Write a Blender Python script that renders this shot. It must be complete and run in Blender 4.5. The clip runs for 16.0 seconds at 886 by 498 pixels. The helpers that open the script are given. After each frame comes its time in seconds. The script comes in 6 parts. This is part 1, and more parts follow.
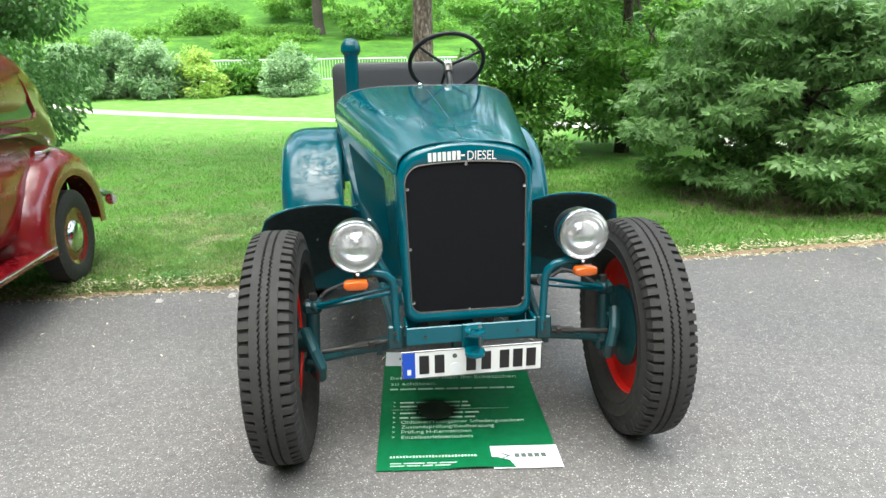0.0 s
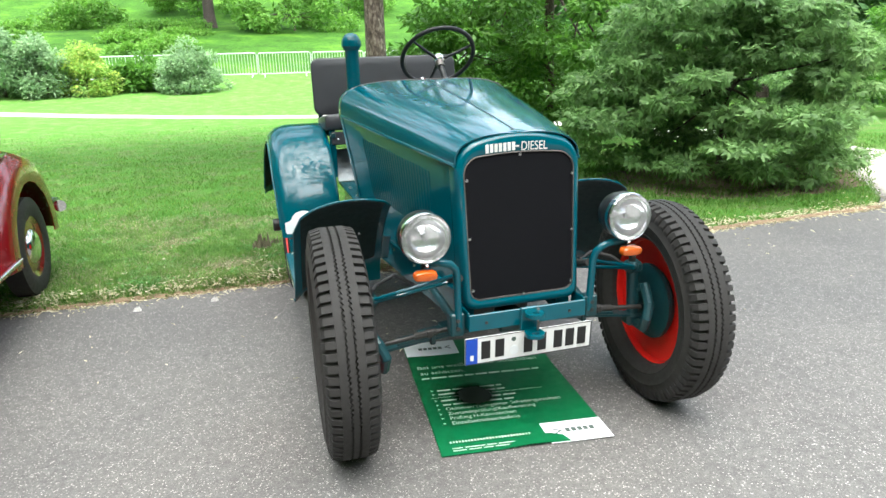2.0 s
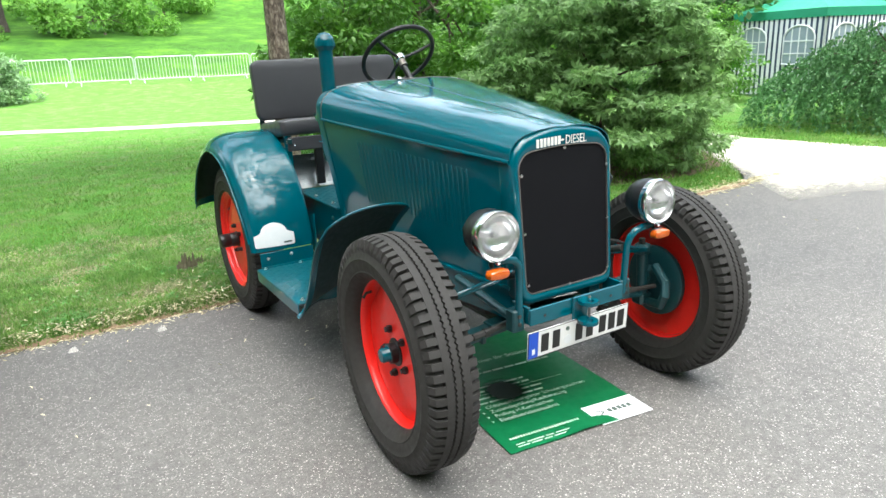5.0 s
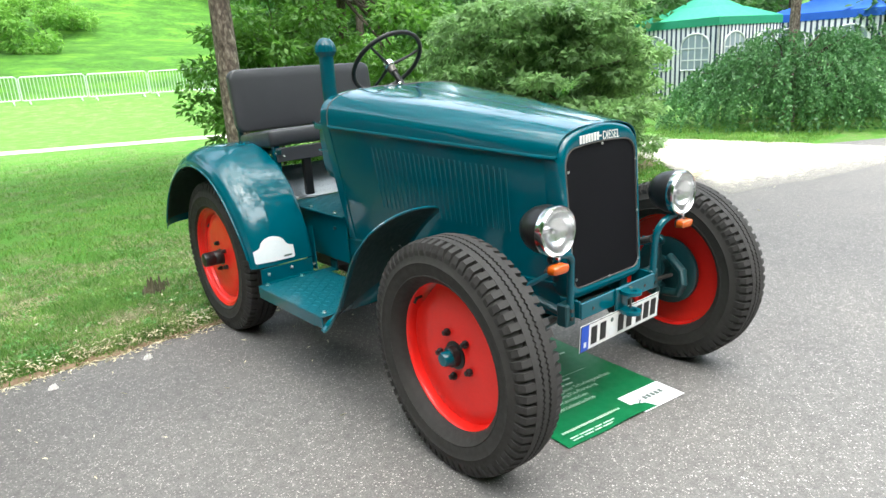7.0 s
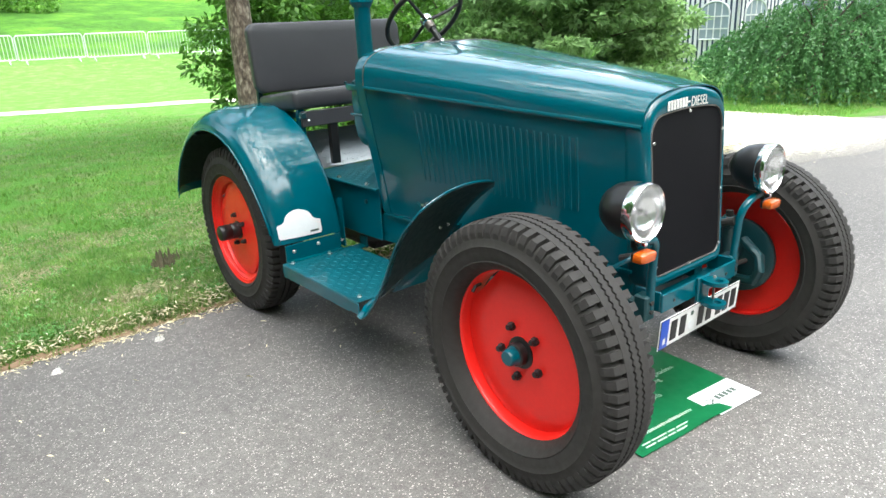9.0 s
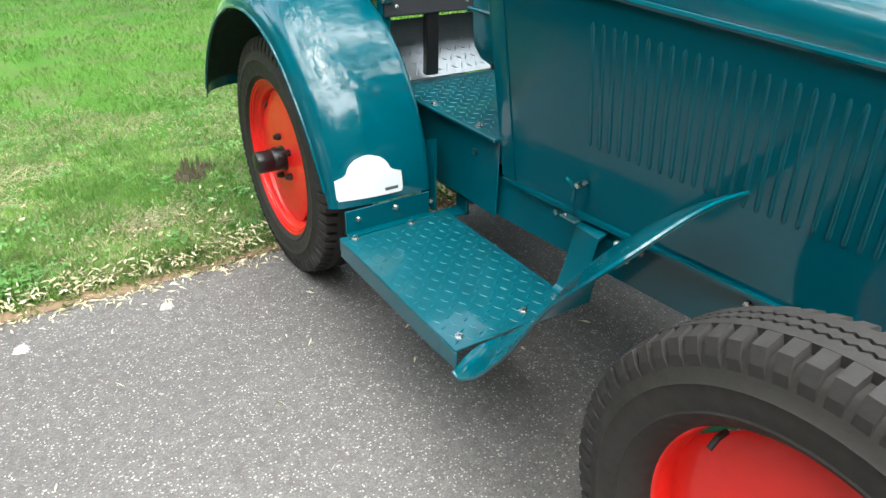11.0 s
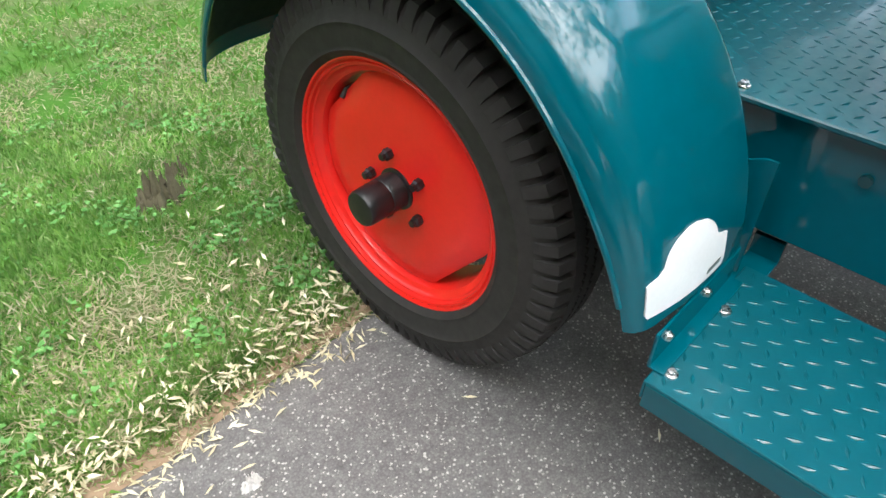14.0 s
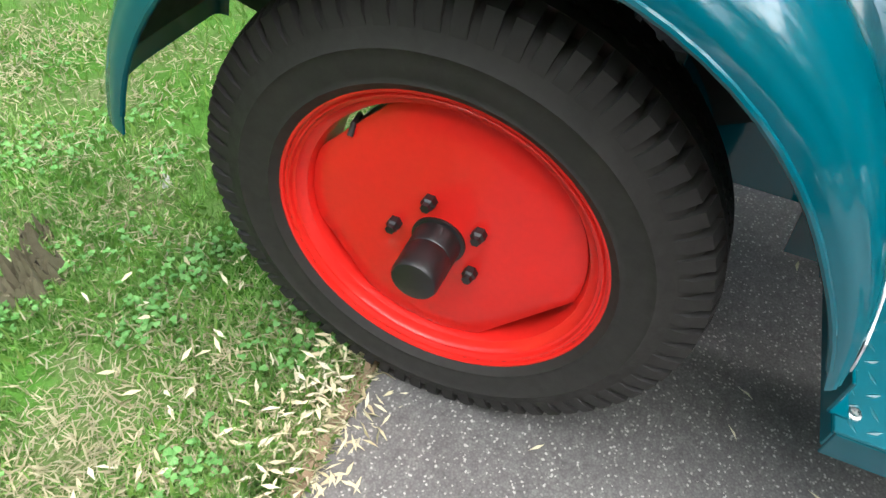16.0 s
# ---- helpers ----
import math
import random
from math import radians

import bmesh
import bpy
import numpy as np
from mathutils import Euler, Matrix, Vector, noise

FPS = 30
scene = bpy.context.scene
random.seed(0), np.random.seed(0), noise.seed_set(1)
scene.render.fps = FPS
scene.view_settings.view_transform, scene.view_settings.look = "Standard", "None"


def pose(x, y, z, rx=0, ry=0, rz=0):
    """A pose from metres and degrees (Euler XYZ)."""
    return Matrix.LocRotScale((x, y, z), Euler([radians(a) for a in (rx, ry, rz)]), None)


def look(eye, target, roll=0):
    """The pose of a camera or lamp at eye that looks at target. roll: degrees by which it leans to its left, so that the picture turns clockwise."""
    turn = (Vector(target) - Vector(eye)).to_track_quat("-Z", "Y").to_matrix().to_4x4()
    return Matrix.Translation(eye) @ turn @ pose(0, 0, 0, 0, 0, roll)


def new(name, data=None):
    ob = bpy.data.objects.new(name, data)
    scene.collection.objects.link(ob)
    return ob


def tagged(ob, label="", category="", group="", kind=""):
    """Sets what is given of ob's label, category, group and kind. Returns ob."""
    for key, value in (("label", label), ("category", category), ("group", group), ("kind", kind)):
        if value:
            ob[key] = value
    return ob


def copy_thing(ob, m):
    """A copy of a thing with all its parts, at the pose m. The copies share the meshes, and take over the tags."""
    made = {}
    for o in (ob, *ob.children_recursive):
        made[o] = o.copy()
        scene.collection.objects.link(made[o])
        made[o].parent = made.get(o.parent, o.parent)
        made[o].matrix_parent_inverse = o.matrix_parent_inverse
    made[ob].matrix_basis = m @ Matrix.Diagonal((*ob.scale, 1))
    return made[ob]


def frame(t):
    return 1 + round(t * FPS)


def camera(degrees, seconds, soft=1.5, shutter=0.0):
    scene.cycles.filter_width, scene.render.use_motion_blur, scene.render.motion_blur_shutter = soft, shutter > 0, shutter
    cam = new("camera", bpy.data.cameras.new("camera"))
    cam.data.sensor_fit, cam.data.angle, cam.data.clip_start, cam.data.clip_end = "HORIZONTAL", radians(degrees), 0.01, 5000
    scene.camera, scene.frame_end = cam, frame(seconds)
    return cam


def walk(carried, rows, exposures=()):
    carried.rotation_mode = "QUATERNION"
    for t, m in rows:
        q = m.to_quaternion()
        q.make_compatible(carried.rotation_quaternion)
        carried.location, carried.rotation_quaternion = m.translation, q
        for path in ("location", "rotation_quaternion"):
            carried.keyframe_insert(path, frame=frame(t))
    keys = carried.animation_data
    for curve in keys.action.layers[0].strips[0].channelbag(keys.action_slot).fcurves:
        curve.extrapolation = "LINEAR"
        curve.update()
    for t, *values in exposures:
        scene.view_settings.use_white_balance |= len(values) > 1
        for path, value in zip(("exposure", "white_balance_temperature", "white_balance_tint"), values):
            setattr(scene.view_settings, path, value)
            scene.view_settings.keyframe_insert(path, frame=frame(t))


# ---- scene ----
cam = camera(67.5, 16.0)
PATH = [
    (0, (-0.398, -2.194, 1.442), (-0.138, -0.284, 0.907), -1.2),
    (0.5, (-0.546, -2.16, 1.456), (-0.228, -0.261, 0.915), -1.0),
    (1, (-0.728, -2.18, 1.469), (-0.335, -0.298, 0.917), -1.7),
    (1.5, (-0.85, -2.199, 1.475), (-0.377, -0.338, 0.916), -1.9),
    (2, (-0.963, -2.145, 1.458), (-0.419, -0.303, 0.899), -1.7),
    (2.5, (-1.081, -2.082, 1.45), (-0.467, -0.26, 0.897), -1.9),
    (3, (-1.247, -2.041, 1.463), (-0.554, -0.251, 0.902), -2.2),
    (3.5, (-1.398, -2.038, 1.471), (-0.621, -0.283, 0.908), -2.7),
    (4, (-1.486, -1.973, 1.457), (-0.633, -0.251, 0.903), -2.5),
    (4.5, (-1.573, -1.848, 1.454), (-0.646, -0.164, 0.903), -2.6),
    (4.7, (-1.609, -1.826, 1.471), (-0.66, -0.158, 0.909), -2.6),
    (6.8, (-2.072, -1.508, 1.449), (-0.875, -0.001, 0.901), -3.4),
    (7, (-2.097, -1.48, 1.45), (-0.881, 0.011, 0.902), -3.6),
    (7.5, (-2.205, -1.416, 1.448), (-0.927, 0.02, 0.894), -4.0),
    (8, (-2.235, -1.349, 1.44), (-0.903, 0.03, 0.87), -3.8),
    (8.5, (-2.149, -1.244, 1.428), (-0.807, 0.114, 0.833), -3.1),
    (9, (-2.051, -1.1, 1.407), (-0.854, 0.371, 0.771), -2.7),
    (9.5, (-1.931, -0.813, 1.395), (-0.844, 0.704, 0.677), -2.6),
    (9.7, (-1.879, -0.701, 1.424), (-0.823, 0.819, 0.666), -3.1),
    (11.8, (-1.392, 0.242, 1.338), (-0.484, 1.606, 0.191), 3.9),
    (12, (-1.392, 0.279, 1.334), (-0.48, 1.616, 0.159), 4.3),
    (12.5, (-1.422, 0.471, 1.326), (-0.554, 1.817, 0.128), 2.6),
    (13, (-1.449, 0.762, 1.309), (-0.604, 2.085, 0.07), -1.0),
    (13.5, (-1.484, 1.096, 1.273), (-0.594, 2.342, -0.014), -2.3),
    (14, (-1.511, 1.412, 1.249), (-0.401, 2.447, -0.054), 0.5),
    (14.5, (-1.483, 1.695, 1.213), (-0.258, 2.521, -0.135), 2.0),
    (15, (-1.473, 1.826, 1.198), (-0.212, 2.515, -0.193), 3.4),
    (15.5, (-1.467, 1.91, 1.199), (-0.181, 2.454, -0.233), 4.7),
    (16, (-1.466, 2.033, 1.218), (-0.156, 2.465, -0.231), 6.4),
]
walk(cam, [(t, look(eye, target, roll)) for t, eye, target, roll in PATH], exposures=[(0.0, 2.66, 6260, 5.0), (4.0, 2.68, 6260, 5.5), (9.0, 2.74, 6260, 6.5), (12.0, 3.04, 6310, 7.5), (13.4, 2.98, 6270, 8.0), (14.0, 2.76, 6250, 9.5), (15.0, 2.82, 6250, 9.5), (15.5, 2.98, 6220, 9.0), (16.0, 3.02, 6200, 9.0)])

# ---- light ----
world = bpy.data.worlds.new("sky")
scene.world = world
world.use_nodes = True
SUN_EL, SUN_AZ = 78.0, 190.0   # degrees; azimuth from +y towards +x
wn = world.node_tree.nodes
sky = wn.new("ShaderNodeTexSky")
sky.sky_type = "NISHITA"
sky.sun_disc = False
sky.sun_elevation, sky.sun_rotation = radians(SUN_EL), radians(SUN_AZ)
sky.air_density, sky.dust_density = 1.0, 2.5
wn["Background"].inputs["Strength"].default_value = 0.15
veil = wn.new("ShaderNodeHueSaturation")      # thin high cloud
veil.inputs["Saturation"].default_value = 0.42
world.node_tree.links.new(sky.outputs[0], veil.inputs["Color"])
world.node_tree.links.new(veil.outputs[0], wn["Background"].inputs["Color"])
sun = new("sun", bpy.data.lights.new("sun", "SUN"))
sun.data.energy, sun.data.angle, sun.data.color = 1.2, radians(80), (1.0, 0.94, 0.85)
az, el = radians(SUN_AZ), radians(SUN_EL)
sun_dir = Vector((math.sin(az) * math.cos(el), math.cos(az) * math.cos(el), math.sin(el)))
sun.matrix_world = look(sun_dir * 60, (0, 0, 0))


# ---- materials ----
def node_mat(name):
    m = bpy.data.materials.new(name)
    m.use_nodes = True
    nt = m.node_tree
    return m, nt, nt.nodes["Principled BSDF"]


def texco(nt, kind="Object"):
    return nt.nodes.new("ShaderNodeTexCoord").outputs[kind]


def tex_noise(nt, co, scale, detail=4, rough=0.6, distortion=0.0):
    n = nt.nodes.new("ShaderNodeTexNoise")
    n.inputs["Scale"].default_value, n.inputs["Detail"].default_value = scale, detail
    n.inputs["Roughness"].default_value, n.inputs["Distortion"].default_value = rough, distortion
    nt.links.new(co, n.inputs["Vector"])
    return n.outputs["Fac"]


def ramp(nt, fac, stops):
    r = nt.nodes.new("ShaderNodeValToRGB")
    e = r.color_ramp.elements
    while len(e) < len(stops):
        e.new(0.5)
    for k, (p, c) in zip(e, stops):
        k.position, k.color = p, (*c, 1) if len(c) == 3 else c
    nt.links.new(fac, r.inputs["Fac"])
    return r.outputs["Color"]


def mix(nt, fac, a, b, mode="MIX"):
    n = nt.nodes.new("ShaderNodeMix")
    n.data_type, n.blend_type = "RGBA", mode
    for s, v in ((n.inputs[0], fac), (n.inputs[6], a), (n.inputs[7], b)):
        if isinstance(v, (int, float)):
            s.default_value = v
        elif isinstance(v, tuple):
            s.default_value = (*v, 1)
        else:
            nt.links.new(v, s)
    return n.outputs[2]


def bump(nt, bsdf, height, strength, dist=0.002):
    b = nt.nodes.new("ShaderNodeBump")
    b.inputs["Strength"].default_value, b.inputs["Distance"].default_value = strength, dist
    nt.links.new(height, b.inputs["Height"])
    nt.links.new(b.outputs["Normal"], bsdf.inputs["Normal"])


def mat(name, base, base2=None, scale=6.0, rough=0.5, rough2=None, metal=0.0, coat=0.0, bump_s=0.0, bump_scale=60.0, spec=0.5, coat_ior=1.5):
    """Painted, cast or woven surface: two-scale colour variation, uneven gloss, fine relief."""
    m, nt, b = node_mat(name)
    co = texco(nt)
    big, small = tex_noise(nt, co, scale), tex_noise(nt, co, scale * 14, 3)
    base2 = base2 or tuple(c * 0.8 for c in base)
    col = mix(nt, big, base, base2)
    fac = nt.nodes.new("ShaderNodeMath")
    fac.operation = "MULTIPLY"
    nt.links.new(small, fac.inputs[0])
    fac.inputs[1].default_value = 0.35
    col = mix(nt, fac.outputs[0], col, tuple(c * 0.72 for c in base2))
    nt.links.new(col, b.inputs["Base Color"])
    r2 = rough2 if rough2 is not None else min(1.0, rough + 0.12)
    nt.links.new(ramp(nt, tex_noise(nt, co, scale * 5, 5), [(0.35, (rough,) * 3), (0.75, (r2,) * 3)]), b.inputs["Roughness"])
    b.inputs["Metallic"].default_value, b.inputs["Coat Weight"].default_value = metal, coat
    b.inputs["Coat Roughness"].default_value, b.inputs["Coat IOR"].default_value = 0.085, coat_ior
    b.inputs["Specular IOR Level"].default_value = spec
    if bump_s:
        bump(nt, b, tex_noise(nt, co, bump_scale, 6), bump_s)
    return m


TEAL = mat("teal_enamel", (0.0004, 0.091, 0.124), (0.0004, 0.079, 0.108), 3, 0.30, 0.38, coat=1.0, bump_s=0.0025, bump_scale=5, spec=0.03, coat_ior=1.50)
TEAL_PLATE = mat("teal_tread_plate", (0.0006, 0.092, 0.120), (0.0006, 0.066, 0.088), 7, 0.40, 0.55, coat=0.5, bump_s=0.03, bump_scale=22, spec=0.2)
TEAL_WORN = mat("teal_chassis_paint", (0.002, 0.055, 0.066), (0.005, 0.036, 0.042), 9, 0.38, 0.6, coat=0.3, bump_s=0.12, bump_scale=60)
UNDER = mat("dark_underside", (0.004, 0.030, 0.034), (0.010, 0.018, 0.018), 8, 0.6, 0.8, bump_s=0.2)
RED = mat("red_wheel_enamel", (0.92, 0.026, 0.017), (0.82, 0.018, 0.013), 5, 0.34, 0.48, coat=0.4, bump_s=0.03, bump_scale=14, spec=0.25)
RUBBER = mat("tyre_rubber", (0.0205, 0.0200, 0.0190), (0.038, 0.0352, 0.0315), 9, 0.64, 0.86, bump_s=0.25, bump_scale=160, spec=0.35)
TREAD = mat("tread_rubber", (0.026, 0.0245, 0.024), (0.040, 0.0375, 0.035), 9, 0.7, 0.9, bump_s=0.3, bump_scale=120, spec=0.3)
BLACK = mat("black_enamel", (0.010, 0.010, 0.011), (0.016, 0.015, 0.015), 9, 0.28, 0.5, bump_s=0.05)
PALE_METAL = mat("pale_metal_plate", (0.36, 0.39, 0.40), (0.28, 0.31, 0.32), 9, 0.32, 0.46, metal=0.9, bump_s=0.05, bump_scale=60)
CREAM = mat("cream_paint", (0.72, 0.66, 0.52), (0.66, 0.60, 0.46), 4, 0.3, coat=0.6)
PARASOL_M = mat("faded_pink_cloth", (0.50, 0.16, 0.17), (0.42, 0.13, 0.14), 6, 0.85)
SEAL = mat("seal_sticker", (0.55, 0.62, 0.30), (0.48, 0.56, 0.26), 60, 0.5)
VINYL = mat("black_vinyl", (0.046, 0.046, 0.052), (0.060, 0.060, 0.066), 5, 0.34, 0.50, bump_s=0.25, bump_scale=240)
STEEL = mat("bright_steel", (0.72, 0.71, 0.69), (0.5, 0.49, 0.47), 20, 0.2, 0.42, metal=1.0)
CHROME = mat("chrome", (0.86, 0.86, 0.87), (0.8, 0.8, 0.81), 9, 0.05, 0.10, metal=1.0)
REFLECTOR = mat("lamp_reflector", (0.93, 0.93, 0.92), (0.88, 0.88, 0.88), 9, 0.05, 0.11, metal=1.0)
DULL_STEEL = mat("dull_steel", (0.28, 0.27, 0.26), (0.16, 0.13, 0.11), 18, 0.4, 0.65, metal=0.8, bump_s=0.1)
GREASE = mat("greasy_black_iron", (0.016, 0.017, 0.017), (0.03, 0.026, 0.022), 14, 0.45, 0.75, bump_s=0.4, bump_scale=70)
WHITE_PAINT = mat("white_letter_paint", (0.82, 0.82, 0.79), (0.7, 0.7, 0.66), 30, 0.45)
PLATE_WHITE = mat("white_plate", (0.80, 0.80, 0.78), (0.74, 0.74, 0.72), 12, 0.3, 0.42)
PLATE_BLUE = mat("plate_blue", (0.01, 0.08, 0.55), None, 12, 0.35)
PLATE_BLACK = mat("plate_black", (0.012, 0.012, 0.012), None, 12, 0.4)
ORANGE = mat("amber_lens", (0.62, 0.12, 0.008), (0.42, 0.07, 0.005), 30, 0.12, 0.2, coat=0.6)
SIGN_WHITE = mat("rally_plate_white", (0.82, 0.83, 0.83), (0.74, 0.77, 0.78), 9, 0.35)
BANNER_G = mat("banner_green", (0.003, 0.155, 0.052), (0.003, 0.12, 0.040), 5, 0.4, 0.55, bump_s=0.15, bump_scale=6)
BANNER_T = mat("banner_print", (0.55, 0.70, 0.58), None, 9, 0.5)
GREY_PRINT = mat("grey_print", (0.09, 0.13, 0.11), None, 9, 0.5)
MAROON = mat("maroon_car_paint", (0.22, 0.006, 0.010), (0.17, 0.005, 0.008), 2, 0.22, 0.3, coat=1.0)


def bark_mat(name, light, mid, dark):
    """Flaking bark: long plates, dark clefts, pale lichen flecks."""
    m, nt, b = node_mat(name)
    mp = nt.nodes.new("ShaderNodeMapping")
    mp.inputs["Scale"].default_value = (1, 1, 0.45)
    nt.links.new(texco(nt), mp.inputs["Vector"])
    v = nt.nodes.new("ShaderNodeTexVoronoi")
    v.inputs["Scale"].default_value = 42
    nt.links.new(mp.outputs[0], v.inputs["Vector"])
    n1 = tex_noise(nt, mp.outputs[0], 30, 6, 0.7, 0.8)
    col = ramp(nt, n1, [(0.32, dark), (0.5, mid), (0.66, light)])
    col = mix(nt, 1.0, col, ramp(nt, v.outputs["Distance"], [(0.1, (1.1, 1.1, 1.1)), (0.7, (0.55, 0.52, 0.5))]), "MULTIPLY")
    nt.links.new(col, b.inputs["Base Color"])
    b.inputs["Roughness"].default_value = 0.9
    bump(nt, b, n1, 0.8, 0.012)
    return m


BARK = bark_mat("flaking_bark", (0.52, 0.45, 0.36), (0.24, 0.19, 0.15), (0.07, 0.055, 0.043))
BARK_D = bark_mat("dark_bark", (0.20, 0.16, 0.12), (0.10, 0.078, 0.058), (0.04, 0.032, 0.026))
FENCE_M = mat("galvanised_barrier", (0.62, 0.64, 0.64), (0.52, 0.54, 0.54), 4, 0.45, 0.6, metal=0.3)
TENT_G = mat("green_tent_cloth", (0.02, 0.27, 0.15), (0.015, 0.22, 0.12), 2, 0.7)
TENT_B = mat("blue_tent_cloth", (0.012, 0.10, 0.50), (0.010, 0.08, 0.40), 2, 0.7)
TENT_PANE = mat("tent_window_film", (0.30, 0.35, 0.40), (0.20, 0.25, 0.30), 3, 0.3)
STRIPE_W = mat("white_stripe_cloth", (0.72, 0.74, 0.76), None, 3, 0.75)
STRIPE_B = mat("dark_blue_stripe_cloth", (0.03, 0.05, 0.10), None, 3, 0.75)
HUMUS = mat("dry_litter_soil", (0.377, 0.261, 0.160), (0.174, 0.123, 0.080), 12, 0.9, bump_s=0.6, bump_scale=50)

# brown leaf mould, darkened in colour for the shade under the shrub
MULCH_SHADED = mat("leaf_mould_painted_shade", (0.20, 0.14, 0.085), (0.085, 0.062, 0.042), 9, 0.95, bump_s=0.9, bump_scale=45)
CLOD = mat("crumbly_earth", (0.22, 0.195, 0.12), (0.085, 0.075, 0.047), 30, 0.95, bump_s=1.0, bump_scale=90)
SCRAP = mat("white_paper", (0.80, 0.79, 0.76), (0.66, 0.64, 0.6), 40, 0.8)


def leaf_mat(name, a, b, c, rough=0.5, trans=0.38, mottle=0.0):
    """Leaves: each leaf has its own tone; light passes through a little."""
    m, nt, bs = node_mat(name)
    g = nt.nodes.new("ShaderNodeNewGeometry").outputs["Random Per Island"]
    col = ramp(nt, g, [(0.0, a), (0.55, b), (1.0, c)])
    col = mix(nt, tex_noise(nt, texco(nt), 1.3, 2), col, tuple(v * 0.75 for v in b), "MIX")
    if mottle:
        for sc in (0.7, 3.2, 14.0):
            col = mix(nt, 1.0, col, ramp(nt, tex_noise(nt, texco(nt), sc, 4), [(0.36, (1 - mottle, 1 - mottle * 0.85, 1 - mottle)), (0.66, (1 + mottle * 0.6, 1 + mottle * 0.45, 1 + mottle * 0.5))]), "MULTIPLY")
    nt.links.new(col, bs.inputs["Base Color"])
    bs.inputs["Roughness"].default_value = rough
    tr = nt.nodes.new("ShaderNodeBsdfTranslucent")
    nt.links.new(col, tr.inputs["Color"])
    ms = nt.nodes.new("ShaderNodeMixShader")
    ms.inputs[0].default_value = trans
    nt.links.new(bs.outputs[0], ms.inputs[1])
    nt.links.new(tr.outputs[0], ms.inputs[2])
    nt.links.new(ms.outputs[0], nt.nodes["Material Output"].inputs["Surface"])
    return m


LEAF_MAPLE = leaf_mat("maple_leaf", (0.11, 0.22, 0.07), (0.30, 0.52, 0.18), (0.50, 0.80, 0.30), 0.55, 0.5, 0.2)
LEAF_PARK = leaf_mat("park_tree_leaf", (0.06, 0.17, 0.02), (0.12, 0.30, 0.035), (0.22, 0.44, 0.07), 0.5, 0.5)
LEAF_TREE = leaf_mat("tree_leaf", (0.03, 0.09, 0.015), (0.06, 0.16, 0.025), (0.11, 0.24, 0.04))
LEAF_WEEP = leaf_mat("weeping_leaf", (0.05, 0.16, 0.05), (0.12, 0.31, 0.10), (0.26, 0.50, 0.18), 0.45, 0.45, 0.2)
LEAF_BUSH = leaf_mat("rhododendron_leaf", (0.14, 0.27, 0.12), (0.30, 0.48, 0.22), (0.55, 0.70, 0.42), 0.5, 0.5)
LEAF_YEL = leaf_mat("yellow_leaf", (0.20, 0.40, 0.06), (0.38, 0.60, 0.12), (0.85, 0.80, 0.20), 0.5, 0.5)
LEAF_WOOD = leaf_mat("wood_leaf", (0.03, 0.09, 0.02), (0.06, 0.17, 0.035), (0.12, 0.27, 0.06), 0.55, 0.45)
LEAF_WILLOW = leaf_mat("willow_leaf", (0.06, 0.16, 0.04), (0.10, 0.24, 0.06), (0.18, 0.33, 0.10), 0.55, 0.5)
GRASS_M = leaf_mat("grass_blade", (0.16, 0.37, 0.06), (0.31, 0.59, 0.14), (0.60, 0.68, 0.34), 0.5, 0.45, 0.26)
GRASS_FAR = leaf_mat("lawn_grass_blade", (0.13, 0.31, 0.045), (0.21, 0.43, 0.07), (0.38, 0.52, 0.14), 0.55, 0.4, 0.22)
LEAF_HILL = leaf_mat("hillside_leaf", (0.10, 0.26, 0.03), (0.18, 0.40, 0.05), (0.30, 0.54, 0.10), 0.55, 0.5)
STRAW_G = leaf_mat("dry_grass_blade", (0.36, 0.31, 0.18), (0.58, 0.52, 0.32), (0.78, 0.73, 0.52), 0.6, 0.3, 0.2)
CLOVER_M = leaf_mat("clover_leaf", (0.13, 0.36, 0.08), (0.22, 0.52, 0.13), (0.36, 0.68, 0.24), 0.5, 0.38, 0.15)
STRAW_M = leaf_mat("dry_bract", (0.58, 0.48, 0.26), (0.80, 0.73, 0.48), (0.90, 0.87, 0.70), 0.6, 0.2)

# lawn: short turf with worn yellow and clover patches
LAWN, nt, b = node_mat("lawn_turf")
co = texco(nt)
g1 = ramp(nt, tex_noise(nt, co, 90, 5), [(0.25, (0.048, 0.145, 0.020)), (0.5, (0.083, 0.225, 0.032)), (0.8, (0.14, 0.31, 0.052))])
g2 = ramp(nt, tex_noise(nt, co, 1.1, 5), [(0.3, (0.062, 0.185, 0.022)), (0.7, (0.11, 0.235, 0.035))])
dry = ramp(nt, tex_noise(nt, co, 2.6, 6, 0.7), [(0.46, (0, 0, 0)), (0.64, (1, 1, 1))])
straw = ramp(nt, tex_noise(nt, co, 160, 3), [(0.3, (0.10, 0.085, 0.05)), (0.7, (0.32, 0.28, 0.17))])
turf_col = mix(nt, 0.5, g1, g2)
mown = mix(nt, mix(nt, 1.0, dry, (0.52, 0.52, 0.52), "MULTIPLY"), turf_col, straw)
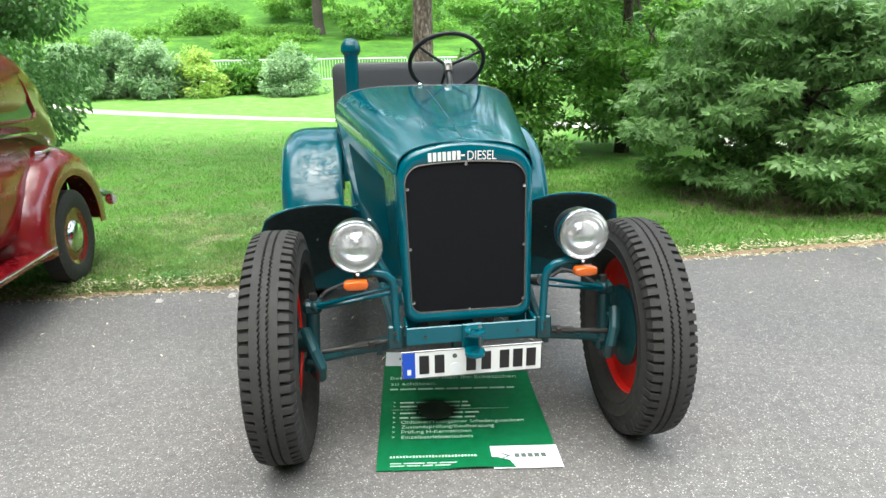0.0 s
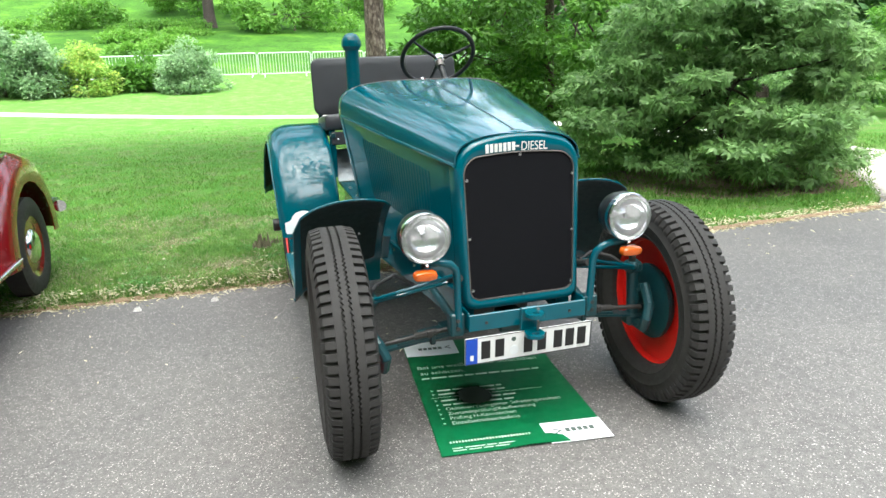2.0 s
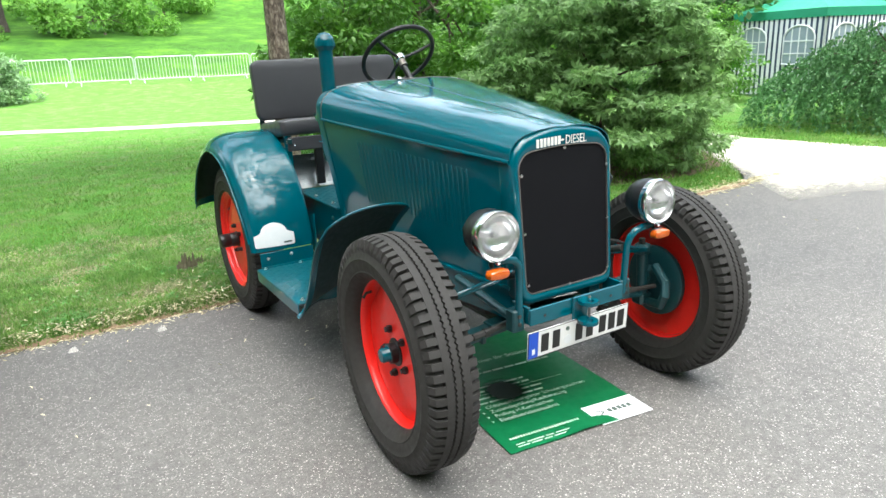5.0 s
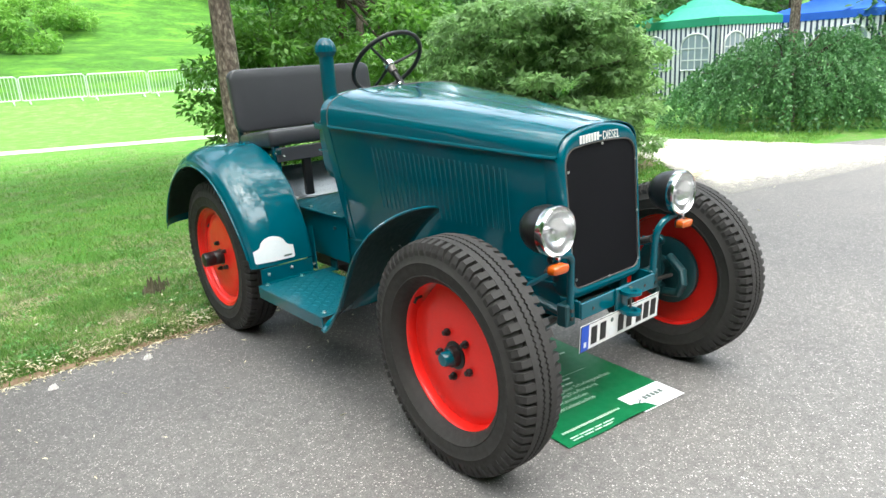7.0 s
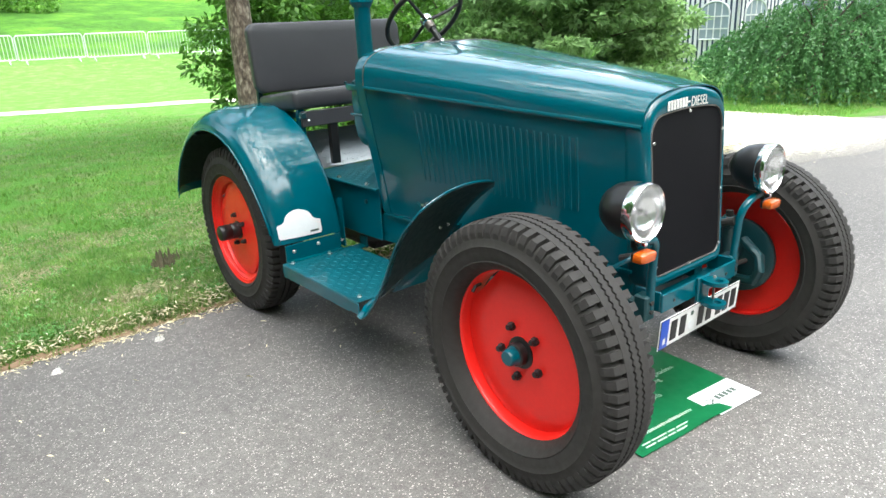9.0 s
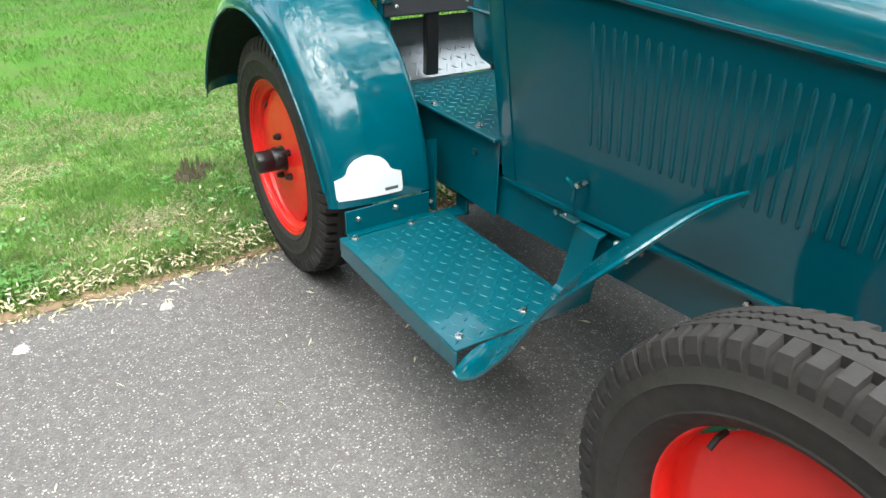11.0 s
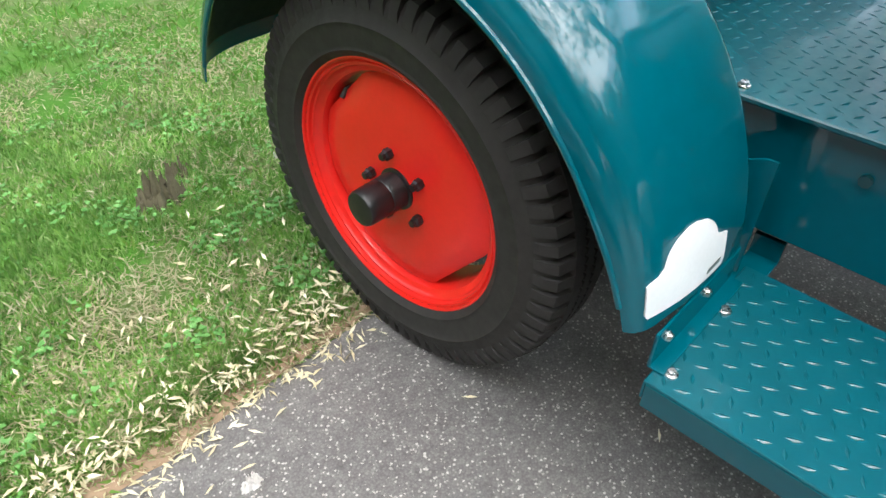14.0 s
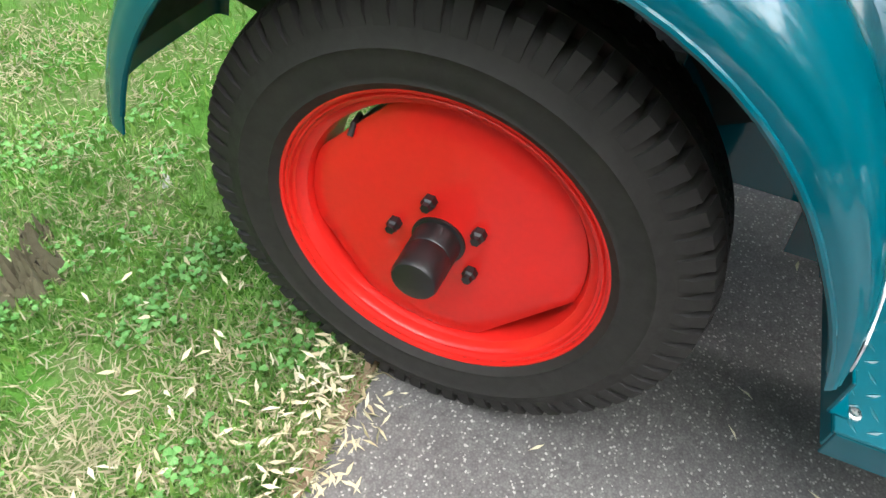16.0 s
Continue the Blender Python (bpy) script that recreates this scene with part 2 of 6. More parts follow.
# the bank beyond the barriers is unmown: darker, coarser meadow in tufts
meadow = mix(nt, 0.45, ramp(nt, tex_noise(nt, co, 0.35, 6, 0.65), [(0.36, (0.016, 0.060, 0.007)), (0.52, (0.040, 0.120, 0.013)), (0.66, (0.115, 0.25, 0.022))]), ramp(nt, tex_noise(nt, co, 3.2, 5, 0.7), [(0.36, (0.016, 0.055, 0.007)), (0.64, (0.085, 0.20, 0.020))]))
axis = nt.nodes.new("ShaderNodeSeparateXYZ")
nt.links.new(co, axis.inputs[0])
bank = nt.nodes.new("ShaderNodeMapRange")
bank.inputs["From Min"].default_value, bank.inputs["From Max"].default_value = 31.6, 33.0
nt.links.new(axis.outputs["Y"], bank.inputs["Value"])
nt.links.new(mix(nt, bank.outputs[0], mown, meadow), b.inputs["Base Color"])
b.inputs["Specular IOR Level"].default_value = 0.12
b.inputs["Roughness"].default_value = 0.85
bump(nt, b, tex_noise(nt, co, 120, 4), 0.9, 0.02)

# asphalt: grey binder, pale stone chips, dark pores, damp darker patches
ASPHALT, nt, b = node_mat("worn_asphalt")
co = texco(nt)
v = nt.nodes.new("ShaderNodeTexVoronoi")
v.inputs["Scale"].default_value = 210
v.inputs["Randomness"].default_value = 1
nt.links.new(co, v.inputs["Vector"])
bright = nt.nodes.new("ShaderNodeSeparateColor")
nt.links.new(v.outputs["Color"], bright.inputs[0])
chip = ramp(nt, bright.outputs[0], [(0.0, (0.118, 0.113, 0.108)), (0.5, (0.140, 0.134, 0.128)), (0.92, (0.172, 0.165, 0.157)), (0.98, (0.44, 0.42, 0.39))])
gap = ramp(nt, v.outputs["Distance"], [(0.35, (1, 1, 1)), (0.85, (0.72, 0.71, 0.70))])
col = mix(nt, 1.0, chip, gap, "MULTIPLY")
patch = ramp(nt, tex_noise(nt, co, 0.8, 5), [(0.3, (0.80, 0.80, 0.81)), (0.7, (1.06, 1.05, 1.03))])
col = mix(nt, 1.0, col, patch, "MULTIPLY")
col = mix(nt, 1.0, col, ramp(nt, tex_noise(nt, co, 28, 4), [(0.3, (0.8, 0.8, 0.8)), (0.7, (1.15, 1.15, 1.15))]), "MULTIPLY")
nt.links.new(col, b.inputs["Base Color"])
b.inputs["Roughness"].default_value = 0.75
bump(nt, b, v.outputs["Distance"], -0.25, 0.003)

# pale gravel path; where it thins out it stands in for sunlit asphalt
GRAVEL_SUNLIT = mat("gravel_painted_sun", (0.50, 0.47, 0.41), (0.40, 0.37, 0.32), 3, 0.9, bump_s=0.8, bump_scale=90)
nt = GRAVEL_SUNLIT.node_tree
thin = nt.nodes.new("ShaderNodeAttribute")
thin.attribute_name = "cover"
add = nt.nodes.new("ShaderNodeMath")
add.operation = "ADD"
nt.links.new(thin.outputs["Fac"], add.inputs[0])
nt.links.new(tex_noise(nt, texco(nt), 14, 6, 0.75), add.inputs[1])
nt.links.new(ramp(nt, add.outputs[0], [(0.42, (0, 0, 0)), (1.05, (1, 1, 1))]), nt.nodes["Principled BSDF"].inputs["Alpha"])

# radiator screen: fine black perforated mesh
SCREEN, nt, b = node_mat("black_mesh_screen")
co = texco(nt)
hx = tex_noise(nt, co, 900, 2)
nt.links.new(ramp(nt, hx, [(0.35, (0.002, 0.002, 0.003)), (0.7, (0.007, 0.007, 0.009))]), b.inputs["Base Color"])
b.inputs["Roughness"].default_value = 0.62
b.inputs["Specular IOR Level"].default_value = 0.15
bump(nt, b, hx, 0.5, 0.001)

# headlamp glass
GLASS, nt, b = node_mat("lamp_glass")
b.inputs["Transmission Weight"].default_value, b.inputs["Roughness"].default_value, b.inputs["IOR"].default_value = 0.86, 0.06, 1.42
b.inputs["Base Color"].default_value = (0.95, 0.96, 0.97, 1)
wv = nt.nodes.new("ShaderNodeTexWave")
wv.inputs["Scale"].default_value = 45
wv.inputs["Distortion"].default_value = 1.2
nt.links.new(texco(nt), wv.inputs["Vector"])
bump(nt, b, wv.outputs["Fac"], 0.22, 0.002)
CAR_GLASS, nt, b = node_mat("car_window_glass")
b.inputs["Base Color"].default_value = (0.02, 0.028, 0.022, 1)
b.inputs["Roughness"].default_value = 0.03
b.inputs["Coat Weight"].default_value = 1.0


# ---- mesh tools ----
class Shape:
    """Vertices and faces of one part."""

    def __init__(self):
        self.v, self.f = [], []

    def add(self, verts, faces, m=None):
        n = len(self.v)
        self.v += [tuple(m @ Vector(p)) for p in verts] if m is not None else [tuple(p) for p in verts]
        self.f += [tuple(i + n for i in f) for f in faces]
        return self

    def box(self, c, s, bev=0.004, m=None):
        """Box with chamfered edges, centre c, full size s."""
        hx, hy, hz = (d / 2 for d in s)
        bev = min(bev, hx * 0.9, hy * 0.9, hz * 0.9)
        vs, ix = [], {}
        for sx in (-1, 1):
            for sy in (-1, 1):
                for sz in (-1, 1):
                    for a in range(3):
                        p = [sx * hx, sy * hy, sz * hz]
                        for k in range(3):
                            if k != a:
                                p[k] -= (sx, sy, sz)[k] * bev
                        ix[sx, sy, sz, a] = len(vs)
                        vs.append((p[0] + c[0], p[1] + c[1], p[2] + c[2]))
        fs = []
        for a in range(3):
            u, w = (a + 1) % 3, (a + 2) % 3
            for s1 in (-1, 1):
                q = []
                for su, sw in ((-1, -1), (1, -1), (1, 1), (-1, 1)):
                    k = [0, 0, 0]
                    k[a], k[u], k[w] = s1, su, sw
                    q.append(ix[(*k, a)])
                fs.append(q if s1 > 0 else q[::-1])
            for su in (-1, 1):
                for sw in (-1, 1):
                    k0, k1 = [0, 0, 0], [0, 0, 0]
                    k0[a], k0[u], k0[w] = -1, su, sw
                    k1[a], k1[u], k1[w] = 1, su, sw
                    q = [ix[(*k0, u)], ix[(*k1, u)], ix[(*k1, w)], ix[(*k0, w)]]
                    fs.append(q if su * sw > 0 else q[::-1])
        for sx in (-1, 1):
            for sy in (-1, 1):
                for sz in (-1, 1):
                    q = [ix[sx, sy, sz, a] for a in range(3)]
                    fs.append(q if sx * sy * sz > 0 else q[::-1])
        return self.add(vs, fs, m)

    def loft(self, rings, closed=True, caps=(False, False), m=None):
        n, vs, fs = len(rings[0]), [p for r in rings for p in r], []
        for i in range(len(rings) - 1):
            for j in range(n if closed else n - 1):
                k = (j + 1) % n
                fs.append((i * n + j, i * n + k, (i + 1) * n + k, (i + 1) * n + j))
        if caps[0]:
            fs.append(tuple(range(n))[::-1])
        if caps[1]:
            fs.append(tuple(range((len(rings) - 1) * n, len(rings) * n)))
        return self.add(vs, fs, m)

    def revolve(self, prof, seg=48, m=None, axis="x", close=False):
        """Profile of (along, radius) turned round an axis."""
        rings = []
        pr = list(prof) + ([prof[0]] if close else [])
        for a, r in pr:
            ring = []
            for k in range(seg):
                t = 2 * math.pi * k / seg
                c, s = r * math.cos(t), r * math.sin(t)
                ring.append({"x": (a, c, s), "y": (s, a, c), "z": (c, s, a)}[axis])
            rings.append(ring)
        return self.loft(rings, True, (False, False), m)

    def rod(self, p, q, r, seg=12, r2=None):
        return self.tube([p, q], r, seg, r2)

    def tube(self, pts, r, seg=10, r2=None, closed=False):
        pts = [Vector(p) for p in pts]
        n, rings, up = len(pts), [], None
        for i, p in enumerate(pts):
            a = pts[i - 1] if (i or closed) else p
            c = pts[(i + 1) % n] if (i < n - 1 or closed) else p
            d = (c - a).normalized()
            if up is None:
                up = d.orthogonal().normalized()
            up = (up - d * up.dot(d)).normalized()
            side = d.cross(up)
            rr = r if r2 is None else r + (r2 - r) * i / (n - 1)
            rings.append([p + (up * math.cos(2 * math.pi * k / seg) + side * math.sin(2 * math.pi * k / seg)) * rr for k in range(seg)])
        if closed:
            rings.append(rings[0])
        return self.loft(rings, True, (not closed, not closed))

    def ball(self, c, r, seg=12, squash=(1, 1, 1)):
        rings = []
        for i in range(1, seg // 2):
            a = math.pi * i / (seg // 2)
            rings.append([(c[0] + squash[0] * r * math.sin(a) * math.cos(2 * math.pi * k / seg), c[1] + squash[1] * r * math.sin(a) * math.sin(2 * math.pi * k / seg), c[2] + squash[2] * r * math.cos(a)) for k in range(seg)][::-1])
        return self.loft(rings, True, (True, True))

    def prism(self, outline, thick, m=None):
        """Outline in x, z pulled along y from 0 to thick."""
        n = len(outline)
        vs = [(x, 0, z) for x, z in outline] + [(x, thick, z) for x, z in outline]
        fs = [tuple(range(n)), tuple(range(n, 2 * n))[::-1]] + [(i, i + n, (i + 1) % n + n, (i + 1) % n) for i in range(n)]
        return self.add(vs, fs, m)

    def sheet(self, grid, thick, m=None):
        """Curved sheet of points grid[i][j], given thickness along its normals."""
        R, C = len(grid), len(grid[0])
        P = [[Vector(p) for p in row] for row in grid]
        back = []
        for i in range(R):
            row = []
            for j in range(C):
                du = P[min(i + 1, R - 1)][j] - P[max(i - 1, 0)][j]
                dv = P[i][min(j + 1, C - 1)] - P[i][max(j - 1, 0)]
                row.append(P[i][j] - du.cross(dv).normalized() * thick)
            back.append(row)
        vs = [p for r in P for p in r] + [p for r in back for p in r]
        o, fs = R * C, []
        for i in range(R - 1):
            for j in range(C - 1):
                a, b_, c, d = i * C + j, i * C + j + 1, (i + 1) * C + j + 1, (i + 1) * C + j
                fs += [(a, d, c, b_)[::-1], (a + o, d + o, c + o, b_ + o)]
        rim = [(0, j) for j in range(C)] + [(i, C - 1) for i in range(1, R)] + [(R - 1, j) for j in range(C - 2, -1, -1)] + [(i, 0) for i in range(R - 2, 0, -1)]
        for k in range(len(rim)):
            (i, j), (p, q) = rim[k], rim[(k + 1) % len(rim)]
            fs.append((i * C + j, i * C + j + o, p * C + q + o, p * C + q)[::-1])
        return self.add(vs, fs, m)


def mesh_of(name, shape, material, smooth=32):
    me = bpy.data.meshes.new(name)
    me.from_pydata(shape.v, [], shape.f)
    bm = bmesh.new()
    bm.from_mesh(me)
    bmesh.ops.recalc_face_normals(bm, faces=bm.faces)
    bm.to_mesh(me)
    bm.free()
    me.materials.append(material)
    if smooth:
        me.polygons.foreach_set("use_smooth", [True] * len(me.polygons))
        me.set_sharp_from_angle(angle=radians(smooth))
    return me


def part(name, shape, material, parent=None, label="", at=None, smooth=32):
    ob = new(name, mesh_of(name, shape, material, smooth))
    if parent is not None:
        ob.parent = parent
    if at is not None:
        ob.matrix_local = at
    return tagged(ob, label)


def again(ob, at, parent=None):
    """Another object on the same mesh, under the same parent."""
    o = new(ob.name.split(".")[0], ob.data)
    o.parent = parent or ob.parent
    o.matrix_local = at
    return o


def text_shape(words, size, align="LEFT"):
    cu = bpy.data.curves.new("print", "FONT")
    cu.body, cu.size, cu.align_x = words, size, align
    cu.extrude = 0.0004
    tmp = new("print", cu)
    me = bpy.data.meshes.new_from_object(tmp.evaluated_get(bpy.context.evaluated_depsgraph_get()))
    s = Shape().add([v.co for v in me.vertices], [tuple(p.vertices) for p in me.polygons])
    bpy.data.objects.remove(tmp)
    bpy.data.curves.remove(cu)
    bpy.data.meshes.remove(me)
    return s


def thing(name, at, label, category, group="", kind=""):
    ob = new(name)
    ob.empty_display_size = 0.1
    ob.matrix_world = at
    return tagged(ob, label, category, group, kind)


# ---- the tractor ----
I4 = Matrix.Identity(4)
tractor = thing("tractor", I4, "vintage teal green tractor with red wheels and black bench seat", "tractor")
HY0, HY1 = 0.105, 1.335          # hood from the radiator shell to the cowl


def lean(z):
    """The radiator leans back a little."""
    return 0.052 + 0.07 * (z - 0.55)


def hood_dims(y):
    s = (y - HY0) / (HY1 - HY0)
    return dict(wb=0.236 + 0.128 * s, zb=0.580 + 0.018 * s, wc=0.243 + 0.215 * s ** 0.95, zc=1.082 + 0.097 * s, zt=1.182 + 0.158 * s ** 0.9, n=2.7 + 0.9 * s)


def hood_top(y, k=13, side=1, grow=0.0):
    """Half of the bonnet's section, from the belt line up to the middle hinge."""
    d = hood_dims(y)
    pts = []
    for i in range(k):
        a = 0.5 * math.pi * i / (k - 1)
        e = 2 / d["n"]
        pts.append((side * ((d["wc"] + grow) * math.cos(a) ** e), y, d["zc"] + (d["zt"] - d["zc"] + grow) * math.sin(a) ** e))
    return pts


for side, word in ((-1, "left"), (1, "right")):
    grid = [hood_top(HY0 + (HY1 - HY0) * i / 14, 15, side) for i in range(15)]
    for row in grid:
        row[-1] = (side * 0.0025, row[-1][1], row[-1][2] - 0.003)
    half = part("bonnet_half", Shape().sheet(grid if side < 0 else [r[::-1] for r in grid], 0.004), TEAL, tractor, smooth=40)
    # rolled belt moulding along the lower edge of the bonnet
    bead = []
    for i in range(15):
        y = HY0 + 0.004 + (HY1 - HY0) * i / 14
        d = hood_dims(y)
        bead.append((side * (d["wc"] + 0.001), y, d["zc"] - 0.004))
    part("belt_moulding", Shape().tube(bead, 0.009, 8), TEAL, half)
    # side panel with pressed louvers
    rows = []
    for i in range(11):
        y = HY0 + (HY1 + 0.055 - HY0) * i / 10
        d = hood_dims(y)
        col = []
        for j in range(7):
            f = j / 6
            z = d["zb"] + (d["zc"] - 0.012 - d["zb"]) * f
            w = d["wb"] + (d["wc"] - d["wb"]) * f - 0.004
            col.append((side * w, y, z))
        rows.append(col)
    panel = part("side_panel", Shape().sheet(rows if side > 0 else [r[::-1] for r in rows], 0.004), TEAL, tractor)
    sec = []
    for f, q in ((0, 0.2), (0.012, 0.62), (0.03, 0.88), (0.055, 1.0), (0.5, 1.0), (0.945, 1.0), (0.97, 0.88), (0.988, 0.62), (1, 0.2)):   # one louver: a long rounded flute
        r = 0.0024 * q
        sec.append([(math.sin(a) * r * 2.5, math.cos(a) * r * 1.45, f) for a in (-1.57, -0.95, -0.35, 0.35, 0.95, 1.57)])
    louver_me = None
    for i in range(27):
        y = 0.335 + 0.0283 * i
        d = hood_dims(y)
        zt, zb = d["zc"] - 0.068, (0.770 + 0.022 * i / 26)
        w = lambda z: d["wb"] + (d["wc"] - d["wb"]) * (z - d["zb"]) / (d["zc"] - d["zb"])
        p0, p1 = Vector((side * (w(zb) - 0.003), y, zb)), Vector((side * (w(zt) - 0.003), y, zt))
        ax = p1 - p0
        out = Vector((side, 0, 0))
        fw = out.cross(ax.normalized())
        out = ax.normalized().cross(fw)
        m = Matrix(((fw.x, out.x, ax.x, p0.x), (fw.y, out.y, ax.y, p0.y), (fw.z, out.z, ax.z, p0.z), (0, 0, 0, 1)))
        if louver_me is None:
            lv = part("louver", Shape().loft(sec, False), TEAL, panel, at=m, smooth=60)
            louver_me = lv
        else:
            again(louver_me, m)
    # bonnet catch with its hook, and its bright pin
    hook = part("bonnet_catch", Shape().tube([(side * 0.352, 1.096, 0.596), (side * 0.375, 1.091, 0.635), (side * 0.372, 1.091, 0.668), (side * 0.382, 1.101, 0.690), (side * 0.374, 1.121, 0.690)], 0.006, 8), TEAL, tractor)
    part("catch_bolt", Shape().rod((side * 0.352, 1.074, 0.690), (side * 0.385, 1.074, 0.690), 0.008, 6), STEEL, hook)
    part("catch_foot", Shape().box((side * 0.376, 1.091, 0.590), (0.026, 0.060, 0.006), 0.002), TEAL_WORN, hook)
    part("foot_bolt", Shape().ball((side * 0.380, 1.108, 0.595), 0.006, 8), STEEL, hook)

# middle hinge of the bonnet
hinge = [(0, HY0 + (HY1 - HY0) * i / 14, hood_dims(HY0 + (HY1 - HY0) * i / 14)["zt"] - 0.001) for i in range(15)]
part("bonnet_hinge", Shape().tube(hinge, 0.0045, 8), TEAL_WORN, tractor)


def closed_section(y, grow=0.0, zb=None):
    L, R = hood_top(y, 13, -1, grow), hood_top(y, 13, 1, grow)
    d = hood_dims(y)
    z0 = zb or d["zb"]
    return [(-d["wb"] - grow, y, z0)] + L + R[::-1][1:] + [(d["wb"] + grow, y, z0)]


# cowl behind the bonnet, with a bright edge strip, and the bulkhead
cowl = part("cowl", Shape().loft([closed_section(1.338, 0.001), closed_section(1.36, 0.001), closed_section(1.395, -0.004), closed_section(1.415, -0.03)], True, (True, True)), TEAL, tractor, smooth=45)
part("cowl_strip", Shape().tube(closed_section(1.337, 0.003)[1:-1], 0.0035, 6), DULL_STEEL, cowl)
part("strip_knob", Shape().ball((-0.02, 1.33, 1.345), 0.012, 10), CHROME, cowl)

def block_ring(hx, y0, y1, z, e=0.28):
    """Rounded rectangle on level z."""
    ring = []
    for k in range(48):
        a = 2 * math.pi * k / 48
        c, n = math.cos(a), math.sin(a)
        ring.append((hx * math.copysign(abs(c) ** e, c), (y0 + y1) / 2 + (y1 - y0) / 2 * math.copysign(abs(n) ** e, n), z))
    return ring


tank = part("gear_housing", Shape().loft([block_ring(0.30, 1.39, 1.47, 0.872), block_ring(0.345, 1.385, 1.52, 0.885), block_ring(0.375, 1.38, 1.55, 0.91), block_ring(0.392, 1.38, 1.562, 0.945), block_ring(0.398, 1.38, 1.566, 1.0), block_ring(0.402, 1.38, 1.568, 1.135), block_ring(0.398, 1.38, 1.565, 1.150)], True, (True, True)), TEAL, tractor, smooth=45)
part("housing_flange", Shape().loft([block_ring(0.404, 1.38, 1.572, 1.148), block_ring(0.416, 1.38, 1.590, 1.154), block_ring(0.418, 1.38, 1.592, 1.172), block_ring(0.414, 1.38, 1.588, 1.180)], True, (True, True)), TEAL, tank, smooth=45)
part("housing_cover", Shape().loft([block_ring(0.395, 1.38, 1.56, 1.178), block_ring(0.395, 1.38, 1.56, 1.192), block_ring(0.380, 1.38, 1.545, 1.202)], True, (True, True)), TEAL_WORN, tank, smooth=45)
for side in (-1, 1):
    for y in (1.435, 1.50, 1.562):
        part("flange_bolt", Shape().rod((side * 0.408, y, 1.178), (side * 0.408, y, 1.190), 0.008, 6), TEAL_WORN, tank)
    part("housing_rib", Shape().box((side * 0.402, 1.475, 1.045), (0.012, 0.150, 0.010), 0.004), TEAL, tank)
part("drain_tap", Shape().rod((-0.36, 1.47, 0.94), (-0.36, 1.47, 0.89), 0.012, 8), BLACK, tank)
part("control_lever", Shape().tube([(-0.30, 1.50, 0.96), (-0.31, 1.55, 0.92), (-0.30, 1.60, 0.90)], 0.008, 8), BLACK, tank)


def outline(hw_top, hw_bot, z0, z1, rt, rb, crown, off=0.0):
    """Closed rounded outline in x, z with a crowned top, as (x, z)."""
    hw_top, hw_bot, z0, z1 = hw_top - off, hw_bot - off, z0 + off, z1 - off
    rt, rb = max(rt - off, 0.004), max(rb - off, 0.004)
    pts = []
    for i in range(7):
        a = math.pi * 0.5 * i / 6
        pts.append((hw_bot - rb + rb * math.sin(a), z0 + rb - rb * math.cos(a)))
    for i in range(1, 5):
        f = i / 5
        za, zb_ = z0 + rb, z1 - crown - rt
        pts.append((hw_bot + (hw_top - hw_bot) * f, za + (zb_ - za) * f))
    for i in range(9):
        a = math.pi * 0.5 * i / 8
        x = hw_top - rt + rt * math.cos(a)
        pts.append((x, z1 - crown - rt + rt * math.sin(a) + crown * (1 - (min(x, hw_top) / hw_top) ** 2)))
    for i in range(1, 6):
        x = (hw_top - rt) * (1 - i / 6)
        pts.append((x, z1 - crown + crown * (1 - (x / hw_top) ** 2)))
    left = [(-x, z) for x, z in pts[::-1]]
    return pts + [(0, z1)] + left


def shell_ring(off, dy):
    return [(x, lean(z) + dy, z) for x, z in outline(0.248, 0.238, 0.530, 1.190, 0.078, 0.055, 0.052, off)]


def open_ring(off, dy):
    return [(x, lean(z) + dy, z) for x, z in outline(0.219, 0.211, 0.573, 1.118, 0.06, 0.040, 0.016, off)]


shell = part("radiator_shell", Shape().loft([shell_ring(0.007, 0.087), shell_ring(0.0, 0.084), shell_ring(-0.0022, 0.078), shell_ring(-0.0022, 0.066), shell_ring(-0.001, 0.05), shell_ring(0, 0.03), shell_ring(0.004, 0.014), shell_ring(0.012, 0.004), shell_ring(0.020, 0.0), open_ring(-0.004, 0.0), open_ring(0, 0.003), open_ring(0, 0.03)]), TEAL, tractor, smooth=50)
screen = part("radiator_screen", Shape().loft([open_ring(0.001, 0.010), open_ring(0.006, 0.006), open_ring(0.012, 0.006)], True, (False, True)), SCREEN, tractor, "fine black mesh radiator screen", smooth=0)
part("screen_frame", Shape().loft([open_ring(0.0, 0.006), open_ring(0.0, 0.001), open_ring(0.0035, 0.0), open_ring(0.0045, 0.006)]), DULL_STEEL, screen)
screw = None
for x, z in ((0.0, 1.107), (-0.209, 1.026), (0.209, 1.022), (-0.207, 0.812), (0.206, 0.810), (-0.202, 0.615), (0.201, 0.608), (0.0, 0.580)):
    at = pose(x, lean(z) - 0.003, z)
    if screw is None:
        screw = part("screw", Shape().ball((0, 0, 0), 0.0062, 10, (1, 0.6, 1)), STEEL, screen, at=at)
    else:
        again(screw, at)
# maker's lettering above the grille: plain painted blocks, then the readable word
badge = part("lettering", Shape().box((-0.010, 0, 0), (0.014, 0.003, 0.006), 0.0005), WHITE_PAINT, shell, "white painted lettering", at=pose(0.0, lean(1.137) - 0.003, 1.137))
block = None
for i in range(7):
    at = pose(-0.127 + 0.0170 * i, 0, -0.004 + 0.0045 * i / 6)
    if block is None:
        block = part("letter_block", Shape().box((0, 0, 0), (0.0125, 0.003, 0.031), 0.001), WHITE_PAINT, badge, at=at)
    else:
        again(block, at)
